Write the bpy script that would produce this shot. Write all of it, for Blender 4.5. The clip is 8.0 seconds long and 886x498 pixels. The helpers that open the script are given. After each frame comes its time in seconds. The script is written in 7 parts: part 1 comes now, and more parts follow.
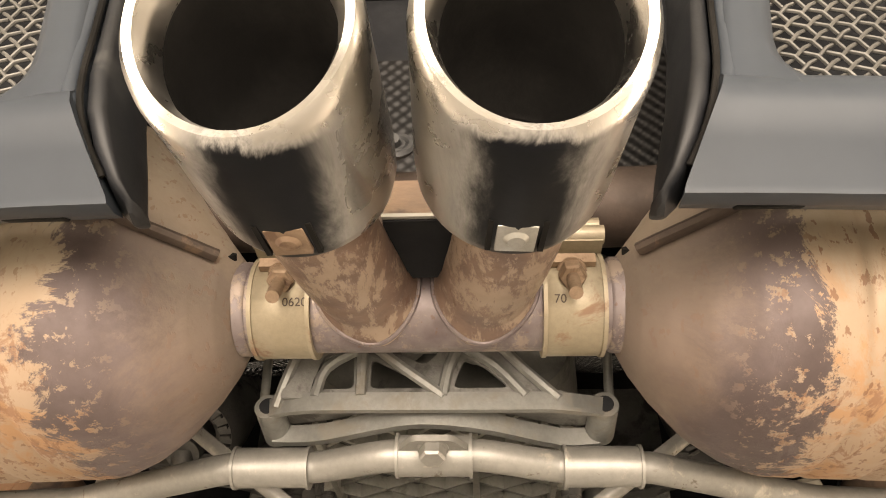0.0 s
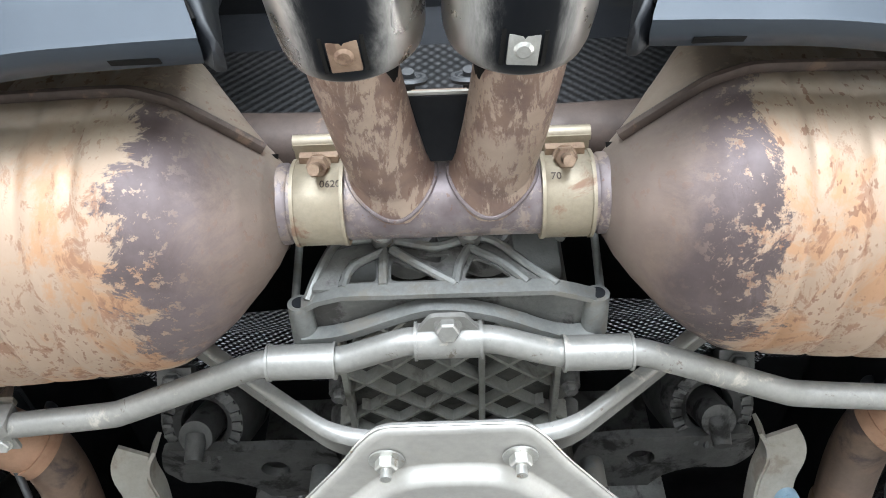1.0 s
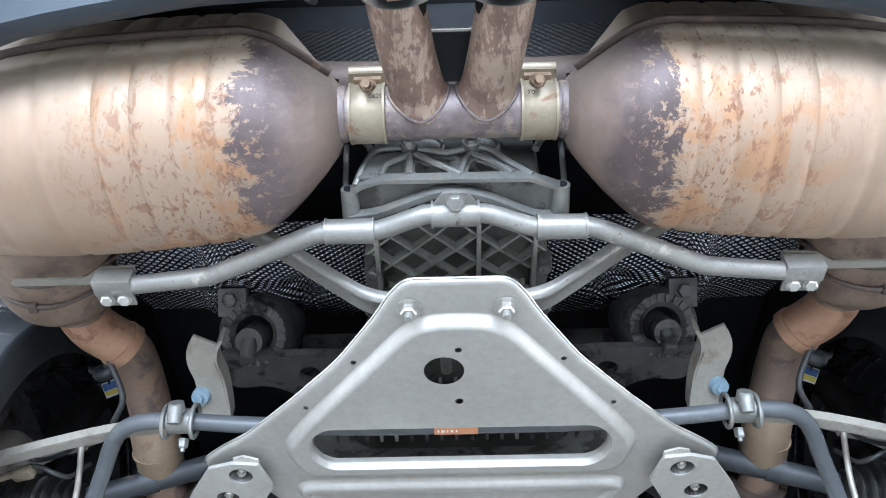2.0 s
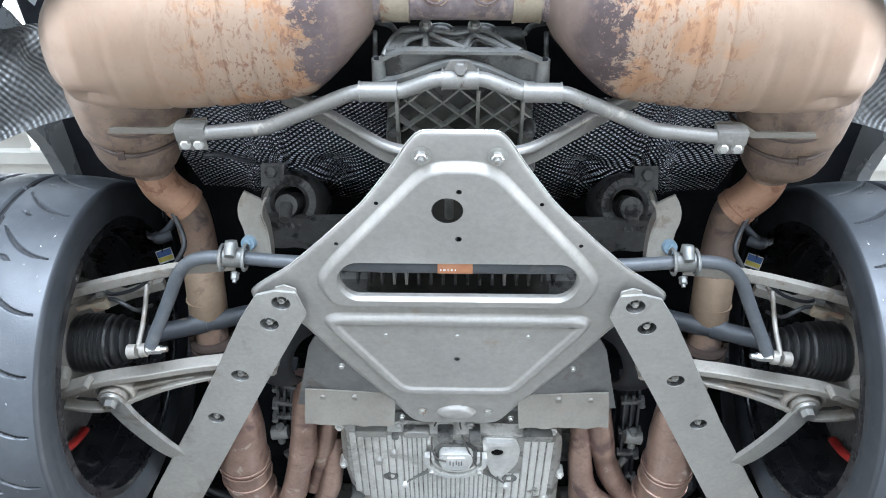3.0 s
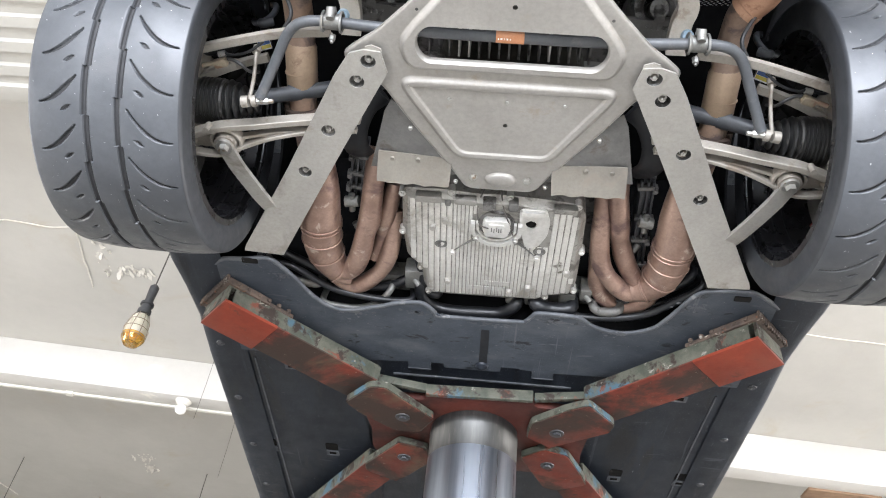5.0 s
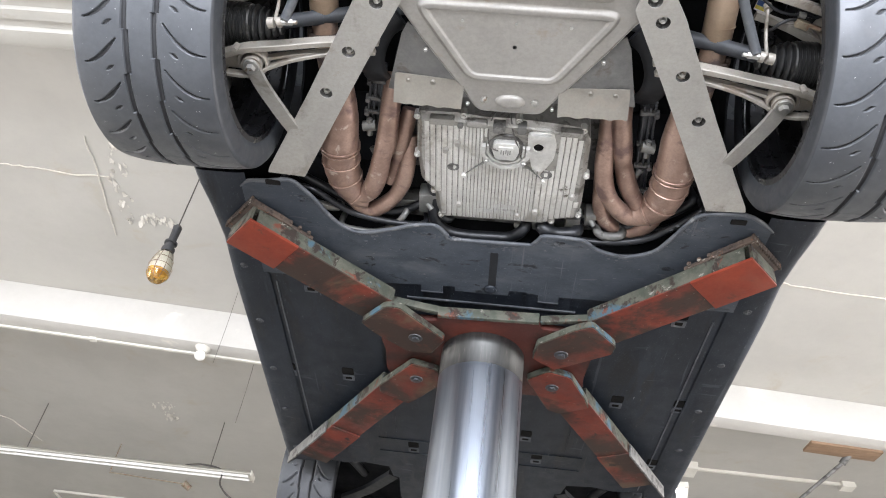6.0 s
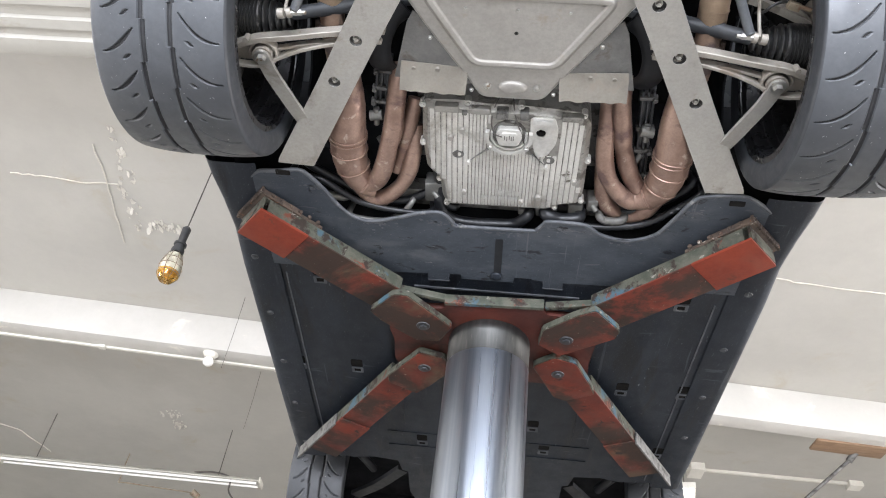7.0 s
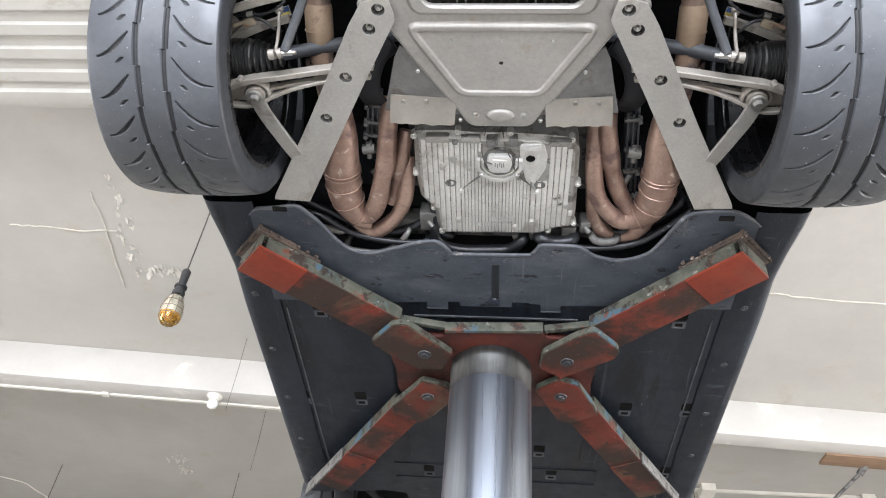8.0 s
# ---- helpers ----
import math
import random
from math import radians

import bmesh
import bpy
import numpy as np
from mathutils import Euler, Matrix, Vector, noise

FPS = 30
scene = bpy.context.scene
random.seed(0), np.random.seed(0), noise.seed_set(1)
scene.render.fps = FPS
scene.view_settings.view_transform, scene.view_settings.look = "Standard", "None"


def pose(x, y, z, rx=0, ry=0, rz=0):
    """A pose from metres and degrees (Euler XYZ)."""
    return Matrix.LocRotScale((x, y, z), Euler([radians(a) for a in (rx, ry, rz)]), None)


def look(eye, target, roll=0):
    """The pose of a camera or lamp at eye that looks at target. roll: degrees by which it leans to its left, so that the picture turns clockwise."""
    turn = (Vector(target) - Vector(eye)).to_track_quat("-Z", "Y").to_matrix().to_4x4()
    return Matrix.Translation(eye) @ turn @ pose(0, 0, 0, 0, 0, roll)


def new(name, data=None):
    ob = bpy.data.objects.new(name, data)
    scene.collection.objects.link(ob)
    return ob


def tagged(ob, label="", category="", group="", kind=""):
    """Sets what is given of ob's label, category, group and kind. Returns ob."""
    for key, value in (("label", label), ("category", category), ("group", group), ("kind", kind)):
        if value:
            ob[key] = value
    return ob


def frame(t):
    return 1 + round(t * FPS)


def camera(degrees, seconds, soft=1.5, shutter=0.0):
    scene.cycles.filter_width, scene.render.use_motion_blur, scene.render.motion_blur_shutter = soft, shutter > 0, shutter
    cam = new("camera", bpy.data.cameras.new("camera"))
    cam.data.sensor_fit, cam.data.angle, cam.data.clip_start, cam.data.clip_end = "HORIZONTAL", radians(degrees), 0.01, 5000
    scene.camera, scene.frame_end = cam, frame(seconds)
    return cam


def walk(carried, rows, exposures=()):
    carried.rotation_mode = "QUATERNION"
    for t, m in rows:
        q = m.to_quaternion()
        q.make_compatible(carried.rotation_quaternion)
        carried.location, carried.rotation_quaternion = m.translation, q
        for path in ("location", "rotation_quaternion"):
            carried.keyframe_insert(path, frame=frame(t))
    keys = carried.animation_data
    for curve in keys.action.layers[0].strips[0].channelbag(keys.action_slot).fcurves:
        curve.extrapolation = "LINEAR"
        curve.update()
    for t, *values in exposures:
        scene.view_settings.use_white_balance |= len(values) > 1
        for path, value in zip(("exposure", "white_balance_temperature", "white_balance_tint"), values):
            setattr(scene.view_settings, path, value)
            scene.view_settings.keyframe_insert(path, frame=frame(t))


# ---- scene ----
cam = camera(57.7, 8.0, soft=1.0)
PATH = [
    (0, (0.03, 0.213, 1.804), (-0.059, 1.812, 3.002), 1.0),
    (0.5, (0.017, 0.256, 1.726), (-0.036, 1.757, 3.046), -0.4),
    (1, (0.008, 0.252, 1.641), (-0.026, 1.649, 3.073), -1.0),
    (1.2, (0.001, 0.241, 1.597), (-0.017, 1.599, 3.065), -1.5),
    (2.3, (-0.002, 0.188, 1.272), (-0.035, 1.481, 2.797), 0.3),
    (2.5, (0.003, 0.176, 1.207), (-0.031, 1.488, 2.716), 0.7),
    (3, (-0.003, 0.165, 1.09), (-0.036, 1.505, 2.574), 1.6),
    (3.5, (-0.03, 0.159, 1.003), (-0.073, 1.522, 2.466), 3.0),
    (4, (-0.034, 0.166, 0.909), (-0.084, 1.554, 2.349), 4.2),
    (4.5, (-0.023, 0.168, 0.779), (-0.098, 1.591, 2.183), 5.7),
    (5, (-0.016, 0.164, 0.657), (-0.127, 1.635, 2.009), 7.3),
    (6.3, (0.008, 0.159, 0.451), (-0.131, 1.681, 1.742), 8.6),
    (6.5, (0.007, 0.163, 0.43), (-0.132, 1.683, 1.723), 8.5),
    (7, (0.008, 0.167, 0.396), (-0.142, 1.664, 1.713), 8.1),
    (7.5, (0.019, 0.164, 0.372), (-0.133, 1.643, 1.71), 7.0),
    (8, (0.018, 0.152, 0.363), (-0.134, 1.593, 1.741), 5.6),
]
EXPOSURES = [
    (0, 0.33, 9400, 18), (0.5, 0.48, 8400, 15), (1, 0.70, 6000, 8), (2.5, 0.62, 5500, 8),
    (3.5, 0.78, 5800, 10), (4.5, 0.85, 6300, 13), (6.5, 0.68, 6250, 15), (8, 0.65, 6250, 15),
]
walk(cam, [(t, look(eye, target, roll)) for t, eye, target, roll in PATH], EXPOSURES)

# ---- light ----
world = bpy.data.worlds.new("sky")
scene.world = world
world.use_nodes = True
wn = world.node_tree.nodes
sky = wn.new("ShaderNodeTexSky")
sky.sky_type = "NISHITA"
sky.sun_disc = False
sky.sun_elevation, sky.sun_rotation = radians(50), radians(200)
wn["Background"].inputs["Strength"].default_value = 0.10
world.node_tree.links.new(sky.outputs[0], wn["Background"].inputs[0])

sun = new("sun", bpy.data.lights.new("sun", "SUN"))
sun.data.energy, sun.data.angle, sun.data.color = 2.0, radians(0.5), (1.0, 0.95, 0.88)
sun.matrix_world = look((-2, -6, 8), (-4.6, 1.5, 0))


def area_lamp(name, m, w, h, watts, colour):
    lamp = new(name, bpy.data.lights.new(name, "AREA"))
    lamp.data.shape, lamp.data.size, lamp.data.size_y = "RECTANGLE", w, h
    lamp.data.energy, lamp.data.color = watts, colour
    lamp.matrix_world = m
    return lamp


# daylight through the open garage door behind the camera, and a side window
area_lamp("door_daylight", look((0.0, -3.70, 1.60), (0.0, 2.0, 1.0)), 5.8, 3.1, 760, (0.90, 0.95, 1.0))
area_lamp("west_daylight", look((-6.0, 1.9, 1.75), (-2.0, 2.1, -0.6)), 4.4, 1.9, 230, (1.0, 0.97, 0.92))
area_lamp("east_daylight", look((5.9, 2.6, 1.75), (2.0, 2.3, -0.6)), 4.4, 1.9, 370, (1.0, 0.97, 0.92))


# ---- materials ----
def mat_base(name):
    m = bpy.data.materials.new(name)
    m.use_nodes = True
    nt = m.node_tree
    bsdf = nt.nodes["Principled BSDF"]
    co = nt.nodes.new("ShaderNodeTexCoord").outputs["Object"]
    return m, nt, bsdf, co


def n_noise(nt, co, scale, detail=4.0, rough=0.6, stretch=None, distort=0.0):
    if stretch:
        mp = nt.nodes.new("ShaderNodeMapping")
        mp.inputs["Scale"].default_value = stretch
        nt.links.new(co, mp.inputs["Vector"])
        co = mp.outputs[0]
    n = nt.nodes.new("ShaderNodeTexNoise")
    n.inputs["Scale"].default_value = scale
    n.inputs["Detail"].default_value = detail
    n.inputs["Roughness"].default_value = rough
    n.inputs["Distortion"].default_value = distort
    nt.links.new(co, n.inputs["Vector"])
    return n.outputs["Fac"]


def n_range(nt, v, lo, hi, a=0.0, b=1.0):
    n = nt.nodes.new("ShaderNodeMapRange")
    n.interpolation_type = "SMOOTHSTEP"
    for key, val in (("From Min", lo), ("From Max", hi), ("To Min", a), ("To Max", b)):
        n.inputs[key].default_value = val
    nt.links.new(v, n.inputs["Value"])
    return n.outputs["Result"]


def n_math(nt, op, a, b=0.0):
    n = nt.nodes.new("ShaderNodeMath")
    n.operation = op
    for sock, val in zip(n.inputs, (a, b)):
        if isinstance(val, (int, float)):
            sock.default_value = val
        else:
            nt.links.new(val, sock)
    return n.outputs[0]


def n_mix(nt, fac, a, b):
    n = nt.nodes.new("ShaderNodeMix")
    n.data_type = "RGBA"
    for sock, val in ((n.inputs[0], fac), (n.inputs[6], a), (n.inputs[7], b)):
        if isinstance(val, (int, float)):
            sock.default_value = val
        elif isinstance(val, tuple):
            sock.default_value = (*val, 1.0)
        else:
            nt.links.new(val, sock)
    return n.outputs[2]


def n_bump(nt, bsdf, height, strength, distance):
    b = nt.nodes.new("ShaderNodeBump")
    b.inputs["Strength"].default_value = strength
    b.inputs["Distance"].default_value = distance
    nt.links.new(height, b.inputs["Height"])
    old = bsdf.inputs["Normal"].links
    if old:
        nt.links.new(old[0].from_socket, b.inputs["Normal"])
    nt.links.new(b.outputs[0], bsdf.inputs["Normal"])


def surface(name, c1, c2, scale=8.0, rough=(0.4, 0.6), metal=0.0, stains=(), bump=0.15, bump_scale=300.0,
            bump_dist=0.001, stretch=None, specular=0.5, grain=0.28, scratches=None):
    """Two mixed tones with stains (colour, scale, low, high, roughness) over them, and a fine relief."""
    m, nt, bsdf, co = mat_base(name)
    base = n_mix(nt, n_range(nt, n_noise(nt, co, scale, 5, 0.6, stretch), 0.35, 0.65), c1, c2)
    fine = n_noise(nt, co, scale * 14, 4, 0.7, stretch)
    base = n_mix(nt, n_range(nt, fine, 0.3, 0.75, 0.0, grain), base, tuple(0.55 * c for c in c1))
    r = n_range(nt, n_noise(nt, co, scale * 3, 4, 0.6), 0.3, 0.7, *rough)
    for colour, sc, lo, hi, ro in stains:
        mask = n_range(nt, n_noise(nt, co, sc, 6, 0.65, stretch, 0.4), lo, hi)
        base = n_mix(nt, mask, base, colour)
        mixr = nt.nodes.new("ShaderNodeMix")
        nt.links.new(mask, mixr.inputs[0])
        nt.links.new(r, mixr.inputs[2])
        mixr.inputs[3].default_value = ro
        r = mixr.outputs[0]
    if scratches:
        # long thin scuffs in two directions, broken up by a broad mask
        where = n_range(nt, n_noise(nt, co, 3.5, 3, 0.5), 0.44, 0.60)
        for run in ((1.0, 0.035, 1.0), (0.16, 1.0, 1.0)):
            lines = n_range(nt, n_noise(nt, co, 62, 2, 0.5, run, 0.3), 0.66, 0.70, 0.0, 0.45)
            base = n_mix(nt, n_math(nt, "MULTIPLY", lines, where), base, scratches)
        base = n_mix(nt, n_range(nt, n_noise(nt, co, 240, 2, 0.5), 0.69, 0.72, 0.0, 0.8), base, scratches)
    nt.links.new(base, bsdf.inputs["Base Color"])
    nt.links.new(r, bsdf.inputs["Roughness"])
    bsdf.inputs["Metallic"].default_value = metal
    bsdf.inputs["Specular IOR Level"].default_value = specular
    n_bump(nt, bsdf, n_noise(nt, co, bump_scale, 3, 0.6), bump, bump_dist)
    return m


def exhaust_metal(name, tan, heat_at, heat_soft, speck, rust, streak=0.55):
    """Heat-tinted stainless steel: tan oxide, a violet-brown heat stain towards the centre pipe, rust patches on the underside."""
    m, nt, bsdf, co = mat_base(name)
    sep = nt.nodes.new("ShaderNodeSeparateXYZ")
    nt.links.new(co, sep.inputs[0])
    ax = n_math(nt, "ABSOLUTE", sep.outputs[0])
    base = n_mix(nt, n_range(nt, n_noise(nt, co, 9, 5), 0.35, 0.65), tan, tuple(c * k for c, k in zip(tan, (0.84, 0.80, 0.74))))
    base = n_mix(nt, n_range(nt, n_noise(nt, co, 60, 5, 0.7), 0.4, 0.75, 0, 0.28), base, (0.27, 0.19, 0.13))
    # Browner outer ends; the darkening also offsets strong side light in the colour.
    base = n_mix(nt, n_range(nt, ax, 0.30, 0.52, 0.0, 0.9), base, (0.185, 0.147, 0.118))
    under = n_range(nt, sep.outputs[2], 2.055, 2.000, 0.12, 1.0)
    base = n_mix(nt, n_math(nt, "MULTIPLY", under, 0.75), base, (0.315, 0.215, 0.148))
    zone = n_math(nt, "MULTIPLY", under, n_math(nt, "MULTIPLY", n_range(nt, ax, heat_at - 0.06, heat_at), n_range(nt, ax, heat_at + 0.20, heat_at + 0.08, 0.12, 1.0)))
    orange = n_math(nt, "MULTIPLY", n_range(nt, n_noise(nt, co, 16, 7, 0.7, None, 0.6), 0.48, 0.60), rust)
    orange = n_math(nt, "MULTIPLY", orange, zone)
    base = n_mix(nt, orange, base, (0.34, 0.185, 0.095))
    mottle = n_math(nt, "MULTIPLY", n_range(nt, n_noise(nt, co, 75, 7, 0.75, (1, streak, streak), 0.5), 0.52, 0.60), n_math(nt, "MULTIPLY", zone, 0.75))
    base = n_mix(nt, mottle, base, (0.22, 0.115, 0.07))
    warp = n_math(nt, "MULTIPLY", n_math(nt, "SUBTRACT", n_noise(nt, co, 14, 12, 0.78, None, 0.6), 0.5), 0.20)
    heat = n_range(nt, n_math(nt, "ADD", ax, warp), heat_at, heat_at - heat_soft)
    heat = n_math(nt, "MULTIPLY", heat, n_range(nt, n_math(nt, "ADD", ax, n_math(nt, "MULTIPLY", warp, 0.7)), 0.120, 0.172, 0.68, 1.0))
    heat = n_math(nt, "MULTIPLY", heat, n_range(nt, n_math(nt, "ADD", sep.outputs[2], n_math(nt, "MULTIPLY", warp, 0.5)), 2.105, 2.055, 0.40, 1.0))
    chips = n_math(nt, "MULTIPLY", n_range(nt, n_noise(nt, co, 110, 5, 0.7), 0.55, 0.60), n_range(nt, ax, heat_at - 0.055, heat_at - 0.005, 0.05, 0.9))
    heat = n_math(nt, "MULTIPLY", heat, n_math(nt, "SUBTRACT", 1.0, chips))
    violet = n_mix(nt, n_range(nt, n_noise(nt, co, 9, 7, 0.62), 0.36, 0.66), (0.072, 0.052, 0.050), (0.128, 0.098, 0.096))
    base = n_mix(nt, heat, base, violet)
    dots = n_math(nt, "MULTIPLY", n_range(nt, n_noise(nt, co, 210, 3, 0.55, (1, streak, streak)), 0.595, 0.635),
                  n_math(nt, "MULTIPLY", n_range(nt, n_noise(nt, co, 10, 3), 0.42, 0.56, 0.0, speck), n_range(nt, ax, heat_at + 0.20, heat_at + 0.04, 0.05, 0.8)))
    dots = n_math(nt, "MULTIPLY", dots, n_math(nt, "SUBTRACT", 1.0, heat))
    base = n_mix(nt, dots, base, (0.17, 0.085, 0.05))
    nt.links.new(base, bsdf.inputs["Base Color"])
    bsdf.inputs["Metallic"].default_value = 0.35
    rough = n_math(nt, "ADD", n_range(nt, n_noise(nt, co, 30, 4), 0.3, 0.7, 0.50, 0.64), n_math(nt, "MULTIPLY", mottle, 0.2))
    nt.links.new(rough, bsdf.inputs["Roughness"])
    n_bump(nt, bsdf, n_noise(nt, co, 420, 3), 0.12, 0.0008)
    n_bump(nt, bsdf, n_math(nt, "ADD", mottle, dots), 0.3, 0.0006)
    return m


def pipe_metal(name, tan, patch, side, scale, streak, cover):
    """Oxidised pipe: a tan skin flaking off in streaks along the pipe, darker violet-brown steel under it."""
    m, nt, bsdf, co = mat_base(name)
    base = n_mix(nt, n_range(nt, n_noise(nt, co, 30, 5), 0.35, 0.65), tan, tuple(0.8 * c for c in tan))
    broad = n_noise(nt, co, scale * 0.22, 4, 0.6, None, 0.4)
    fine = n_noise(nt, co, scale, 9, 0.78, (1, streak, streak), 0.3)
    mask = n_range(nt, n_math(nt, "ADD", n_math(nt, "MULTIPLY", broad, 0.4), n_math(nt, "MULTIPLY", fine, 0.8)), cover, cover + 0.06)
    base = n_mix(nt, mask, base, n_mix(nt, n_range(nt, n_noise(nt, co, 45, 5), 0.35, 0.65), patch, side))
    specks = n_range(nt, n_noise(nt, co, 260, 3, 0.6, (1, streak, streak)), 0.64, 0.68, 0.0, 0.6)
    base = n_mix(nt, specks, base, (0.14, 0.075, 0.05))
    nt.links.new(base, bsdf.inputs["Base Color"])
    bsdf.inputs["Metallic"].default_value = 0.4
    nt.links.new(n_range(nt, n_noise(nt, co, 40, 4), 0.3, 0.7, 0.36, 0.54), bsdf.inputs["Roughness"])
    n_bump(nt, bsdf, n_noise(nt, co, 420, 3), 0.12, 0.0008)
    n_bump(nt, bsdf, mask, 0.25, 0.0005)
    return m


def embossed_foil(name, c1, c2, cell, rough, metal, depth):
    """Heat-shield foil with a pressed pattern of small diamonds, laid along the sheet (its UV map, in metres)."""
    m, nt, bsdf, co = mat_base(name)
    base = n_mix(nt, n_range(nt, n_noise(nt, co, 12, 5), 0.35, 0.65), c1, c2)
    nt.links.new(base, bsdf.inputs["Base Color"])
    bsdf.inputs["Metallic"].default_value = metal
    bsdf.inputs["Roughness"].default_value = rough
    sep = nt.nodes.new("ShaderNodeSeparateXYZ")
    nt.links.new(nt.nodes.new("ShaderNodeTexCoord").outputs["UV"], sep.inputs[0])
    k = math.pi * math.sqrt(2) / cell
    a = n_math(nt, "SINE", n_math(nt, "MULTIPLY", sep.outputs[0], k))
    b = n_math(nt, "SINE", n_math(nt, "MULTIPLY", sep.outputs[1], k))
    n_bump(nt, bsdf, n_math(nt, "MULTIPLY", a, b), 1.0, cell * depth)
    return m


def glow(name, colour, strength):
    m = bpy.data.materials.new(name)
    m.use_nodes = True
    bsdf = m.node_tree.nodes["Principled BSDF"]
    bsdf.inputs["Base Color"].default_value = (0.8, 0.8, 0.8, 1)
    bsdf.inputs["Emission Color"].default_value = (*colour, 1)
    bsdf.inputs["Emission Strength"].default_value = strength
    return m


def glass(name, colour, rough=0.02):
    m = bpy.data.materials.new(name)
    m.use_nodes = True
    bsdf = m.node_tree.nodes["Principled BSDF"]
    bsdf.inputs["Base Color"].default_value = (*colour, 1)
    bsdf.inputs["Transmission Weight"].default_value = 1.0
    bsdf.inputs["Roughness"].default_value = rough
    bsdf.inputs["IOR"].default_value = 1.45
    return m


M_MUFFLER = exhaust_metal("muffler_steel", (0.375, 0.315, 0.25), 0.202, 0.008, 1.0, 0.85)
M_NECK = pipe_metal("neck_steel", (0.38, 0.285, 0.22), (0.165, 0.108, 0.088), (0.22, 0.145, 0.11), 95, 0.28, 0.565)
M_CROSS = pipe_metal("cross_pipe_steel", (0.28, 0.22, 0.185), (0.125, 0.097, 0.097), (0.19, 0.157, 0.157), 60, 0.8, 0.55)
M_INLET = pipe_metal("inlet_steel", (0.25, 0.180, 0.132), (0.14, 0.100, 0.080), (0.19, 0.135, 0.10), 40, 0.6, 0.58)
M_HEADER = surface("header_steel", (0.22, 0.140, 0.108), (0.34, 0.232, 0.180), 11, (0.28, 0.44), 0.5, [((0.14, 0.088, 0.076), 13, 0.52, 0.68, 0.5), ((0.42, 0.34, 0.28), 20, 0.60, 0.70, 0.5)])
M_DOWNPIPE = surface("downpipe_steel", (0.22, 0.16, 0.125), (0.30, 0.20, 0.14), 9, (0.45, 0.6), 0.4, [((0.12, 0.09, 0.08), 14, 0.5, 0.62, 0.6)])
M_SEAM = surface("oxidised_seam", (0.058, 0.041, 0.033), (0.09, 0.064, 0.052), 20, (0.55, 0.7), 0.3, [((0.15, 0.10, 0.07), 40, 0.6, 0.7, 0.7)])
M_ELBOW = surface("elbow_steel", (0.38, 0.21, 0.13), (0.45, 0.27, 0.175), 10, (0.4, 0.55), 0.4, [((0.25, 0.13, 0.08), 22, 0.55, 0.66, 0.6)])

M_SLEEVE = surface("sleeve_steel", (0.30, 0.215, 0.145), (0.37, 0.27, 0.185), 10, (0.4, 0.55), 0.35, [((0.20, 0.13, 0.09), 18, 0.56, 0.68, 0.6)])


def tip_metal():
    """Polished steel with a ragged sooty band underneath, partly a painted dark reflection, and brown spotting near the
    rim.
    """
    m, nt, bsdf, co = mat_base("polished_tip")
    sep = nt.nodes.new("ShaderNodeSeparateXYZ")
    nt.links.new(co, sep.inputs[0])
    # Sooty band, widened to stand for the dark mirrored in the polish.
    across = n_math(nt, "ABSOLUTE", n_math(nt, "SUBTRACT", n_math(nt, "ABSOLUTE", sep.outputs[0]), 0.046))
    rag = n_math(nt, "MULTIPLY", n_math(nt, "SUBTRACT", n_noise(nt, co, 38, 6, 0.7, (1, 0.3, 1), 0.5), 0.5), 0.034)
    soot_reflection = n_math(nt, "MULTIPLY", n_range(nt, n_math(nt, "ADD", across, rag), 0.036, 0.012), n_range(nt, sep.outputs[2], 2.016, 1.998))
    soot_reflection = n_math(nt, "MULTIPLY", soot_reflection, n_range(nt, n_math(nt, "ADD", sep.outputs[1], rag), 0.396, 0.404))
    base = n_mix(nt, n_range(nt, n_noise(nt, co, 14, 5), 0.35, 0.65), (0.56, 0.54, 0.51), (0.48, 0.455, 0.425))
    spots = n_range(nt, n_noise(nt, co, 90, 5, 0.7), 0.64, 0.74, 0.0, 0.4)
    base = n_mix(nt, spots, base, (0.26, 0.20, 0.15))
    base = n_mix(nt, soot_reflection, base, (0.005, 0.0055, 0.007))
    nt.links.new(n_range(nt, soot_reflection, 0, 1, 0.5, 0.12), bsdf.inputs["Specular IOR Level"])
    nt.links.new(base, bsdf.inputs["Base Color"])
    nt.links.new(n_math(nt, "SUBTRACT", 1.0, n_math(nt, "MULTIPLY", soot_reflection, 0.97)), bsdf.inputs["Metallic"])
    nt.links.new(n_math(nt, "ADD", n_range(nt, n_noise(nt, co, 40, 4), 0.3, 0.7, 0.22, 0.36), n_math(nt, "MULTIPLY", soot_reflection, 0.12)), bsdf.inputs["Roughness"])
    n_bump(nt, bsdf, n_noise(nt, co, 300, 3), 0.04, 0.0005)
    return m


M_CHROME = tip_metal()
# Sooty near-black that also stands for shade in slots, recesses and holes.
M_SOOT_SHADE = surface("sooty_bore_and_hole_shade", (0.008, 0.0075, 0.007), (0.015, 0.014, 0.013), 20, (0.8, 0.95), 0.0, bump=0.3, specular=0.06)
M_CLAMP = surface("zinc_clamp", (0.265, 0.220, 0.155), (0.32, 0.270, 0.20), 20, (0.40, 0.55), 0.4, [((0.22, 0.135, 0.09), 30, 0.54, 0.64, 0.65)])
M_RUSTY = surface("rusty_fastener", (0.20, 0.13, 0.085), (0.30, 0.21, 0.145), 40, (0.5, 0.65), 0.4, [((0.12, 0.07, 0.045), 60, 0.55, 0.66, 0.7)])
M_ZINC = surface("zinc_fastener", (0.40, 0.39, 0.36), (0.50, 0.49, 0.46), 40, (0.3, 0.45), 0.8, [((0.28, 0.22, 0.16), 60, 0.58, 0.68, 0.6)])
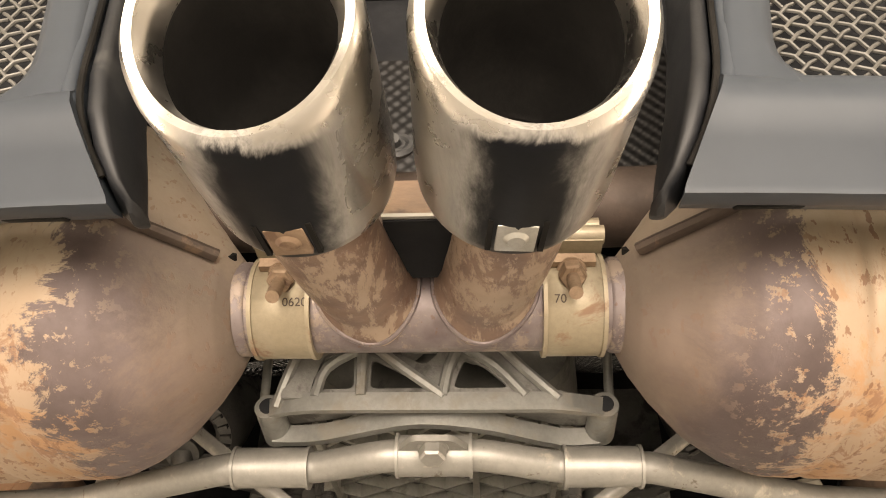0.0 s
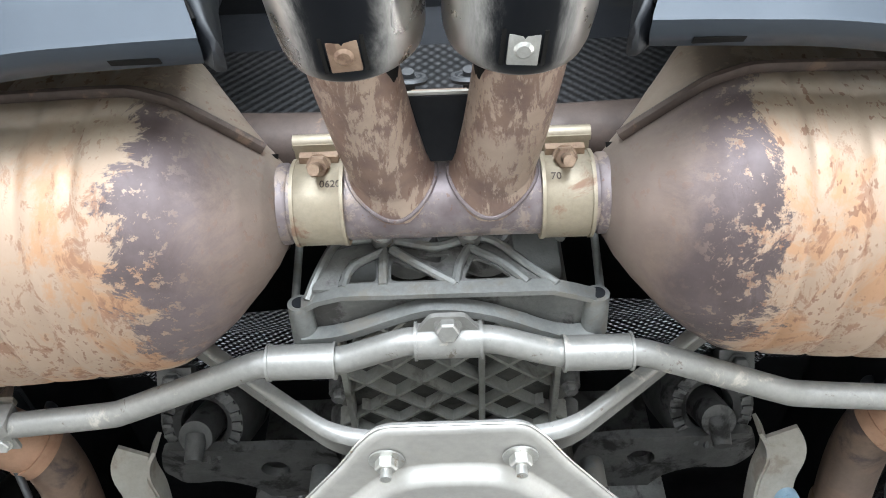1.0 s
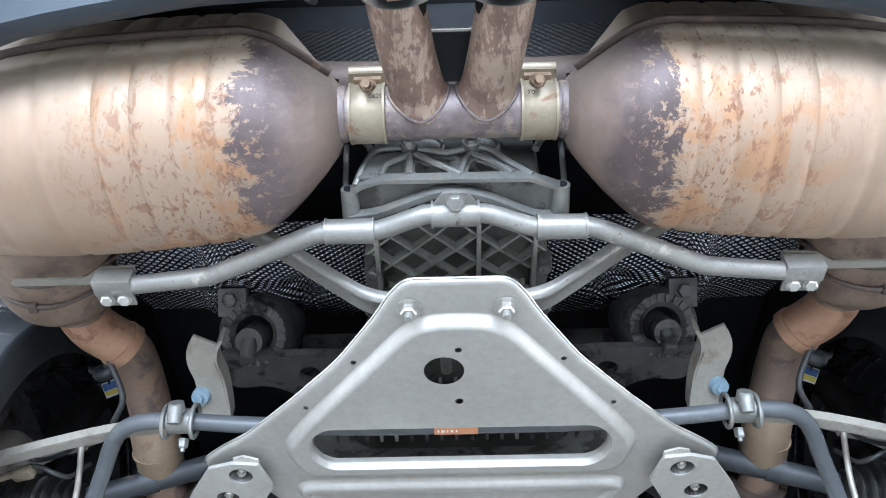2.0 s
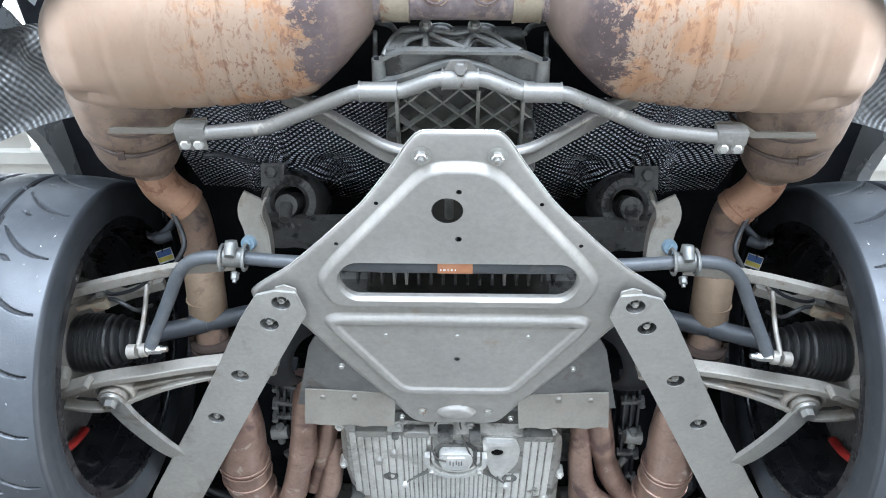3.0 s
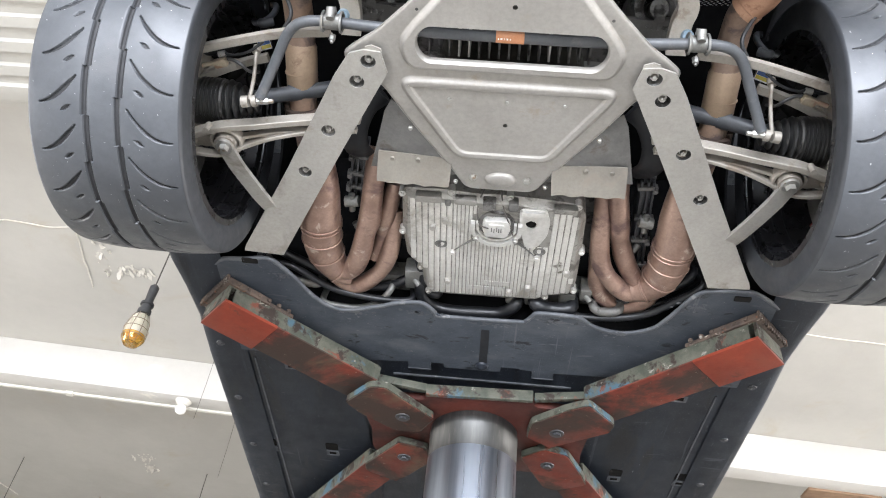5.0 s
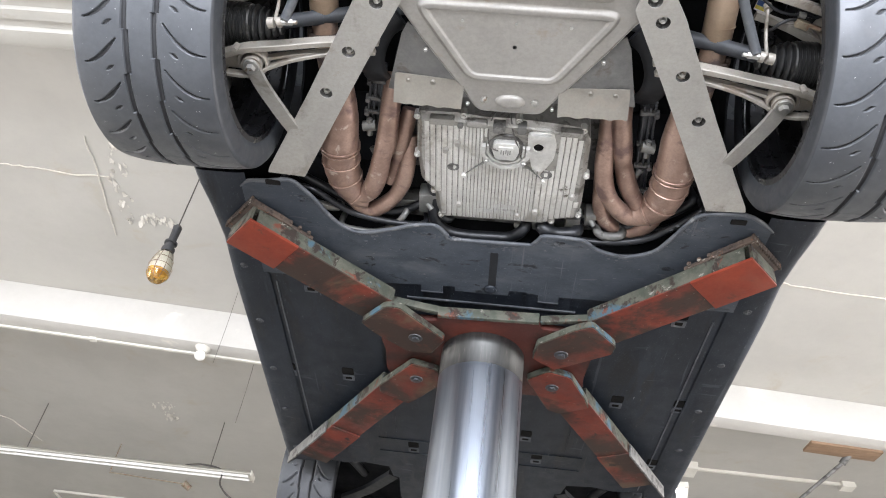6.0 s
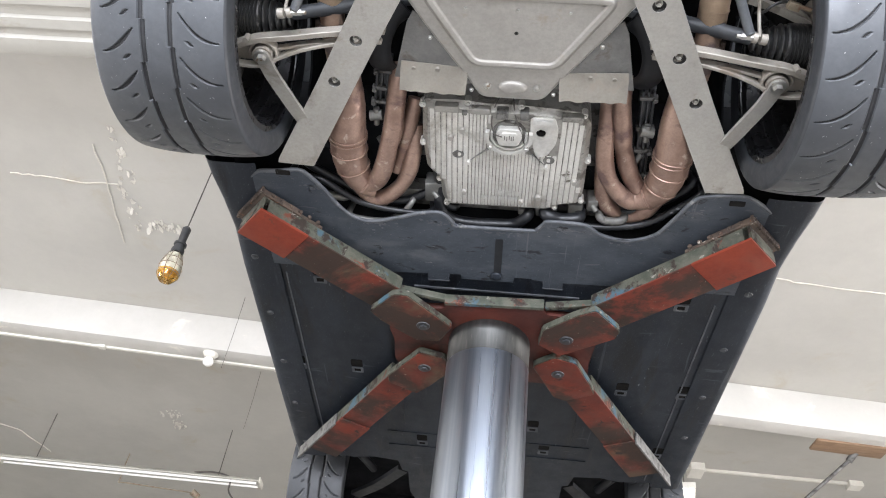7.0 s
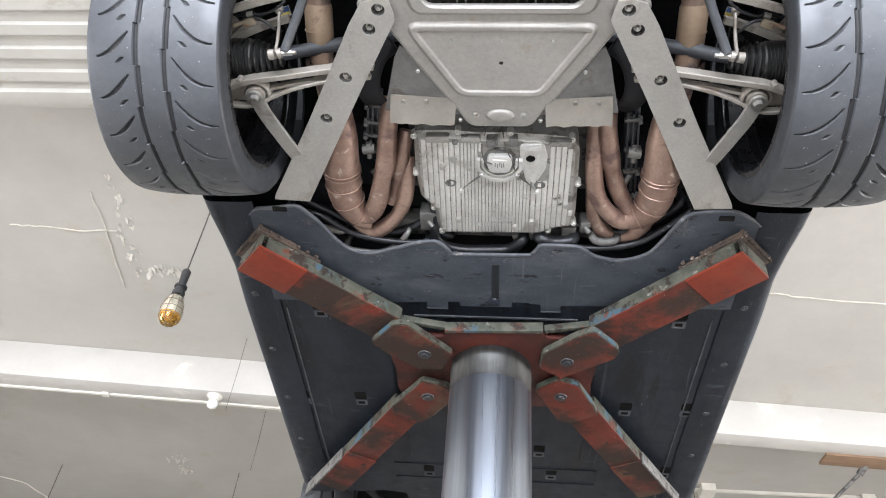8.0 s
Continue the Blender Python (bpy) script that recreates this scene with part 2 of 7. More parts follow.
M_TUBE = surface("painted_silver_tube", (0.195, 0.187, 0.170), (0.24, 0.230, 0.211), 16, (0.38, 0.50), 0.45, [((0.36, 0.33, 0.28), 40, 0.58, 0.70, 0.6), ((0.12, 0.10, 0.08), 55, 0.64, 0.70, 0.7)], 0.08, 500)
M_SHEET = surface("galvanised_plate", (0.318, 0.302, 0.276), (0.363, 0.346, 0.317), 6, (0.48, 0.60), 0.55, [((0.30, 0.26, 0.21), 16, 0.60, 0.75, 0.55)], 0.05, 600)
M_DEFLECT = surface("dull_deflector_sheet", (0.125, 0.123, 0.118), (0.175, 0.172, 0.163), 10, (0.5, 0.62), 0.5, [((0.13, 0.115, 0.10), 20, 0.54, 0.68, 0.7)], 0.15, 300)
M_STRAP = surface("aluminium_strap", (0.35, 0.335, 0.305), (0.40, 0.385, 0.35), 8, (0.42, 0.55), 0.5, [((0.29, 0.26, 0.22), 25, 0.62, 0.74, 0.6), ((0.22, 0.20, 0.17), 7, 0.58, 0.72, 0.6)], 0.08, 300)
M_CAST = surface("cast_aluminium", (0.165, 0.165, 0.154), (0.235, 0.233, 0.218), 22, (0.45, 0.6), 0.6, [((0.20, 0.185, 0.16), 30, 0.52, 0.66, 0.7)], 0.12, 500)
# Dirty casting; also holds the shade of recessed webs, dents and the filler gap.
M_CAST_DARK = surface("dirty_and_recess_shade_cast", (0.13, 0.128, 0.12), (0.19, 0.185, 0.172), 18, (0.5, 0.65), 0.5, [((0.07, 0.065, 0.06), 26, 0.5, 0.62, 0.75)], 0.35, 400)
# One casting in two tones: the pockets' shade sits in the dark body colour.
M_GEAR = surface("dirty_shaded_gearbox_casting", (0.052, 0.050, 0.044), (0.085, 0.082, 0.071), 14, (0.45, 0.6), 0.4, [((0.035, 0.033, 0.03), 20, 0.52, 0.66, 0.7)], 0.3, 300)
M_GEAR_RIB = surface("pale_rib_casting", (0.24, 0.235, 0.21), (0.30, 0.293, 0.262), 20, (0.42, 0.55), 0.5, [((0.15, 0.14, 0.12), 30, 0.52, 0.66, 0.6)], 0.12, 500)
# Valley metal darker than the ribs: dirt, and groove shade in the colour.
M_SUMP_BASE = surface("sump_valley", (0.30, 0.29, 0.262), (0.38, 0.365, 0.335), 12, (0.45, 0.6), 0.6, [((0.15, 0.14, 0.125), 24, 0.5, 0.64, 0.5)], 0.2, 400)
M_GRIME = surface("grimy_steel", (0.105, 0.103, 0.098), (0.155, 0.15, 0.143), 16, (0.5, 0.65), 0.4, [((0.03, 0.028, 0.026), 22, 0.5, 0.64, 0.75)], 0.3, 300)
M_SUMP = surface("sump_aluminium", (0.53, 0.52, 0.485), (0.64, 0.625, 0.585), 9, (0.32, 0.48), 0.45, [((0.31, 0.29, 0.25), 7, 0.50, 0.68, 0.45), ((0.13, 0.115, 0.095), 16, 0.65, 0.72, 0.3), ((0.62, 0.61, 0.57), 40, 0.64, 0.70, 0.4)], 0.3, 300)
M_ARM = surface("forged_arm", (0.27, 0.248, 0.213), (0.33, 0.305, 0.265), 12, (0.42, 0.55), 0.35, [((0.22, 0.185, 0.15), 22, 0.54, 0.68, 0.65)], 0.2, 300)
M_SWAY = surface("blue_grey_bar", (0.060, 0.064, 0.069), (0.082, 0.086, 0.091), 14, (0.38, 0.5), 0.0, [((0.10, 0.10, 0.10), 30, 0.56, 0.68, 0.6)], 0.1, 300)
M_SHAFT = surface("drive_shaft_paint", (0.040, 0.044, 0.050), (0.060, 0.064, 0.070), 14, (0.42, 0.55), 0.1, [((0.14, 0.11, 0.09), 30, 0.6, 0.7, 0.7)])
M_RUBBER = surface("black_rubber", (0.022, 0.022, 0.023), (0.034, 0.034, 0.034), 20, (0.5, 0.65), 0.0, [((0.07, 0.06, 0.05), 18, 0.55, 0.72, 0.8)], 0.2, 200)
M_TYRE = surface("tyre_rubber", (0.037, 0.040, 0.045), (0.056, 0.060, 0.065), 6, (0.36, 0.56), 0.0,
                 [((0.070, 0.071, 0.074), 9, 0.55, 0.75, 0.72), ((0.42, 0.42, 0.41), 130, 0.690, 0.700, 0.8)], 0.2, 400)
M_BOOT = surface("boot_rubber", (0.012, 0.012, 0.012), (0.020, 0.020, 0.019), 20, (0.28, 0.42), 0.0, [((0.05, 0.045, 0.038), 22, 0.58, 0.72, 0.7)], 0.15, 200)
M_GROOVE_SHADE = surface("groove_shade_rubber", (0.012, 0.012, 0.013), (0.018, 0.018, 0.019), 20, (0.7, 0.85))
M_SIDEWALL = surface("sidewall_rubber", (0.017, 0.019, 0.022), (0.027, 0.030, 0.034), 9, (0.46, 0.60), 0.0, [((0.034, 0.037, 0.042), 14, 0.55, 0.75, 0.65)], 0.15, 400)
M_RIM = surface("black_rim", (0.006, 0.006, 0.007), (0.010, 0.010, 0.011), 10, (0.22, 0.38), 0.0, [((0.022, 0.021, 0.020), 30, 0.55, 0.7, 0.6)])
M_TRAY = surface("undertray_plastic", (0.0098, 0.0128, 0.0182), (0.0150, 0.0190, 0.0258), 5, (0.36, 0.52), 0.0,
                 [((0.023, 0.028, 0.036), 4, 0.54, 0.70, 0.6), ((0.006, 0.007, 0.009), 7, 0.55, 0.64, 0.3), ((0.085, 0.09, 0.095), 46, 0.66, 0.70, 0.6), ((0.05, 0.055, 0.062), 110, 0.62, 0.66, 0.6), ((0.17, 0.175, 0.18), 75, 0.69, 0.71, 0.6)], 0.3, 260, stretch=(3.0, 0.5, 1), specular=0.25, scratches=(0.070, 0.076, 0.086))
M_TRAY_REAR = surface("dusty_undertray_plastic", (0.032, 0.039, 0.049), (0.051, 0.059, 0.070), 7, (0.40, 0.56), 0.0,
                      [((0.068, 0.074, 0.082), 6, 0.52, 0.68, 0.65), ((0.009, 0.010, 0.012), 14, 0.60, 0.68, 0.4), ((0.13, 0.13, 0.13), 60, 0.66, 0.70, 0.7)], 0.35, 220, stretch=(0.7, 1.4, 1), specular=0.3, scratches=(0.11, 0.11, 0.115))
M_DUST_GLINT = surface("dusty_tray_lip_and_glint", (0.045, 0.05, 0.058), (0.085, 0.09, 0.097), 14, (0.5, 0.65), 0.0, [((0.16, 0.16, 0.16), 25, 0.58, 0.70, 0.7)], 0.25, 260)
M_HOSE = surface("black_hose", (0.009, 0.0095, 0.011), (0.015, 0.016, 0.018), 16, (0.30, 0.45), 0.0, [((0.05, 0.048, 0.045), 30, 0.60, 0.74, 0.6)], 0.1, 300, specular=0.4)
M_LIP = surface("dull_beige_sheet", (0.165, 0.15, 0.125), (0.20, 0.185, 0.155), 12, (0.5, 0.62), 0.25, [((0.19, 0.165, 0.135), 22, 0.54, 0.70, 0.65)], 0.2, 300)
M_COIL = surface("grey_coil_plastic", (0.022, 0.023, 0.026), (0.036, 0.038, 0.041), 20, (0.34, 0.5), 0.1, [((0.12, 0.12, 0.12), 40, 0.58, 0.70, 0.5)], 0.2, 300)
M_BUMPER = surface("bumper_plastic", (0.026, 0.032, 0.040), (0.034, 0.041, 0.050), 4, (0.40, 0.50), 0.0,
                   [((0.25, 0.25, 0.24), 220, 0.745, 0.76, 0.7)], 0.02, 600, specular=0.24, grain=0.1)
M_CORNER = surface("corner_plastic", (0.085, 0.095, 0.108), (0.10, 0.11, 0.123), 5, (0.4, 0.5), 0.0, bump=0.08, bump_scale=500.0, grain=0.1)
M_BLACK = surface("black_plastic", (0.008, 0.0085, 0.010), (0.012, 0.013, 0.015), 8, (0.42, 0.55), 0.0, [((0.03, 0.03, 0.03), 30, 0.6, 0.74, 0.6)], 0.1, 500, specular=0.35)
# Near-black lining; its colour also stands for the shade in gaps and bores.
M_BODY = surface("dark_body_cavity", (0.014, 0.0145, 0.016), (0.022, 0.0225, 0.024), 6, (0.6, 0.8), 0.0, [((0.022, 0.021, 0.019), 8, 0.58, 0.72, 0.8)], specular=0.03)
M_PAINT = surface("grey_body_paint", (0.10, 0.105, 0.11), (0.12, 0.125, 0.13), 3, (0.25, 0.3), 0.0, bump=0.02, grain=0.06)
M_MESH = surface("grille_wire", (0.115, 0.112, 0.105), (0.155, 0.15, 0.14), 20, (0.35, 0.5), 0.5)
M_HONEY = embossed_foil("dark_heat_shield", (0.27, 0.285, 0.315), (0.38, 0.395, 0.425), 0.0086, 0.24, 0.95, 0.40)
M_HONEY_BLACK = embossed_foil("black_heat_shield", (0.006, 0.006, 0.006), (0.011, 0.010, 0.010), 0.0082, 0.60, 0.4, 0.10)
M_FOIL = embossed_foil("bright_heat_shield", (0.115, 0.115, 0.112), (0.165, 0.163, 0.158), 0.0098, 0.46, 0.75, 0.095)
M_LABEL = surface("orange_label", (0.52, 0.22, 0.10), (0.58, 0.28, 0.15), 60, (0.5, 0.6))
M_BLUE = surface("blue_cap", (0.17, 0.245, 0.30), (0.22, 0.29, 0.34), 60, (0.4, 0.5))
M_STICKER_BLUE = surface("blue_print", (0.03, 0.10, 0.32), (0.05, 0.13, 0.38), 60, (0.4, 0.5))
M_YELLOW = surface("yellow_print", (0.70, 0.58, 0.06), (0.76, 0.64, 0.10), 60, (0.4, 0.5))
M_WHITE = surface("white_plastic", (0.74, 0.73, 0.69), (0.80, 0.79, 0.76), 20, (0.35, 0.5), grain=0.06)
M_RED = surface("red_caliper", (0.20, 0.014, 0.012), (0.26, 0.022, 0.016), 20, (0.3, 0.4))
M_LIFT_RED = surface("worn_red_paint", (0.080, 0.0175, 0.0110), (0.140, 0.0250, 0.0130), 6, (0.42, 0.60), 0.0,
                     [((0.085, 0.058, 0.036), 2.6, 0.53, 0.66, 0.6), ((0.030, 0.018, 0.013), 5, 0.46, 0.60, 0.6), ((0.012, 0.009, 0.008), 17, 0.60, 0.68, 0.5), ((0.19, 0.165, 0.13), 60, 0.66, 0.70, 0.6)], 0.4, 160, specular=0.25)
M_LIFT_DARK = surface("dark_red_paint", (0.050, 0.0150, 0.0115), (0.078, 0.0200, 0.0135), 7, (0.45, 0.62), 0.0,
                      [((0.026, 0.015, 0.012), 5, 0.48, 0.62, 0.65), ((0.10, 0.08, 0.06), 50, 0.67, 0.71, 0.6)], 0.35, 160, specular=0.22)
M_LIFT_NEW = surface("bright_red_paint", (0.155, 0.026, 0.0125), (0.195, 0.033, 0.0145), 9, (0.42, 0.55), 0.0,
                     [((0.17, 0.040, 0.022), 10, 0.52, 0.68, 0.65), ((0.06, 0.03, 0.02), 14, 0.58, 0.72, 0.6), ((0.16, 0.13, 0.10), 40, 0.70, 0.74, 0.6)], 0.3, 160, specular=0.25)
M_LIFT_EDGE = surface("chipped_green_paint", (0.048, 0.053, 0.040), (0.088, 0.088, 0.068), 22, (0.5, 0.66), 0.0,
                      [((0.045, 0.088, 0.115), 7, 0.56, 0.63, 0.55), ((0.12, 0.038, 0.022), 13, 0.59, 0.66, 0.7), ((0.028, 0.020, 0.016), 20, 0.52, 0.62, 0.8), ((0.20, 0.19, 0.16), 38, 0.62, 0.68, 0.6)], 0.6, 150, specular=0.25)
M_PAD = surface("rusty_pad", (0.045, 0.032, 0.025), (0.095, 0.066, 0.048), 26, (0.6, 0.75), 0.1, [((0.34, 0.31, 0.26), 42, 0.60, 0.66, 0.6), ((0.16, 0.07, 0.035), 30, 0.58, 0.66, 0.7)], 0.6, 200)


def brushed_steel(name, c1, c2, rough):
    """Polished steel with fine upright streaks."""
    m, nt, bsdf, co = mat_base(name)
    streaks = n_noise(nt, co, 4, 4, 0.6, (16, 16, 0.12))
    nt.links.new(n_mix(nt, n_range(nt, streaks, 0.3, 0.7), c1, c2), bsdf.inputs["Base Color"])
    nt.links.new(n_range(nt, streaks, 0.3, 0.7, rough, rough + 0.06), bsdf.inputs["Roughness"])
    bsdf.inputs["Metallic"].default_value = 1.0
    return m


M_PISTON = brushed_steel("lift_piston_steel", (0.27, 0.295, 0.335), (0.325, 0.35, 0.39), 0.27)
M_PISTON_DULL = surface("dull_piston_steel", (0.085, 0.085, 0.081), (0.12, 0.12, 0.113), 8, (0.38, 0.5), 0.95, [((0.17, 0.16, 0.145), 16, 0.56, 0.70, 0.5)], 0.08, 120, stretch=(6, 6, 0.6), grain=0.12)
M_CEIL = surface("painted_plaster", (0.362, 0.350, 0.316), (0.397, 0.384, 0.348), 1.2, (0.6, 0.75), 0.0, [((0.36, 0.332, 0.275), 2.2, 0.56, 0.75, 0.7)], 0.15, 60, 0.003, grain=0.06)
M_BEAM = surface("white_beam_paint", (0.44, 0.425, 0.392), (0.48, 0.465, 0.432), 2, (0.5, 0.65), 0.0, [((0.70, 0.66, 0.56), 4, 0.6, 0.75, 0.7)], 0.1, 80, 0.002, grain=0.06)
M_DOOR = surface("cream_door_paint", (0.33, 0.318, 0.282), (0.365, 0.352, 0.315), 2, (0.5, 0.65), 0.0, [((0.28, 0.262, 0.22), 4, 0.58, 0.74, 0.7)], 0.1, 80, 0.002, grain=0.06)
M_FLAKE = surface("peeling_paint", (0.50, 0.475, 0.42), (0.58, 0.555, 0.495), 12, (0.6, 0.8))
M_FLOOR = surface("sealed_concrete", (0.38, 0.37, 0.35), (0.46, 0.45, 0.43), 1.5, (0.35, 0.55), 0.0, [((0.33, 0.32, 0.30), 0.9, 0.48, 0.75, 0.45)], 0.15, 60, 0.002, grain=0.07)
M_WALL = surface("wall_paint", (0.68, 0.66, 0.60), (0.74, 0.72, 0.66), 1.5, (0.6, 0.75), 0.0, [((0.52, 0.49, 0.43), 2.5, 0.6, 0.75, 0.7)], 0.1, 60, 0.002, grain=0.06)
M_WOOD = surface("raw_board", (0.17, 0.105, 0.06), (0.23, 0.145, 0.085), 4, (0.6, 0.75), 0.0, stretch=(1, 14, 14))
M_WIRE = surface("dark_wire", (0.05, 0.045, 0.04), (0.08, 0.07, 0.06), 20, (0.5, 0.6))
M_CONDUIT = surface("white_conduit", (0.56, 0.54, 0.48), (0.62, 0.60, 0.54), 8, (0.45, 0.55), grain=0.06)
M_TUBE_LIT = glow("lit_tube", (1.0, 0.97, 0.92), 7.0)
M_AMBER = glass("amber_glass", (1.0, 0.62, 0.14))
M_CLEAR = glass("yellowed_glass", (1.0, 0.95, 0.80))


# ---- mesh helpers ----
def catmull(pts, n):
    pts = [Vector(p) for p in pts]
    if len(pts) < 3 or n < 2:
        return pts
    ext = [2 * pts[0] - pts[1], *pts, 2 * pts[-1] - pts[-2]]
    out = []
    for a, b, c, d in zip(ext, ext[1:], ext[2:], ext[3:]):
        for k in range(n):
            t = k / n
            out.append(0.5 * (2 * b + (c - a) * t + (2 * a - 5 * b + 4 * c - d) * t * t + (3 * b - a - 3 * c + d) * t ** 3))
    return out + [pts[-1]]


def loft(bm, rings, cap=True, loop=False):
    rows = [[bm.verts.new(p) for p in ring] for ring in rings]
    pairs = list(zip(rows, rows[1:])) + ([(rows[-1], rows[0])] if loop else [])
    for a, b in pairs:
        for i in range(len(a)):
            j = (i + 1) % len(a)
            bm.faces.new((a[i], a[j], b[j], b[i]))
    if cap and not loop:
        bm.faces.new(rows[0][::-1])
        bm.faces.new(rows[-1])
    return rows


def tube(bm, pts, r, seg=14, n=5, flat=1.0, cap=True, radii=None):
    """A round bar along a smooth line; flat squeezes it along its second axis; radii: one for each given point."""
    path = catmull(pts, n)
    if radii:
        at = np.linspace(0, len(pts) - 1, len(path))
        rad = np.interp(at, range(len(radii)), radii).tolist()
    else:
        rad = [r] * len(path)
    rings, up = [], None
    for i, p in enumerate(path):
        d = (path[min(i + 1, len(path) - 1)] - path[max(i - 1, 0)]).normalized()
        if up is None:
            up = Vector((0, 0, 1)) if abs(d.z) < 0.9 else Vector((0, 1, 0))
        side = d.cross(up).normalized()
        up = side.cross(d).normalized()
        rings.append([p + rad[i] * (math.cos(a) * side + flat * math.sin(a) * up)
                      for a in (2 * math.pi * k / seg for k in range(seg))])
    return loft(bm, rings, cap)


def rod(bm, a, b, r, r2=None, seg=16):
    return tube(bm, (a, b), r, seg, 1, radii=[r, r if r2 is None else r2])


def box(bm, c, size, m=None):
    got = bmesh.ops.create_cube(bm, size=1.0, matrix=Matrix.Translation(c) @ (m or Matrix()) @ Matrix.Diagonal((*size, 1)))
    return got["verts"]


def soften(bm, w, seg=2, angle=35):
    edges = [e for e in bm.edges if len(e.link_faces) == 2 and e.calc_face_angle(0) > radians(angle)]
    bmesh.ops.bevel(bm, geom=edges, offset=w, segments=seg, affect="EDGES", profile=0.6, clamp_overlap=True)


def circle(x, y, r, n=20, ry=None):
    return [(x + r * math.cos(2 * math.pi * k / n), y + (ry or r) * math.sin(2 * math.pi * k / n)) for k in range(n)]


def rounded(poly, r, n=4):
    """A 2D outline with its corners rounded."""
    out = []
    for i, p in enumerate(poly):
        p, a, b = Vector(p), Vector(poly[i - 1]), Vector(poly[(i + 1) % len(poly)])
        ra = min(r, 0.45 * (a - p).length, 0.45 * (b - p).length)
        s, e = p + (a - p).normalized() * ra, p + (b - p).normalized() * ra
        for k in range(n + 1):
            t = k / n
            out.append(tuple((1 - t) ** 2 * s + 2 * t * (1 - t) * p + t * t * e))
    return out


def flat_fill(bm, loops, zs, normal=-1):
    """Fills the area between an outline and the holes in it. zs: height of each loop. Returns each loop's vertices."""
    rows, edges = [], []
    for pts, z in zip(loops, zs):
        row = [bm.verts.new((x, y, z)) for x, y in pts]
        edges += [bm.edges.new((row[i], row[(i + 1) % len(row)])) for i in range(len(row))]
        rows.append(row)
    bmesh.ops.triangle_fill(bm, use_beauty=True, use_dissolve=False, edges=edges, normal=(0, 0, normal))
    return rows


def bridge(bm, a, b):
    for i in range(len(a)):
        j = (i + 1) % len(a)
        bm.faces.new((a[i], a[j], b[j], b[i]))


def prism(bm, poly, z0, z1, holes=()):
    loops = [poly, *holes]
    low = flat_fill(bm, loops, [z0] * len(loops))
    top = flat_fill(bm, loops, [z1] * len(loops), 1)
    for a, b in zip(low, top):
        bridge(bm, a, b)


def inset(poly, d):
    """A 2D outline moved inwards by d (outline counter-clockwise or clockwise)."""
    area = sum(a[0] * b[1] - b[0] * a[1] for a, b in zip(poly, poly[1:] + poly[:1]))
    s = 1 if area > 0 else -1
    out = []
    for i in range(len(poly)):
        a, p, b = Vector(poly[i - 1]), Vector(poly[i]), Vector(poly[(i + 1) % len(poly)])
        u, v = (p - a).normalized(), (b - p).normalized()
        n1, n2 = Vector((-u.y, u.x)) * s, Vector((-v.y, v.x)) * s
        m = n1 + n2
        m = m / max(m.length_squared, 0.5) * 2 if m.length > 1e-6 else n1
        out.append(tuple(p + m * d))
    return out


def sheet(bm, grid):
    """Faces over a grid of vertices, with a UV map in metres along the sheet."""
    uv = bm.loops.layers.uv.verify()
    n, m = len(grid), len(grid[0])
    us = [[0.0] * m for _ in range(n)]
    vs = [[0.0] * m for _ in range(n)]
    for i in range(n):
        for j in range(m):
            if i:
                us[i][j] = us[i - 1][j] + (grid[i][j].co - grid[i - 1][j].co).length
            if j:
                vs[i][j] = vs[i][j - 1] + (grid[i][j].co - grid[i][j - 1].co).length
    for i in range(n - 1):
        for j in range(m - 1):
            at = ((i, j), (i + 1, j), (i + 1, j + 1), (i, j + 1))
            f = bm.faces.new([grid[a][b] for a, b in at])
            for loop, (a, b) in zip(f.loops, at):
                loop[uv].uv = (us[a][b], vs[a][b])


def finish(bm, name, material, smooth=38):
    bmesh.ops.remove_doubles(bm, verts=bm.verts, dist=1e-6)
    bmesh.ops.recalc_face_normals(bm, faces=bm.faces)
    me = bpy.data.meshes.new(name)
    bm.to_mesh(me)
    bm.free()
    me.polygons.foreach_set("use_smooth", [True] * len(me.polygons))
    me.set_sharp_from_angle(angle=radians(smooth))
    me.materials.append(material)
    return me


def part(name, bm, material, parent, label="", smooth=38):
    ob = new(name, finish(bm, name, material, smooth))
    ob.parent = parent
    base = parent
    while base.parent:
        base = base.parent
    if parent is base:
        ob.matrix_parent_inverse = Matrix.Translation(-base.location)
    if label:
        ob["label"] = label
    return ob


def thing(name, bm, material, label, category, group="", kind="", smooth=38):
    return tagged(new(name, finish(bm, name, material, smooth)), label, category, group, kind)


def anchor(name, at, label, category, group=""):
    ob = tagged(new(name), label, category, group)
    ob.location = at
    return ob


def bolt(bm, p, axis=(0, 0, -1), r=0.006, h=0.007, washer=1.7, stud=0.0):
    """A hexagon head on a washer, pointing along axis, with a thread end where stud is given."""
    p, axis = Vector(p), Vector(axis).normalized()
    rod(bm, p, p + axis * 0.0015, r * washer, seg=20)
    rod(bm, p + axis * 0.0015, p + axis * (0.0015 + h * 0.8), r * 1.12, seg=6)
    rod(bm, p + axis * (0.0015 + h * 0.8), p + axis * (0.0015 + h), r * 1.12, r * 0.95, seg=6)
    if stud:
        rod(bm, p + axis * h, p + axis * (h + stud), r * 0.55, seg=12)


def sides(pts, s):
    return [(s * p[0], *p[1:]) for p in pts]


# ---- the room ----
YAW = Matrix.Rotation(radians(4.5), 4, "Z")
CEIL = 3.9


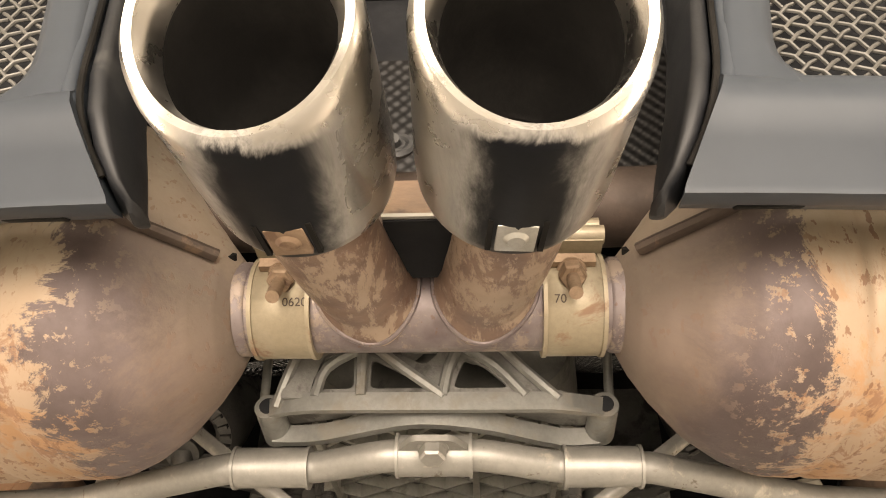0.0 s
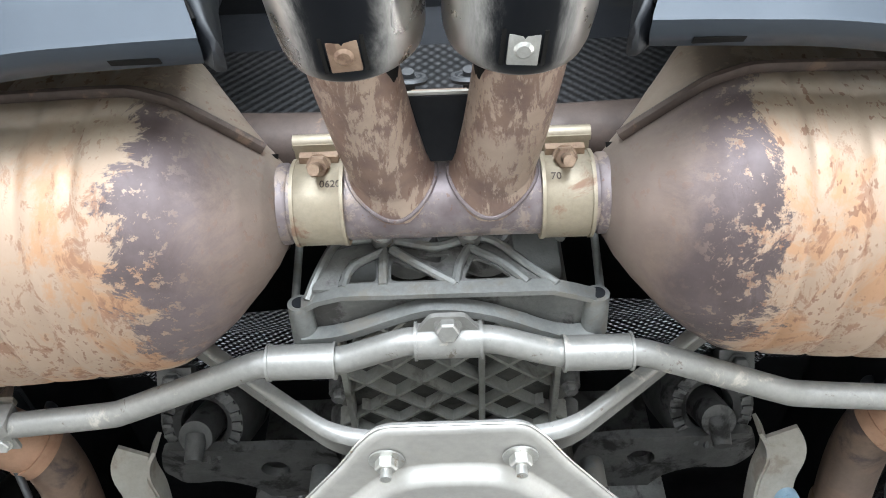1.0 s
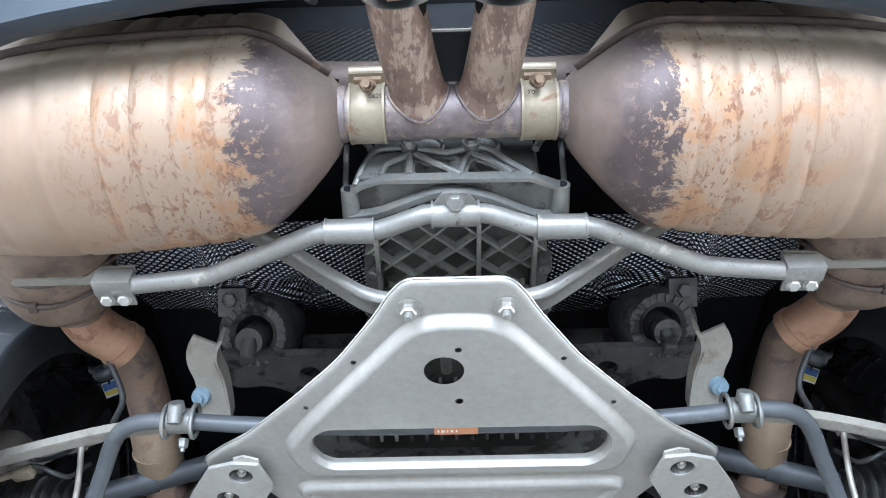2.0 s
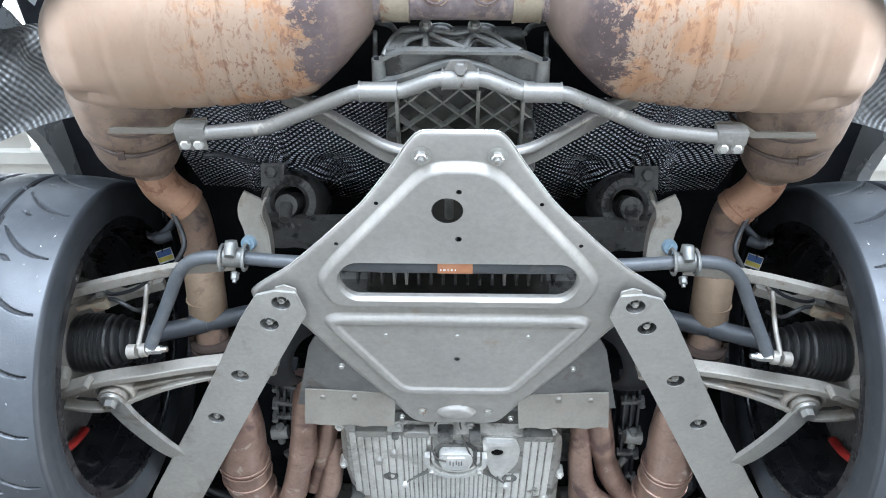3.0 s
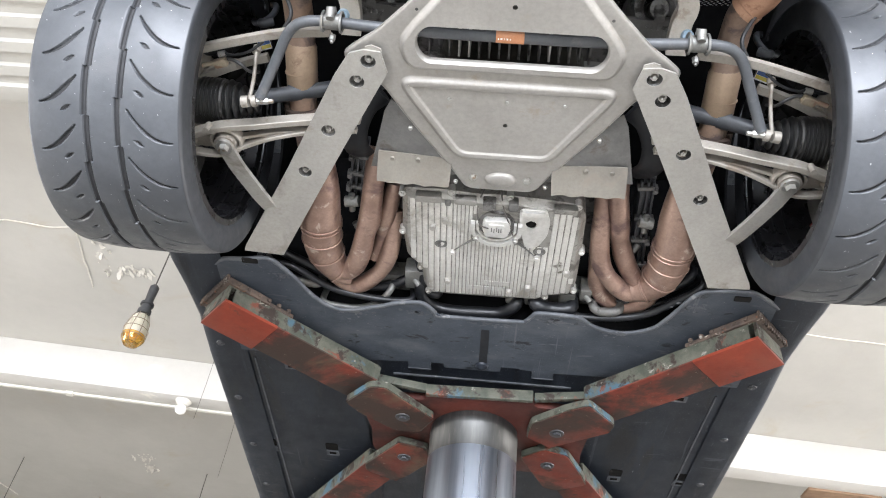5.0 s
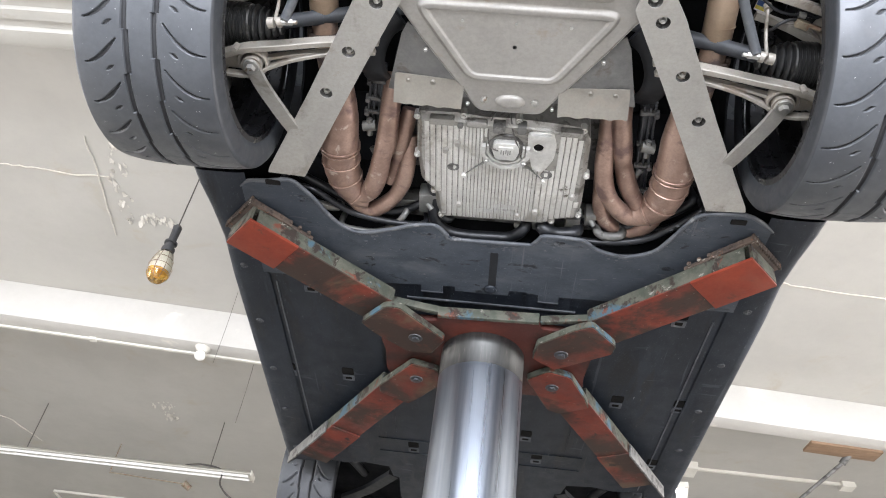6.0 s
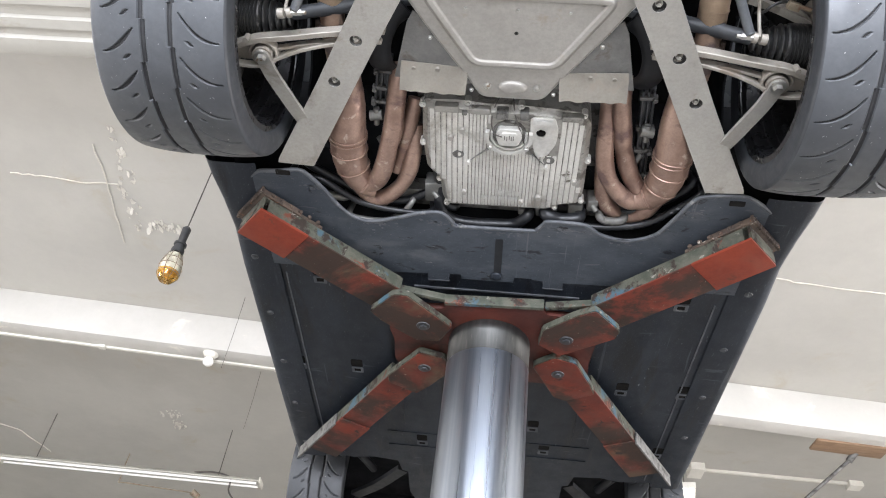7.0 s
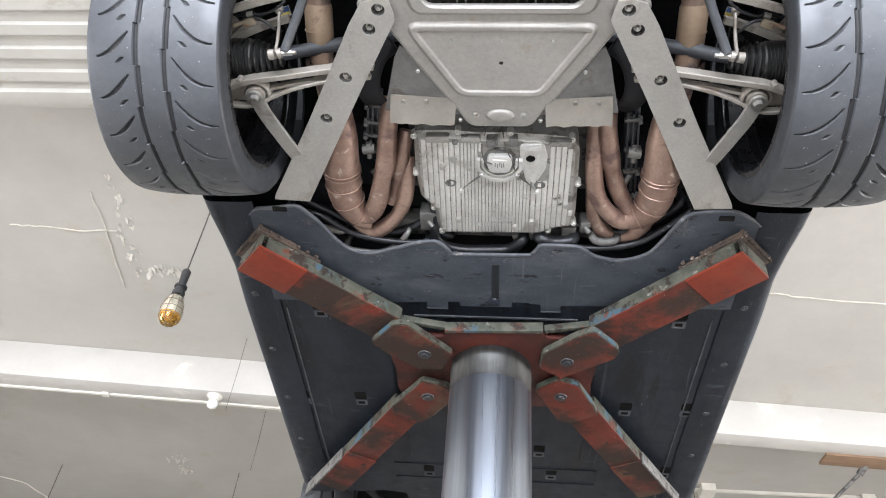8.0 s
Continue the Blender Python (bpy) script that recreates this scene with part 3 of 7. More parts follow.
def room_box(name, lo, hi, material, turn=True, smooth=30):
    bm = bmesh.new()
    c = [(a + b) / 2 for a, b in zip(lo, hi)]
    box(bm, c, [b - a for a, b in zip(lo, hi)])
    if turn:
        bmesh.ops.transform(bm, matrix=YAW, verts=bm.verts)
    ob = new(name, finish(bm, name, material, smooth))
    return tagged(ob, kind="structure")


tagged(room_box("floor", (-6, -4, -0.2), (6, 11, 0), M_FLOOR), "grey sealed concrete workshop floor with stains", "floor")
tagged(room_box("ceiling", (-6, -4, CEIL), (6, 11, CEIL + 0.2), M_CEIL), "cream painted plaster ceiling, cracked and peeling", "ceiling")
tagged(room_box("wall_west", (-6.2, -4, 0), (-6, -0.4, CEIL), M_WALL), "cream painted workshop wall", "wall")
tagged(room_box("wall_north", (-6, 11, 0), (6, 11.2, CEIL), M_WALL), "cream painted workshop wall", "wall")
for name, lo, hi in (("wall_south", (-6, -4, 0), (-3.0, -3.8, CEIL)), ("wall_south_b", (3.0, -4, 0), (6, -3.8, CEIL)),
                     ("wall_south_head", (-3.0, -4, 3.2), (3.0, -3.8, CEIL)),
                     ("wall_west_b", (-6.2, 4.2, 0), (-6, 11, CEIL)), ("wall_west_sill", (-6.2, -0.4, 0), (-6, 4.2, 0.5)), ("wall_west_head", (-6.2, -0.4, 3.0), (-6, 4.2, CEIL)),
                     ("wall_east", (6, -4, 0), (6.2, -0.2, CEIL)), ("wall_east_b", (6, 4.4, 0), (6.2, 11, CEIL)),
                     ("wall_east_sill", (6, -0.2, 0), (6.2, 4.4, 0.5)), ("wall_east_head", (6, -0.2, 3.0), (6.2, 4.4, CEIL))):
    tagged(room_box(name, lo, hi, M_WALL), "cream painted workshop wall", "wall")
bm = bmesh.new()
bmesh.ops.create_grid(bm, x_segments=8, y_segments=8, size=300, matrix=Matrix.Translation((0, 0, -0.22)))
tagged(thing("ground", bm, M_FLOOR, "pale concrete yard outside the workshop", "ground"), kind="structure")

# ceiling beam with its conduit
bm = bmesh.new()
box(bm, (0, 5.35, CEIL - 0.15), (11.98, 0.15, 0.30))
soften(bm, 0.008)
bmesh.ops.transform(bm, matrix=YAW, verts=bm.verts)
tagged(thing("ceiling_beam", bm, M_BEAM, "white painted ceiling beam", "beam"), kind="structure")

# ---- the car: large forms ----
AXLE_Y, AXLE_Z, TYRE_R = 1.253, 2.014, 0.3135
car = anchor("sports_car", (0, 2.3, 1.70), "dark grey sports car raised on a lift, seen from underneath", "car")


def muffler(s):
    rows = [(.110, .615, 2.061, .029, .028), (.117, .617, 2.060, .039, .038), (.128, .619, 2.058, .050, .050), (.148, .6225, 2.056, .0685, .066),
            (.170, .627, 2.057, .087, .076), (.190, .634, 2.060, .0985, .082), (.200, .637, 2.062, .1020, .084), (.222, .6415, 2.065, .1045, .086),
            (.262, .647, 2.068, .107, .088), (.32, .653, 2.071, .109, .090), (.38, .659, 2.074, .109, .091), (.44, .666, 2.077, .105, .090), (.49, .6745, 2.081, .0975, .085),
            (.525, .684, 2.085, .083, .074), (.547, .690, 2.088, .060, .056), (.557, .693, 2.090, .03, .03)]
    at = np.linspace(0, len(rows) - 1, 150)
    cols = [np.interp(at, range(len(rows)), [r[k] for r in rows]) for k in range(5)]
    for k in range(1, 5):
        v = cols[k].copy()
        cols[k][1:-1] = (v[:-2] + 2 * v[1:-1] + v[2:]) / 4
    bm = bmesh.new()
    rings, seg = [], 72
    for x, y, z, ry, rz in zip(*cols):
        # pressed ribs across the drum
        rib = 0.0
        if 0.205 < x < 0.46:
            gap = 0.036 if x < 0.33 else 0.058
            ph = (x - 0.33) / gap
            rib = -0.0030 * max(0.0, 1 - abs(ph - round(ph)) / (0.006 / gap)) * min(1, (x - 0.205) / 0.02) * min(1, (0.46 - x) / 0.03)
        ring = []
        for k in range(seg):
            a = 2 * math.pi * k / seg
            ca, sa = math.cos(a), math.sin(a)
            e = 0.86
            box_top = min(1, max(0, x - .125) / .05) if sa > 0 else 0
            cy, cz = math.copysign(abs(ca) ** (e - .40 * box_top), ca), math.copysign(abs(sa) ** (e - .10 * box_top), sa)
            # pressed crease low on the outer front corner
            rib_a = rib - .012 * math.exp(-((x - .488) / .026) ** 2 - ((a - math.radians(303)) / .13) ** 2)
            ring.append((s * x, y + (ry + rib_a) * cy, z + (rz + rib_a) * cz * (1.0 if cz < 0 else 1.0 + 0.55 * max(0, min(1, (x - .116) / .06)))))
        rings.append(ring)
    loft(bm, rings)
    body = part("muffler", bm, M_MUFFLER, car, "heat-stained rusty stainless muffler with pressed ribs")
    # folded seam round the shell
    bm = bmesh.new()
    for side in (-1, 1):
        line = [(s * x, y + side * (ry * 0.992 + 0.004), z + 0.022 + 0.2 * (rz - 0.09)) for x, y, z, ry, rz in zip(*cols) if 0.1175 < x < 0.553]
        line = line[::3] + [line[-1]]
        tube(bm, line, 0.0045, 8, 2, 0.8)
    part("seam", bm, M_SEAM, body)
    return body


def inlet(s):
    """Tapered inlet at the front of a muffler, with its flange seam, elbow and the pipe to the catalyst."""
    bm = bmesh.new()
    can = [(.66, .468, .082, .066, 2.086), (.70, .468, .086, .068, 2.088), (.76, .470, .090, .068, 2.090), (.795, .477, .081, .065, 2.092), (.825, .484, .0725, .062, 2.095), (.832, .485, .0700, .060, 2.096), (.838, .486, .0675, .058, 2.096),
           (.868, .488, .0625, .056, 2.099), (.888, .488, .0570, .052, 2.102), (.900, .487, .0490, .046, 2.105), (.909, .485, .0390, .038, 2.107), (.914, .483, .0325, .032, 2.108), (.920, .482, .0315, .031, 2.108)]
    at = np.linspace(0, len(can) - 1, 60)
    cols = [np.interp(at, range(len(can)), [c[k] for c in can]) for k in range(5)]
    loft(bm, [[(s * (cx + w * math.copysign(abs(math.cos(a)) ** .88, math.cos(a))), y, z + h * math.copysign(abs(math.sin(a)) ** .88, math.sin(a))) for a in np.linspace(0, 2 * math.pi, 49)[:-1]]
              for y, cx, w, h, z in zip(*cols)])
    cone = part("inlet_cone", bm, M_INLET, car)
    # two rolled seams, slightly uneven, and a small tab
    bm = bmesh.new()
    for y0, w, h, cx in ((0.800, 0.0805, .0655, .478), (0.838, 0.0690, .0605, .486)):
        tube(bm, [(s * (cx + w * math.cos(a)), y0 + 0.005 * math.sin(3 * a) - .012 * math.cos(a), 2.096 + h * math.sin(a)) for a in np.linspace(0, 2 * math.pi, 41)], 0.0034, 8, 1)
    box(bm, (s * .488, .842, 2.034), (.010, .012, .006))
    part("seam", bm, M_SEAM, cone)
    bm = bmesh.new()
    tube(bm, sides([(.482, .915, 2.108), (.482, .935, 2.110), (.477, .956, 2.112), (.466, .976, 2.115), (.455, .990, 2.117), (.450, .999, 2.118)], s), 0.0312, 28, 6)
    tube(bm, sides([(.4565, .989, 2.117), (.449, 1.001, 2.118)], s), 0.0335, 28, 1)
    part("elbow", bm, M_ELBOW, car, "orange-brown heat-tinted elbow")
    bm = bmesh.new()
    tube(bm, sides([(.453, .993, 2.118), (.447, 1.015, 2.120), (.445, 1.06, 2.118), (.444, 1.12, 2.105), (.447, 1.20, 2.082), (.445, 1.26, 2.062), (.436, 1.34, 2.04), (.424, 1.42, 2.02)], s), 0.030, 22, 5)
    part("downpipe", bm, M_DOWNPIPE, car)
    # bolted flange under the pipe
    bm = bmesh.new()
    for y0, z0 in ((1.262, 2.060), (1.276, 2.056)):
        tube(bm, sides([(.440, y0, z0), (.4395, y0 + .008, z0 - .0025)], s), .044, 24, 1)
    for dx in (-.040, .040):
        rod(bm, (s * (.440 + dx), 1.252, 2.056), (s * (.440 + dx), 1.296, 2.046), .007, seg=8)
    part("pipe_flange", bm, M_SEAM, car, "rusty bolted pipe flange")
    bm = bmesh.new()
    tube(bm, sides([(.4445, 1.125, 2.104), (.4450, 1.135, 2.101), (.4462, 1.215, 2.078), (.4462, 1.225, 2.075)], s), 0.03, 24, 1, radii=[.030, .034, .034, .030])
    tube(bm, sides([(.4475, 1.185, 2.086), (.4475, 1.187, 2.0855)], s), .0346, 24, 1)
    part("pipe_sleeve", bm, M_SLEEVE, car, "pale tan pipe sleeve")


for s in (-1, 1):
    muffler(s)
    inlet(s)

# cross pipe, necks and tips
bm = bmesh.new()
tube(bm, [(x, .613, 2.061) for x in (-.118, -.06, 0, .06, .118)], 0.0265, 32, 1)
cross = part("cross_pipe", bm, M_CROSS, car, "violet-brown heat-stained cross pipe")
for s in (-1, 1):
    bm = bmesh.new()
    tube(bm, sides([(.030, .606, 2.062), (.0335, .585, 2.058), (.040, .55, 2.050), (.0455, .51, 2.043), (.0480, .485, 2.038), (.0480, .462, 2.036)], s), 0.0262, 32, 5, cap=False)
    neck = part("neck_pipe", bm, M_NECK, car, "flaking brown neck pipe")
    # welded saddle where the neck meets the cross pipe
    bm = bmesh.new()
    c0, c1 = Vector((s * .0322, .594, 2.0597)), Vector((s * .0335, .583, 2.0575))
    ax = (c1 - c0).normalized()
    e1 = ax.cross(Vector((0, 0, 1))).normalized()
    e2 = e1.cross(ax)

    def saddle(r, lift, reach):
        """A ring of radius r round the neck, resting on the cross pipe grown by reach."""
        out = []
        for a in np.linspace(0, 2 * math.pi, 49)[:-1]:
            p = c0 + r * (math.cos(a) * e1 + math.sin(a) * e2)
            oy, oz = p.y - .613, p.z - 2.061
            k2 = ax.y ** 2 + ax.z ** 2
            mid = -(oy * ax.y + oz * ax.z) / k2
            gap = reach ** 2 - (oy + mid * ax.y) ** 2 - (oz + mid * ax.z) ** 2
            out.append(p + ax * (mid + math.sqrt((max(gap, 0) + .012 ** 2) / k2) - .002 + lift))
        return out

    loft(bm, [saddle(.0296, -.002, .0262), saddle(.0290, .0015, .0268), saddle(.0276, .005, .0268), saddle(.0263, .010, .0268), saddle(.0257, .014, .0268)], cap=False)
    part("weld_bead", bm, M_NECK, neck)
    bm = bmesh.new()
    ring = saddle(.0290, .001, .0266)
    tube(bm, [*ring, ring[0]], .0017, 8, 1)
    part("weld_ring", bm, M_CROSS, neck)
    # polished double-walled tip
    bm = bmesh.new()
    A, B = Vector((s * .0495, .396, 2.030)), Vector((s * .044, .468, 2.036))
    d = (B - A).normalized()
    u = d.cross(Vector((0, 0, 1))).normalized()
    w = u.cross(d)
    prof = [(.083, .0285), (.0825, .0340), (.079, .0375), (.072, .0398), (.058, .0414), (.02, .0428), (.006, .0437), (.001, .0431), (-.002, .0410), (-.0015, .0376),
            (.002, .0350), (.006, .0334), (.013, .0326)]
    # the mouth is cut at a slant: its upper edge reaches further back
    loft(bm, [[A + d * (t - .014 * (1 + math.sin(k)) * max(0, min(1, (.062 - t) / .05))) + r * (math.cos(k) * u + math.sin(k) * w) for k in np.linspace(0, 2 * math.pi, 65)[:-1]] for t, r in prof], cap=False)
    tip = part("exhaust_tip", bm, M_CHROME, car, "polished double-walled exhaust tip, sooty, a dark reflection painted underneath")
    # Sooty bore; its near-black end disc stands for the shade deep inside.
    bm = bmesh.new()
    loft(bm, [[A + d * (t - .014 * (1 + math.sin(k)) * max(0, min(1, (.062 - t) / .05))) + r * (math.cos(k) * u + math.sin(k) * w) for k in np.linspace(0, 2 * math.pi, 49)[:-1]]
              for t, r in ((.0125, .0327), (.03, .0322), (.045, .0318), (.064, .0262), (.066, .0240), (.104, .0205), (.105, .001))], cap=False)
    part("tip_bore", bm, M_SOOT_SHADE, tip)
    # bracket tab in the notch underneath
    bm = bmesh.new()
    c = A + d * 0.062 - w * 0.0405
    m = Matrix((u, d, w)).transposed().to_4x4()
    box(bm, c + w * 0.0005, (0.016, 0.018, 0.003), m)
    soften(bm, 0.0008)
    rod(bm, c - w * 0.0008, c - w * 0.0024, 0.0055, 0.0035, 14)
    part("bracket_tab", bm, M_RUSTY if s < 0 else M_ZINC, tip)
    # Notch gaps drawn as near-black bars for their shade.
    bm = bmesh.new()
    for dx in (-.0105, .0105):
        box(bm, c + u * dx + d * -0.001 + w * 0.0013, (0.0022, 0.021, 0.0030), m)
    part("notch", bm, M_SOOT_SHADE, tip)

# clamps round the cross pipe
for s in (-1, 1):
    bm = bmesh.new()
    tube(bm, sides([(.066, .613, 2.061), (.068, .613, 2.061), (.098, .613, 2.061), (.100, .613, 2.061)], s), .03, 36, 1, radii=[.0282, .0296, .0296, .0282])
    tube(bm, sides([(.0653, .613, 2.061), (.0677, .613, 2.061)], s), .0304, 36, 1)
    tube(bm, sides([(.0983, .613, 2.061), (.1007, .613, 2.061)], s), .0304, 36, 1)
    clamp = part("pipe_clamp", bm, M_CLAMP, car, "yellowish zinc pipe clamp")
    bm = bmesh.new()
    for y, z in ((.583, 2.090), (.596, 2.106)):
        tube(bm, sides([(.066, y, z), (.102, y, z)], s), .0055, 12, 1)
        box(bm, (s * .083, y + .008, z - .004), (.036, .020, .004))
    part("clamp_lug", bm, M_CLAMP, clamp)
    bm = bmesh.new()
    p = Vector((s * .082, .585, 2.066))
    ax = Vector((s * -.04, -.55, -.83))
    box(bm, p + ax.normalized() * -0.006, (.026, .018, .006))
    bolt(bm, p, ax, .0070, .010, 1.2, .022)
    part("clamp_bolt", bm, M_RUSTY, clamp)
    for stamp in (("0620",) if s < 0 else ("70",)):
        word = bpy.data.curves.new("stamp", "FONT")
        word.body, word.size, word.extrude, word.align_x, word.align_y = stamp, .0070, .0002, "CENTER", "CENTER"
        text_ob = bpy.data.objects.new("stamp", word)
        me = bpy.data.meshes.new_from_object(text_ob)
        bpy.data.objects.remove(text_ob)
        tmp = bmesh.new()
        tmp.from_mesh(me)
        face_dir = Vector((0, -.90, -.436))
        up_dir = Vector((0, -.436, .90))
        bmesh.ops.transform(tmp, matrix=Matrix(((1, 0, 0), (0, up_dir.y, face_dir.y), (0, up_dir.z, face_dir.z))).to_4x4(), verts=tmp.verts)
        bmesh.ops.translate(tmp, vec=Vector((-.0735 if s < 0 else .0745, .613, 2.061)) + face_dir * .0297, verts=tmp.verts)
        part("stamped_number", tmp, M_SEAM, clamp, stamp + " stamped in the clamp")
    # collar of the muffler's stub, with its weld
    bm = bmesh.new()
    tube(bm, sides([(.1035, .613, 2.061), (.1055, .613, 2.061), (.1125, .613, 2.061), (.1145, .613, 2.061), (.118, .613, 2.061)], s), .028, 32, 1, radii=[.0268, .0282, .0282, .0302, .0285])
    collar = part("stub_collar", bm, M_CROSS, car)
    # Hole drawn as a near-black stub for the shade in it.
    bm = bmesh.new()
    rod(bm, (s * .1155, .5895, 2.0785), (s * .1155, .5855, 2.0815), .0036, .0040, 14)
    part("vent_hole", bm, M_SOOT_SHADE, collar)

# ---- rear brace tube, sleeves and end brackets ----
bm = bmesh.new()
ends = [(.365, .782, 1.999), (.345, .779, 2.0), (.270, .770, 2.0), (.245, .762, 2.0), (.155, .722, 2.002), (.130, .715, 2.003), (.085, .714, 2.003), (.070, .711, 2.003),
        (.035, .697, 2.003), (.018, .695, 2.003)]
tube(bm, sides(ends, -1) + ends[::-1], 0.0101, 20, 3)
brace = part("brace_tube", bm, M_TUBE, car, "silver painted rear brace tube")
for x0, x1, y in ((-.131, -.083, .7145), (.083, .131, .7145), (-.023, .023, .6955)):
    bm = bmesh.new()
    rod(bm, (x0, y, 2.003), (x1, y, 2.003), .0129, seg=28)
    for x in (x0, x1):
        rod(bm, (x - .001, y, 2.003), (x + .001, y, 2.003), .0140, seg=28)
    if x0 > -.05 and x1 < .05:
        prism(bm, rounded([(-.023, .695), (.023, .695), (.023, .685), (.012, .668), (-.012, .668), (-.023, .685)], .004), 2.001, 2.005)
        bolt(bm, (0, .678, 2.001), (0, -.25, -1), .0075, .008, 1.3)
    part("sleeve", bm, M_TUBE, brace)
for s in (-1, 1):
    bm = bmesh.new()
    box(bm, (s * .364, .792, 1.9945), (.040, .020, .004))
    box(bm, (s * .364, .776, 2.001), (.041, .021, .022))
    soften(bm, .004)
    part("end_bracket", bm, M_TUBE, brace)
    bm = bmesh.new()
    for dx in (-.009, .009):
        bolt(bm, (s * .364 + dx, .792, 1.9925), (0, -.2, -1), .0060, .004, 1.25)
    part("bracket_bolt", bm, M_ZINC, brace)
    bm = bmesh.new()
    prism(bm, rounded(sides([(.345, .765), (.381, .767), (.402, .781), (.482, .782), (.486, .786), (.482, .790), (.399, .790), (.377, .776), (.345, .775)], s), .003), 2.014, 2.0175)
    part("hanger_strip", bm, M_LIP, car)

# U-shaped brace behind the plate
bm = bmesh.new()
line = [(.26, .775, 2.105), (.215, .782, 2.078), (.175, .789, 2.050), (.125, .799, 2.016), (.098, .803, 1.999), (.07, .806, 1.992), (.03, .807, 1.990)]
full = sides(line, -1) + line[::-1]
rings = []
for p in catmull(full, 5):
    # a bar with a rounded upper ridge and a thin flange below it
    sec = [(-.0125, .004), (-.0120, -.002), (-.0095, -.0065), (-.0055, -.0085), (-.001, -.0075), (.0025, -.0045), (.006, -.0030), (.0205, -.0030), (.0215, -.0015), (.0210, .0005), (.004, .0010), (-.004, .006)]
    rings.append([p + Vector((0, b, c)) for b, c in sec])
loft(bm, rings)
part("cross_brace", bm, M_TUBE, car, "bent silver cross brace")

# ---- diamond plate ----
half = [(.054, .752), (.070, .772), (.086, .801), (.134, .871), (.194, .936), (.258, 1.000), (.296, 1.026), (.326, 1.052), (.300, 1.095), (.252, 1.118), (.202, 1.198), (.104, 1.336), (.074, 1.384)]
outline = rounded([(x, y) for x, y in half] + [(-x, y) for x, y in half[::-1]], .018, 4)
hole = circle(-.016, .873, .0222, 28)
Z0 = 1.966
upper = rounded([(-.047, .796), (.047, .796), (.191, .972), (.221, 1.018), (.200, 1.078), (-.200, 1.078), (-.221, 1.018), (-.191, .972)], .036, 6)


def rounded_by(poly, radii, n=6):
    """A 2D outline with a radius of its own at each corner."""
    out = []
    for i, p in enumerate(poly):
        p, a, b = Vector(p), Vector(poly[i - 1]), Vector(poly[(i + 1) % len(poly)])
        s, e = p + (a - p).normalized() * radii[i], p + (b - p).normalized() * radii[i]
        out += [tuple((1 - k / n) ** 2 * s + 2 * k / n * (1 - k / n) * p + (k / n) ** 2 * e) for k in range(n + 1)]
    return out


def press(bm, start, poly, steps):
    """Rows of vertices inside an outline, each (distance inwards, drop); returns the last."""
    prev = start
    for dist, drop in steps:
        row = [bm.verts.new((x, y, Z0 - drop)) for x, y in inset(poly, dist)]
        bridge(bm, prev, row)
        prev = row
    return prev


def fill_in(bm, rim_row, loops, z):
    """Fills the flat area inside a row of vertices, leaving holes; returns the holes' rows."""
    edges = [bm.edges.get((rim_row[i], rim_row[(i + 1) % len(rim_row)])) for i in range(len(rim_row))]
    rows = []
    for pts in loops:
        row = [bm.verts.new((x, y, z)) for x, y in pts]
        edges += [bm.edges.new((row[i], row[(i + 1) % len(row)])) for i in range(len(row))]
        rows.append(row)
    bmesh.ops.triangle_fill(bm, use_beauty=True, edges=edges, normal=(0, 0, -1))
    return rows


bm = bmesh.new()
small = [circle(x, y, .0032, 10) for x, y in ((.116, .871), (-.116, .871), (.179, .948), (-.179, .948))]
lower = rounded_by([(-.236, 1.091), (.236, 1.091), (.102, 1.297), (-.102, 1.297)], (.060, .060, .030, .030))
roll = inset(outline, .0065)
outer = flat_fill(bm, [roll, upper, lower, *small], [Z0] * (3 + len(small)))
prev = press(bm, outer[1], upper, [(.0008, 0), (.0024, .0008), (.0048, .0042), (.0080, .0098), (.0108, .0122), (.0132, .0130), (.0146, .0130)])
rim = [(.149 * (1 if math.cos(a) > 0 else -1) + .034 * math.cos(a), 1.0140 + .041 * math.sin(a)) for a in np.linspace(-math.pi / 2 + .001, math.pi * 1.5 - .001, 40)]
holes_up = fill_in(bm, prev, [rim, hole, circle(0, .840, .004, 10), circle(0, .925, .0048, 10)], Z0 - .0130)
prev = holes_up[0]
for k, drop in ((0.985, .0131), (0.965, .0122), (0.935, .0096), (0.905, .0072), (0.89, .0062), (0.88, .0040), (0.88, -.002)):
    row = [bm.verts.new(((abs(x) - .149) * k * math.copysign(1, x) + math.copysign(.149, x) if abs(x) > .149 else x, 1.0140 + (y - 1.0140) * k, Z0 - drop)) for x, y in rim]
    bridge(bm, prev, row)
    prev = row
prev = press(bm, outer[2], lower, [(.001, 0), (.003, .0010), (.006, .0055), (.009, .0088), (.0115, .0100), (.0130, .0100), (.0205, .0100), (.0215, .0096), (.0235, .0066), (.0255, .0058), (.0275, .0058)])
fill_in(bm, prev, [circle(0, 1.197, .0048, 10)], Z0 - .0058)
# turned-up flange round the edge
prev = outer[0]
for dist, rise in ((.0058, .0001), (.0030, .0006), (.0010, .0020), (0, .0045), (0, .0065), (.0012, .0085)):
    row = [bm.verts.new((x, y, Z0 + rise)) for x, y in inset(outline, dist)]
    bridge(bm, prev, row)
    prev = row
plate = part("brace_plate", bm, M_SHEET, car, "pressed galvanised diamond brace plate with a slot", 50)
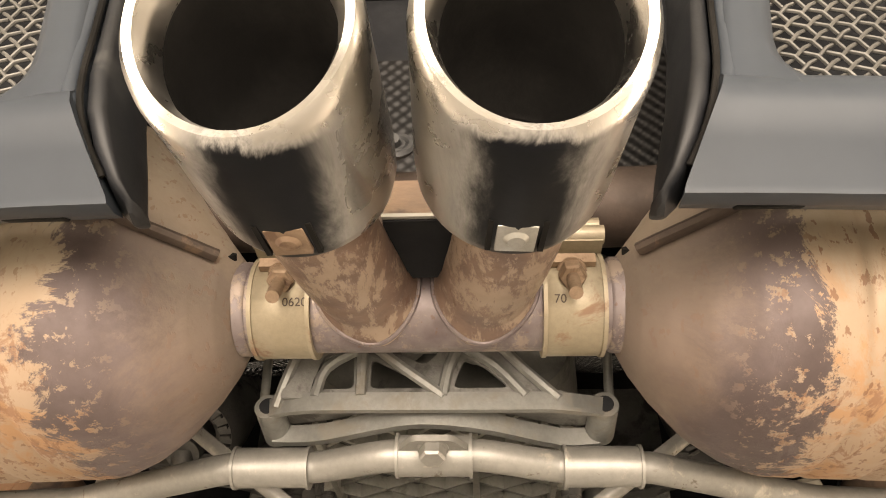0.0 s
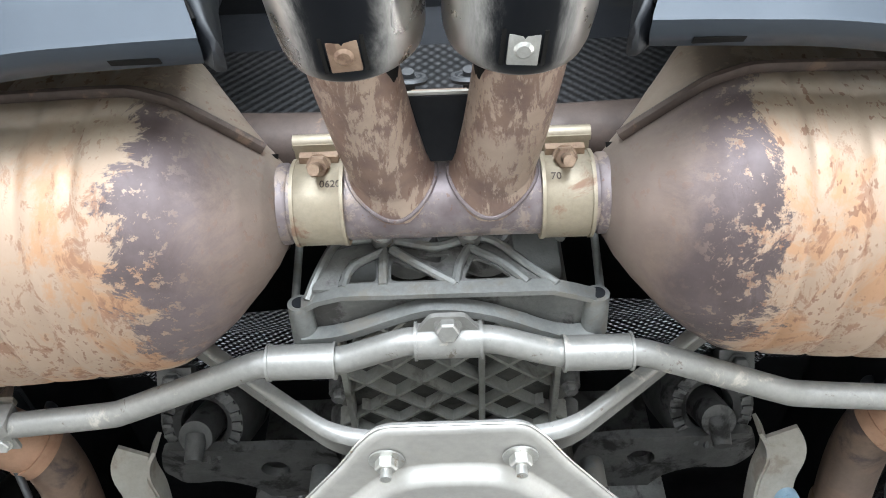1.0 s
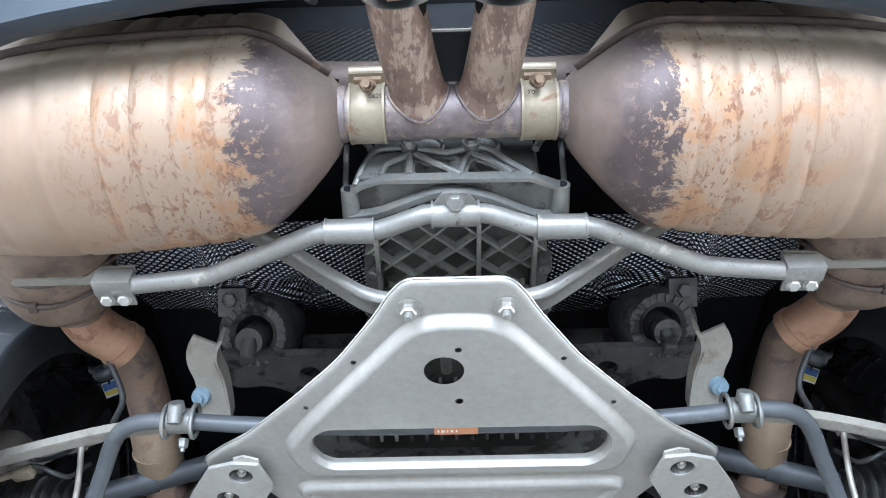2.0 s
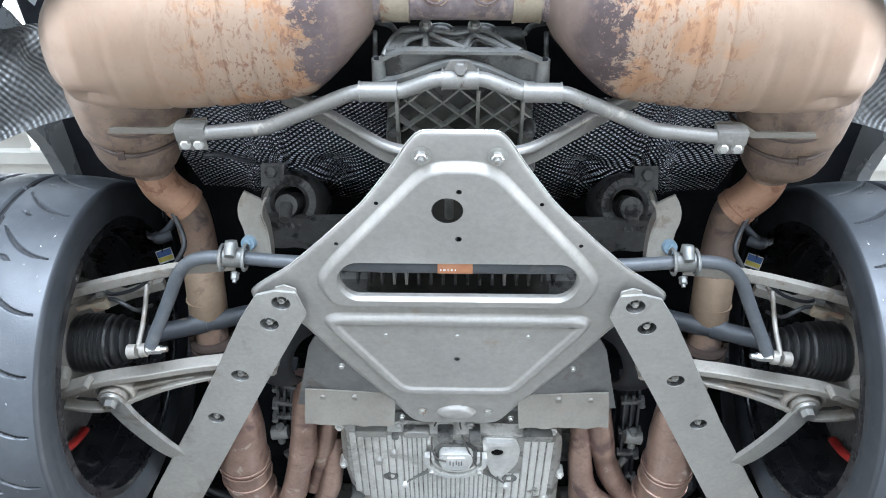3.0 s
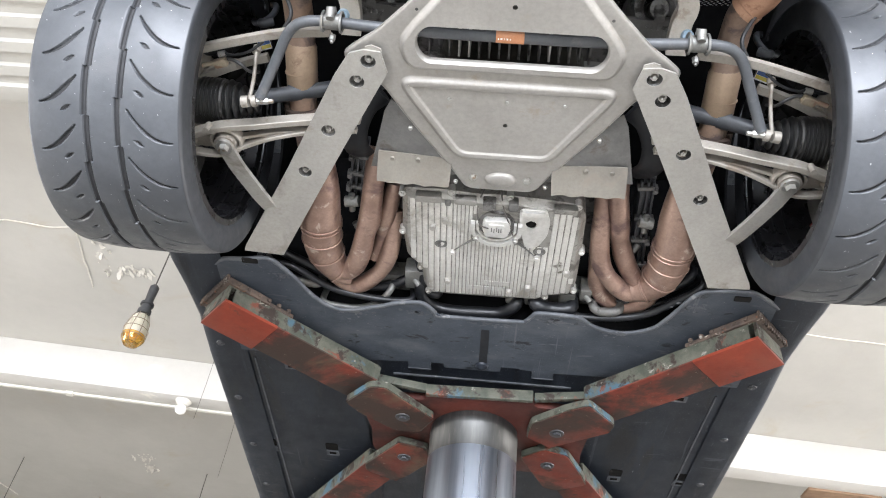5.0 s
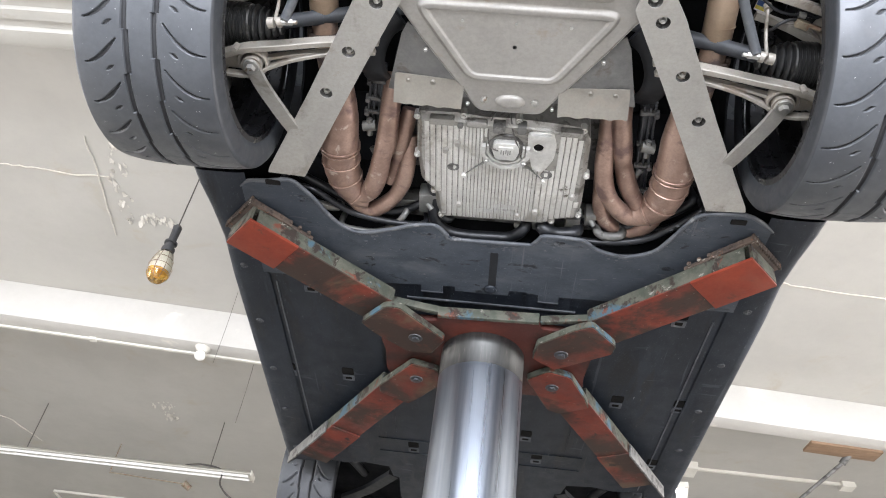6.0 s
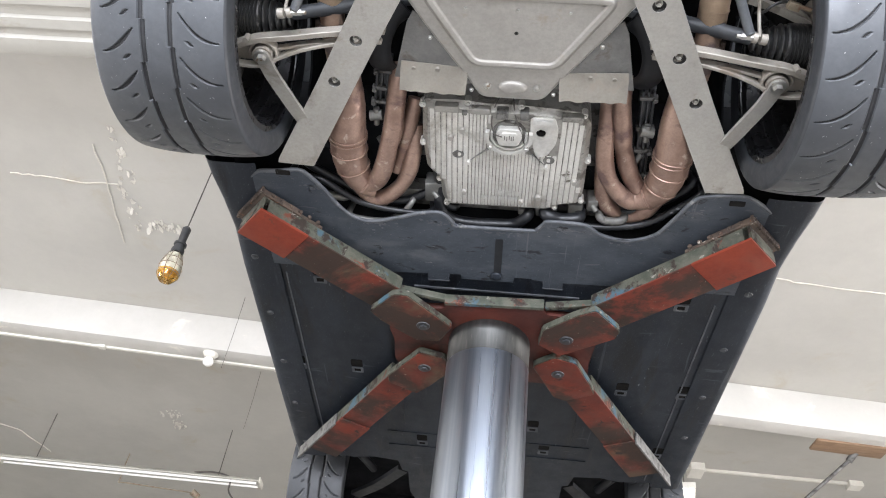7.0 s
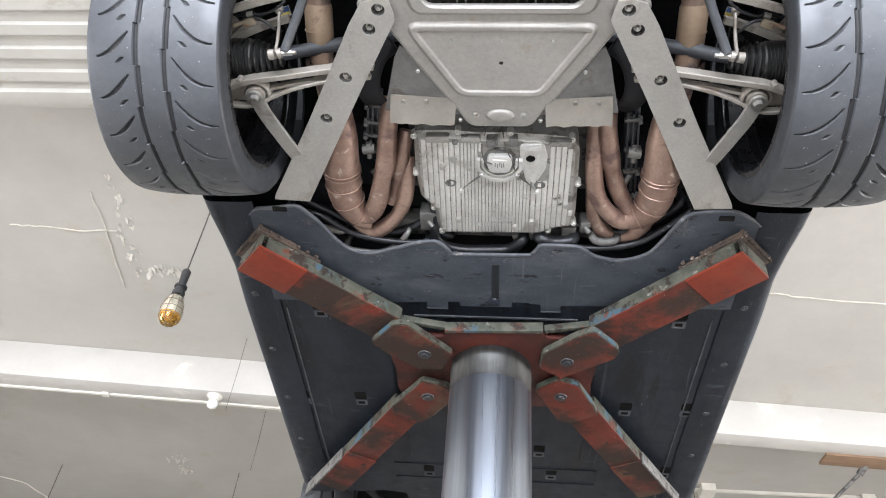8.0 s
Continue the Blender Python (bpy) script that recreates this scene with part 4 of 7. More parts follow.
for x, y, r, h, wsh, stud in ((-.0505, .788, .0078, .008, 1.75, .009), (.0505, .788, .0078, .008, 1.75, .009), (-.06, 1.348, .007, .004, 1.3, 0), (.057, 1.348, .007, .004, 1.3, 0),
                              (.098, 1.362, .004, .005, 1.3, 0), (-.098, 1.362, .004, .005, 1.3, 0), (.195, 1.222, .004, .005, 1.3, 0), (-.195, 1.222, .004, .005, 1.3, 0)):
    bm = bmesh.new()
    bolt(bm, (x, y, Z0 - .001), (0, 0, -1), r, h, wsh, stud)
    part("plate_bolt", bm, M_ZINC, plate)

bm = bmesh.new()
loft(bm, [[(.036 * k * math.cos(a), 1.350 + .020 * k * math.sin(a), Z0 - h) for a in np.linspace(0, 2 * math.pi, 29)[:-1]] for k, h in ((1.0, -.001), (.94, .003), (.84, .0065), (.7, .0082), (.4, .0088))])
part("pressed_lobe", bm, M_SHEET, plate)
bm = bmesh.new()
edge_line = [(x, y, Z0 + .0042) for x, y in inset(outline, -.0006)]
tube(bm, edge_line + edge_line[:1], .0011, 6, 1)
part("cut_edge", bm, M_ZINC, plate, "bright raw sheet edge")
for x in (-.115, 0, .115):
    bm = bmesh.new()
    rod(bm, (x, 1.139, Z0 - .0055), (x, 1.139, Z0 - .0085), .0040, .0030, 12)
    part("plate_rivet", bm, M_ZINC, plate)
bm = bmesh.new()
rod(bm, (-.014, .835, 1.990), (-.014, .915, 1.990), .0065, seg=12)
part("hose_stub", bm, M_CAST, car)

# perforated straps
for s in (-1, 1):
    poly = sides([(.247, 1.033), (.279, 1.0295), (.309, 1.039), (.342, 1.093), (.470, 1.352), (.607, 1.612), (.612, 1.628), (.515, 1.634), (.330, 1.262), (.2355, 1.079)], s)
    centres = [(.272, 1.055), (.297, 1.103), (.366, 1.232), (.429, 1.352)]
    bm = bmesh.new()
    prism(bm, rounded(poly, .003, 3), 1.947, 1.952, [circle(s * x, y, .0150, 22) for x, y in centres])
    prism(bm, sides([(.246, 1.035), (.247, 1.028), (.264, 1.021), (.277, 1.025), (.279, 1.033)], s), 1.9515, 1.9545)
    strap = part("brace_strap", bm, M_STRAP, car, "flat perforated aluminium brace strap")
    for x, y in centres:
        bm = bmesh.new()
        loft(bm, [[(s * x + r * math.cos(k), y + r * math.sin(k), z) for k in np.linspace(0, 2 * math.pi, 23)[:-1]] for r, z in ((.0152, 1.9485), (.0130, 1.956), (.0115, 1.961), (.001, 1.962))], cap=False)
        part("hole_cup", bm, M_GRIME, strap)
        bm = bmesh.new()
        bolt(bm, (s * x, y, 1.9605), (0, 0, -1), .0058, .008, 1.45, .004)
        part("strap_bolt", bm, M_ZINC, strap)

# ---- wheels ----
def tyre_mesh(name, radius, half_w, na=1600, nu=137):
    """Tread with two stepped grooves round it, curved slits and short nicks on both flanks; ribbed shoulders and smooth side walls."""
    cols = []
    for u in np.linspace(-1, 1, nu):
        cols.append((u * half_w * 0.955, radius - 0.009 * abs(u) ** 3.2, u, True))
    sh = [(.972, .0115), (.982, .0150), (.990, .0190), (.9885, .0205), (.997, .0235), (.9955, .0250), (1.003, .0285), (1.0015, .0300), (1.007, .0345), (1.005, .0360), (1.008, .0410),
          (1.006, .0470), (1.000, .0530), (.990, .0595), (.976, .0650), (.958, .0700), (.940, .0750)]
    prof = [(-x * half_w, radius - d, 0, False) for x, d in sh[::-1]] + cols + [(x * half_w, radius - d, 0, False) for x, d in sh]
    th = np.linspace(0, 2 * np.pi, na, endpoint=False)
    verts, depth = np.zeros((na, len(prof), 3)), np.zeros((na, len(prof)))
    for j, (x, r, u, tread) in enumerate(prof):
        d = np.zeros(na)
        if tread:
            turn = th * 22 / (2 * np.pi)
            for g, start in ((-0.215, 0.30), (0.225, 0.0)):
                d += 0.0065 * np.clip(1.7 - abs(u - g - 0.016 * np.sign((turn * 0.5 + start) % 1.0 - 0.5)) / 0.029, 0, 1)
            # long slits: steep beside the groove, running out flat at the shoulder
            for lo, hi, sweep, power, shift, thick in ((0.34, 0.93, 0.66, 2.2, 0.30, 0.105), (-0.84, -0.35, 0.58, 1.7, 0.30, 0.15)):
                if lo < u < hi:
                    k = (u - lo) / (hi - lo)
                    along = sweep * (1 - (1 - k) ** power) if lo > 0 else -sweep * k ** power
                    ph = (turn + shift - along) % 1.0
                    wide = thick * (0.35 + 0.65 * math.sin(math.pi * (k ** 0.6 if lo > 0 else k ** 1.6)))
                    d += 0.0045 * np.clip((wide * 0.5 - np.abs(ph - 0.5)) / 0.012, 0, 1)
            # short nicks between them
            for lo, hi, lean, shift, thick in ((0.44, 0.56, 0.11, 0.66, 0.085), (-0.54, -0.40, -0.13, 0.156, 0.085)):
                if lo < u < hi:
                    k = (u - lo) / (hi - lo)
                    ph = (turn + shift - lean * k) % 1.0
                    d += 0.0035 * np.clip((thick * 0.5 * math.sin(math.pi * k) + .01 - np.abs(ph - 0.5)) / 0.012, 0, 1)
        depth[:, j] = d
        rr = r - np.minimum(d, 0.0065)
        verts[:, j] = np.stack([np.full(na, x), rr * np.cos(th), rr * np.sin(th)], -1)
    m = len(prof)
    i, j = np.meshgrid(np.arange(na), np.arange(m - 1), indexing="ij")
    i2 = (i + 1) % na
    faces = np.stack([i * m + j, i * m + j + 1, i2 * m + j + 1, i2 * m + j], -1).reshape(-1, 4)
    # Cut faces get darker, undusted rubber that also holds the grooves' shade.
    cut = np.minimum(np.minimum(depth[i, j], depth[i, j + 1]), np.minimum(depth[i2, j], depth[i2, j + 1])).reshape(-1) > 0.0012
    me = bpy.data.meshes.new(name)
    me.from_pydata(verts.reshape(-1, 3).tolist(), [], faces.tolist())
    me.polygons.foreach_set("use_smooth", [True] * len(me.polygons))
    me.set_sharp_from_angle(angle=radians(50))
    me.materials.append(M_TYRE)
    me.materials.append(M_GROOVE_SHADE)
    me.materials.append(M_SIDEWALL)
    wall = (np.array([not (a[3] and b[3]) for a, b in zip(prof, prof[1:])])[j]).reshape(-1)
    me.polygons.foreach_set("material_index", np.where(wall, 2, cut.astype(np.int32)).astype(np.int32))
    return me


def lathe_x(bm, prof, seg=72):
    """Turns (x, r) round the x axis."""
    loft(bm, [[(x, r * math.cos(a), r * math.sin(a)) for a in (2 * math.pi * k / seg for k in range(seg))] for x, r in prof], cap=False)


def wheel(m, tyre_me, radius, half_w):
    hub = new("wheel")
    hub.parent = car
    hub.matrix_parent_inverse = Matrix.Translation(-car.location)
    hub.matrix_basis = m
    tyre = new("tyre", tyre_me)
    tyre.parent = hub
    bm = bmesh.new()
    rr = radius - .070
    lathe_x(bm, [(half_w * .97, rr - .012), (half_w * .96, rr + .004), (half_w * .90, rr + .002), (half_w * .86, rr - .016), (half_w * .5, rr - .022), (half_w * .3, rr - .030), (-half_w * .1, rr - .034),
                 (-half_w * .7, rr - .020), (-half_w * .9, rr - .004), (-half_w * .96, rr)])
    for x in (half_w * .62, half_w * .45):
        lathe_x(bm, [(x + .003, rr - .019), (x + .002, rr - .026), (x - .002, rr - .026), (x - .003, rr - .019)])
    for k in range(10):
        a = 2 * math.pi * k / 10
        tube(bm, [(-half_w * .62, .05 * math.cos(a), .05 * math.sin(a)), (-half_w * .78, .15 * math.cos(a), .15 * math.sin(a)), (-half_w * .86, (rr - .02) * math.cos(a + .05), (rr - .02) * math.sin(a + .05))], .016, 8, 3)
    lathe_x(bm, [(-half_w * .8, .001), (-half_w * .8, .06), (-half_w * .5, .065), (-half_w * .5, .001)], 32)
    rim = new("rim", finish(bm, "rim", M_RIM))
    rim.parent = hub
    bm = bmesh.new()
    lathe_x(bm, [(-.01, .09), (-.01, rr - .045), (.015, rr - .045), (.015, .09)], 64)
    disc = new("brake_disc", finish(bm, "brake_disc", M_GRIME))
    disc.parent = hub
    bm = bmesh.new()
    tube(bm, [(.030, .176 * math.cos(a), .176 * math.sin(a)) for a in np.linspace(-.75, -.25, 7)], .009, 12, 2, .8)
    cal = new("brake_caliper", finish(bm, "brake_caliper", M_RED))
    cal.parent = hub
    cal["label"] = "red brake caliper"
    return hub


REAR_W = 0.147
tyre_rear = tyre_mesh("tyre", TYRE_R, REAR_W)
tyre_front = tyre_mesh("tyre_narrow", .315, .125, 800, 71)
for s in (-1, 1):
    # the wheels' local +x points to the car's middle
    flip = Matrix.Diagonal((-s, 1, 1, 1))
    wheel(Matrix.Translation((s * .7245, AXLE_Y, AXLE_Z)) @ Matrix.Rotation(radians(-1.5 * s), 4, "Y") @ flip, tyre_rear, TYRE_R, REAR_W)
    wheel(Matrix.Translation((s * .748, 3.815, 2.03)) @ flip, tyre_front, .315, .125)

# ---- the car: bumper and body ----
for s in (-1, 1):
    path = catmull([(.112, .478, 0), (.17, .480, 0), (.24, .486, 0), (.40, .515, 0), (.54, .575, 0), (.60, .628, 0), (.64, .680, 0)], 5)
    prof = [(-.001, 2.060), (-.001, 2.032), (0, 2.022), (.012, 2.0145), (.020, 2.0135), (.0215, 2.0165), (.034, 2.030), (.041, 2.041), (.0435, 2.049), (.042, 2.057), (.037, 2.0635), (.029, 2.068), (.018, 2.070), (.004, 2.070), (-.006, 2.070)]
    rings = []
    for i, p in enumerate(path):
        d = (path[min(i + 1, len(path) - 1)] - path[max(i - 1, 0)]).normalized()
        n = Vector((d.y, -d.x, 0))
        start = max(0.0, 1 - i / 4)
        rings.append([Vector((s * (p.x + n.x * o + start * (.004 + .018 * min(1, max(0, (z - 2.015) / .04)))), p.y + n.y * o, z)) for o, z in prof])
    bm = bmesh.new()
    rows = [[bm.verts.new(p) for p in ring] for ring in rings]
    for a, b in zip(rows, rows[1:]):
        for k in range(len(prof) - 1):
            bm.faces.new((a[k], a[k + 1], b[k + 1], b[k]))
    bm.faces.new(rows[0])
    bmesh.ops.solidify(bm, geom=bm.faces[:], thickness=0.0015)
    bumper = part("rear_bumper", bm, M_BUMPER, car, "dark grey plastic bumper valance", 60)
    # upper skin above the grille, out to the corner
    bm = bmesh.new()
    up = [(-.02, 2.20), (.020, 2.215), (.035, 2.24), (.045, 2.30), (.03, 2.48), (-.08, 2.60)]
    rows = []
    for i, p in enumerate(path):
        d = (path[min(i + 1, len(path) - 1)] - path[max(i - 1, 0)]).normalized()
        n = Vector((d.y, -d.x, 0))
        rows.append([bm.verts.new(Vector((s * (p.x + n.x * o), p.y + n.y * o, z))) for o, z in up])
    for a, b in zip(rows, rows[1:]):
        for k in range(len(up) - 1):
            bm.faces.new((a[k], a[k + 1], b[k + 1], b[k]))
    part("bumper_skin", bm, M_PAINT, bumper)
    # side panel beside the tips, and the joint between it and the valance
    bm = bmesh.new()
    seam = [(.1125, .462, 2.0155), (.118, .4545, 2.024), (.1245, .4475, 2.036), (.130, .4415, 2.052), (.1350, .4415, 2.075), (.1410, .4440, 2.12), (.156, .449, 2.22)]
    edge = [(.1065, .479, 2.0215), (.1085, .479, 2.030), (.111, .478, 2.042), (.115, .477, 2.058), (.121, .475, 2.08), (.129, .474, 2.12), (.142, .475, 2.22)]
    rows = []
    for (x0, y0, z0), (x1, y1, z1), k in zip([seam[0], *seam], [edge[0], *edge], (.45, 1, 1, 1, 1, 1, 1, 1)):
        ring = rounded([(x1, .482), (x1, y1 - .010), (x1 + (x0 - x1) * .45, y0 - .001), (x0, y0), (x0 + .002, .482)], .007, 3)
        cx, cy = sum(p[0] for p in ring) / len(ring), sum(p[1] for p in ring) / len(ring)
        zz = min(z0, z1) + (.0035 if k == 1 and z0 < 2.02 else 0)
        rows.append([(s * (cx + (x - cx) * k), cy + (y - cy) * k, zz) for x, y in ring])
    loft(bm, rows)
    part("side_panel", bm, M_BLACK, bumper)
    bm = bmesh.new()
    tube(bm, [(s * (x + .0015), y - .001, z) for x, y, z in seam[1:]], .0016, 8, 4)
    part("panel_joint", bm, M_SOOT_SHADE, bumper)
    bm = bmesh.new()
    tube(bm, [(s * (x + .0065), y - .0005, z) for x, y, z in seam[2:]], .0038, 10, 4)
    part("bumper_trim", bm, M_BUMPER, bumper)
    # woven grille
    bm = bmesh.new()
    pitch = .0108
    for k in range(-18, 40):
        for dirn in (-1, 1):
            a0, b0 = .147 + k * pitch, 2.068
            pts = []
            for q in range(0, 30):
                x, z = a0 + dirn * q * pitch * 0.5, b0 + q * pitch * 0.5
                if .162 + .17 * max(0, z - 2.075) <= x <= .40:
                    bow = 0.0012 * (1 if (q + (0 if dirn > 0 else 1)) % 2 else -1)
                    yy = .470 + bow + .9 * max(0, x - .24) ** 2
                    pts.append((s * x, yy, z))
            if len(pts) > 2:
                tube(bm, pts, .00105, 6, 1)
    grille = part("grille", bm, M_MESH, bumper, "woven silver wire grille")
    tagged(grille, kind="stuff")
    bm = bmesh.new()
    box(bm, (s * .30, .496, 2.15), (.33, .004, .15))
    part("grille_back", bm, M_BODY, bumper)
    bm = bmesh.new()
    tube(bm, sides([(.188, .466, 2.22), (.1655, .466, 2.088), (.1670, .466, 2.079), (.174, .466, 2.0735), (.22, .468, 2.072)], s), .0024, 8, 3)
    part("grille_frame", bm, M_MESH, bumper)
    # rounded frame between the grille and the joint
    bm = bmesh.new()
    rows = []
    for z, w in ((2.050, .052), (2.060, .045), (2.066, .0385), (2.071, .0345), (2.078, .0315), (2.086, .0302), (2.10, .0300), (2.22, .0300)):
        ln = .17 * max(0, z - 2.068)
        w = w - .004
        rows.append(sides([(x + ln, y, z) for x, y, z in [(.1375, .470, z), (.1365, .445, z), (.1385, .4385, z), (.1415, .4365, z), (.1375 + w * .60, .4368, z), (.1375 + w * .86, .442, z), (.1375 + w * .96, .452, z), (.1375 + w, .470, z)]], s))
    loft(bm, rows)
    part("grille_surround", bm, M_BUMPER, bumper, smooth=60)
    # drain slot in the lip: a dark strip for the shade inside
    bm = bmesh.new()
    box(bm, (s * .1545, .4732, 2.0181), (.028, .0062, .0014), Matrix.Rotation(radians(32), 4, "X"))
    soften(bm, .0006, 1)
    part("drain_slot", bm, M_SOOT_SHADE, bumper)
    bumper.location.x -= .005

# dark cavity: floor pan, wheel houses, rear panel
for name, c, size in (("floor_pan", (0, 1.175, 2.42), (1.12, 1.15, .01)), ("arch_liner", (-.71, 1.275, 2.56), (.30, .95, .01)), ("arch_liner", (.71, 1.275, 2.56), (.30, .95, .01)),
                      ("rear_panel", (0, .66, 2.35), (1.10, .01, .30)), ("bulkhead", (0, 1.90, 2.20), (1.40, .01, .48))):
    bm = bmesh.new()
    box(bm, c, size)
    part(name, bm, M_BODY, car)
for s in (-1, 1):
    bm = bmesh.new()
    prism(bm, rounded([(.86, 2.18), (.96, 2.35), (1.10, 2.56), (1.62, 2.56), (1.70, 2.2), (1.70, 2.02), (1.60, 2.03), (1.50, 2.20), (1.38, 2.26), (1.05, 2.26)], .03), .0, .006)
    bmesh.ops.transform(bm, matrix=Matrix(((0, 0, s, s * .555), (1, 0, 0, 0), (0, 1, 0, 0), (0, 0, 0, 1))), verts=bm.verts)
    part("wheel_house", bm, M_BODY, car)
    bm = bmesh.new()
    rows = []
    for a in np.linspace(radians(205), radians(-40), 26):
        y, z = AXLE_Y + .40 * math.cos(a), AXLE_Z + .06 + .42 * math.sin(a)
        rows.append([(s * .858, y, z), (s * .885, y, z), (s * .905, AXLE_Y + .47 * math.cos(a), AXLE_Z + .06 + .50 * math.sin(a)), (s * .895, AXLE_Y + .62 * math.cos(a), AXLE_Z + .10 + .58 * math.sin(a))])
    v = [[bm.verts.new(p) for p in r] for r in rows]
    for a, b in zip(v, v[1:]):
        for k in range(3):
            bm.faces.new((a[k], a[k + 1], b[k + 1], b[k]))
    bmesh.ops.delete(bm, geom=[w for w in bm.verts if w.co.z < 2.30], context="VERTS")
    part("rear_fender", bm, M_PAINT, car)
    # inner panel of the rear corner with its screw boss
    bm = bmesh.new()
    prism(bm, rounded(sides([(.600, .640), (.640, .600), (.760, .640), (.840, .740), (.850, .868), (.765, .872), (.702, .874), (.640, .676)], s), .008), 2.046, 2.052)
    soften(bm, .0015)
    corner = part("corner_panel", bm, M_CORNER, car, "blue-grey plastic corner panel")
    bm = bmesh.new()
    box(bm, (s * .706, .812, 2.045), (.030, .040, .004), Matrix.Rotation(radians(-18 * s), 4, "Z"))
    soften(bm, .003)
    rod(bm, (s * .706, .812, 2.044), (s * .706, .812, 2.040), .007, .006, 14)
    part("screw_boss", bm, M_TRAY, corner)
    # bright embossed shield in the corner
    bm = bmesh.new()
    n = 18
    grid = []
    for i in range(n):
        row = []
        for j in range(n):
            u, w = i / (n - 1), j / (n - 1)
            x = .552 + .195 * u - .012 * w + .01 * u * w
            y = .705 + (.112 + .068 * u) * w + .012 * math.sin(math.pi * w) * u
            edge = min(u, w, 1 - u, 1 - w)
            z = 2.150 - .045 * w + .030 * math.sin(2.4 * u + .5) - .010 * max(0, 1 - edge / .07)
            z += (.012 * math.sin(9 * u + 5 * w) + .006 * math.sin(19 * u - 13 * w)) * max(0, 1 - w * 1.5)
            row.append(bm.verts.new((s * x, y, z)))
        grid.append(row)
    sheet(bm, grid)
    part("corner_heat_shield", bm, M_FOIL, car, "crinkled silver embossed heat shield")
    # dark embossed shields over the gearbox sides
    bm = bmesh.new()
    n = 44
    grid = []
    for i in range(n):
        row = []
        for j in range(n):
            u, w = i / (n - 1), .30 + .70 * j / (n - 1)
            x = .085 + .385 * u
            y = .66 + (.465 - .05 * u) * w
            dim = math.hypot(x - .217, y - 1.0)
            z = 2.085 + .215 * w - .016 * math.sin(math.pi * u) + .030 * math.exp(-(dim / .03) ** 2)
            z += .004 * math.sin(21 * x + 1) * math.sin(17 * y) - .012 * abs(math.sin(math.pi * (w * 1.6 + .2)))
            # fold, and the outer panel leaning down
            z -= .016 * math.exp(-((x - .355 - .1 * (w - .8)) / .010) ** 2) + max(0, x - .37) * .28
            row.append(bm.verts.new((s * x, y, z)))
        grid.append(row)
    sheet(bm, grid)
    shield = part("gearbox_heat_shield", bm, M_HONEY, car, "dark embossed heat shield")
    bm = bmesh.new()
    rod(bm, (s * .217, 1.0, 2.290), (s * .217, .997, 2.262), .016, .013, 20)
    rod(bm, (s * .217, .997, 2.264), (s * .217, .995, 2.252), .007, .006, 10)
    part("shield_nut", bm, M_CAST_DARK, shield)

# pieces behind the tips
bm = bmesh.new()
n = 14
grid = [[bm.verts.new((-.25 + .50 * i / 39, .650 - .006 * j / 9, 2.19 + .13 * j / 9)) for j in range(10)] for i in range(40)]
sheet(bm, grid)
part("rear_heat_shield", bm, M_HONEY_BLACK, car, "black embossed heat shield")
bm = bmesh.new()
prism(bm, [(.527, 2.060), (.5275, 2.0625), (.558, 2.112), (.561, 2.112), (.580, 2.064), (.580, 2.060)], -.0185, .0185)
bmesh.ops.transform(bm, matrix=Matrix(((0, 0, 1, 0), (1, 0, 0, 0), (0, 1, 0, 0), (0, 0, 0, 1))), verts=bm.verts)
support = part("hanger_support", bm, M_DOWNPIPE, car, "beige folded sheet hanger support")
# Support's underside shade, drawn as a thin near-black sheet.
bm = bmesh.new()
box(bm, (0, .5535, 2.0588), (.037, .050, .0012))
part("support_base", bm, M_BODY, support)
bm = bmesh.new()
box(bm, (0, .5272, 2.0605), (.038, .0022, .0022))
part("bright_edge", bm, M_STRAP, support)
for x in (-.024, .022):
    bm = bmesh.new()
    for r, q in ((.0125, .0028), (.0075, .002)):
        tube(bm, [(x + r * math.cos(a), .582 + r * .35 * math.sin(a), 2.163 + r * math.sin(a)) for a in np.linspace(0, 2 * math.pi, 25)], q, 6, 1)
    rod(bm, (x, .575, 2.163), (x, .592, 2.164), .005, seg=10)
    part("rubber_mount", bm, M_RUBBER, car)
bm = bmesh.new()
tube(bm, [(-.20, .628, 2.150), (-.10, .632, 2.150), (0, .632, 2.150), (.10, .632, 2.150), (.20, .628, 2.150)], .027, 24, 3)
part("rear_cross_tube", bm, M_SEAM, car)
bm = bmesh.new()
rod(bm, (-.13, .630, 2.098), (.13, .630, 2.098), .006, seg=12)
part("support_rod", bm, M_RUSTY, car)

# ---- gearbox and its bracket ----
bm = bmesh.new()
rings = []
for y, w, z0, z1 in ((.72, .092, 2.062, 2.20), (.76, .102, 2.050, 2.22), (.84, .108, 2.047, 2.24), (.95, .105, 2.05, 2.26), (1.10, .14, 2.06, 2.28), (1.16, .16, 2.06, 2.28)):
    rings.append([(x, y, z) for x, z in rounded([(-w, z0 + .02), (-w * .8, z0), (w * .8, z0), (w, z0 + .02), (w, z1), (-w, z1)], .015, 3)])
loft(bm, rings)
gear = part("gearbox", bm, M_GEAR, car, "dirty cast gearbox, pocket shade in its colour, with pale crossed ribs")
for k in range(-4, 5):
    for dirn in (-1, 1):
        bm = bmesh.new()
        pts = []
        for y in np.linspace(.725, .90, 8):
            x = k * .047 + dirn * (y - .81) * 1.25
            if abs(x) < .098:
                pts.append((x, float(y), 2.047 + max(0, (.76 - y)) * .25))
        if len(pts) > 1:
            rings = [[(x - .0020, y, z - .010), (x + .0020, y, z - .010), (x + .0030, y, z + .01), (x - .0030, y, z + .01)] for x, y, z in pts]
            loft(bm, rings)
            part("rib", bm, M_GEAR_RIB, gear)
        else:
            bm.free()
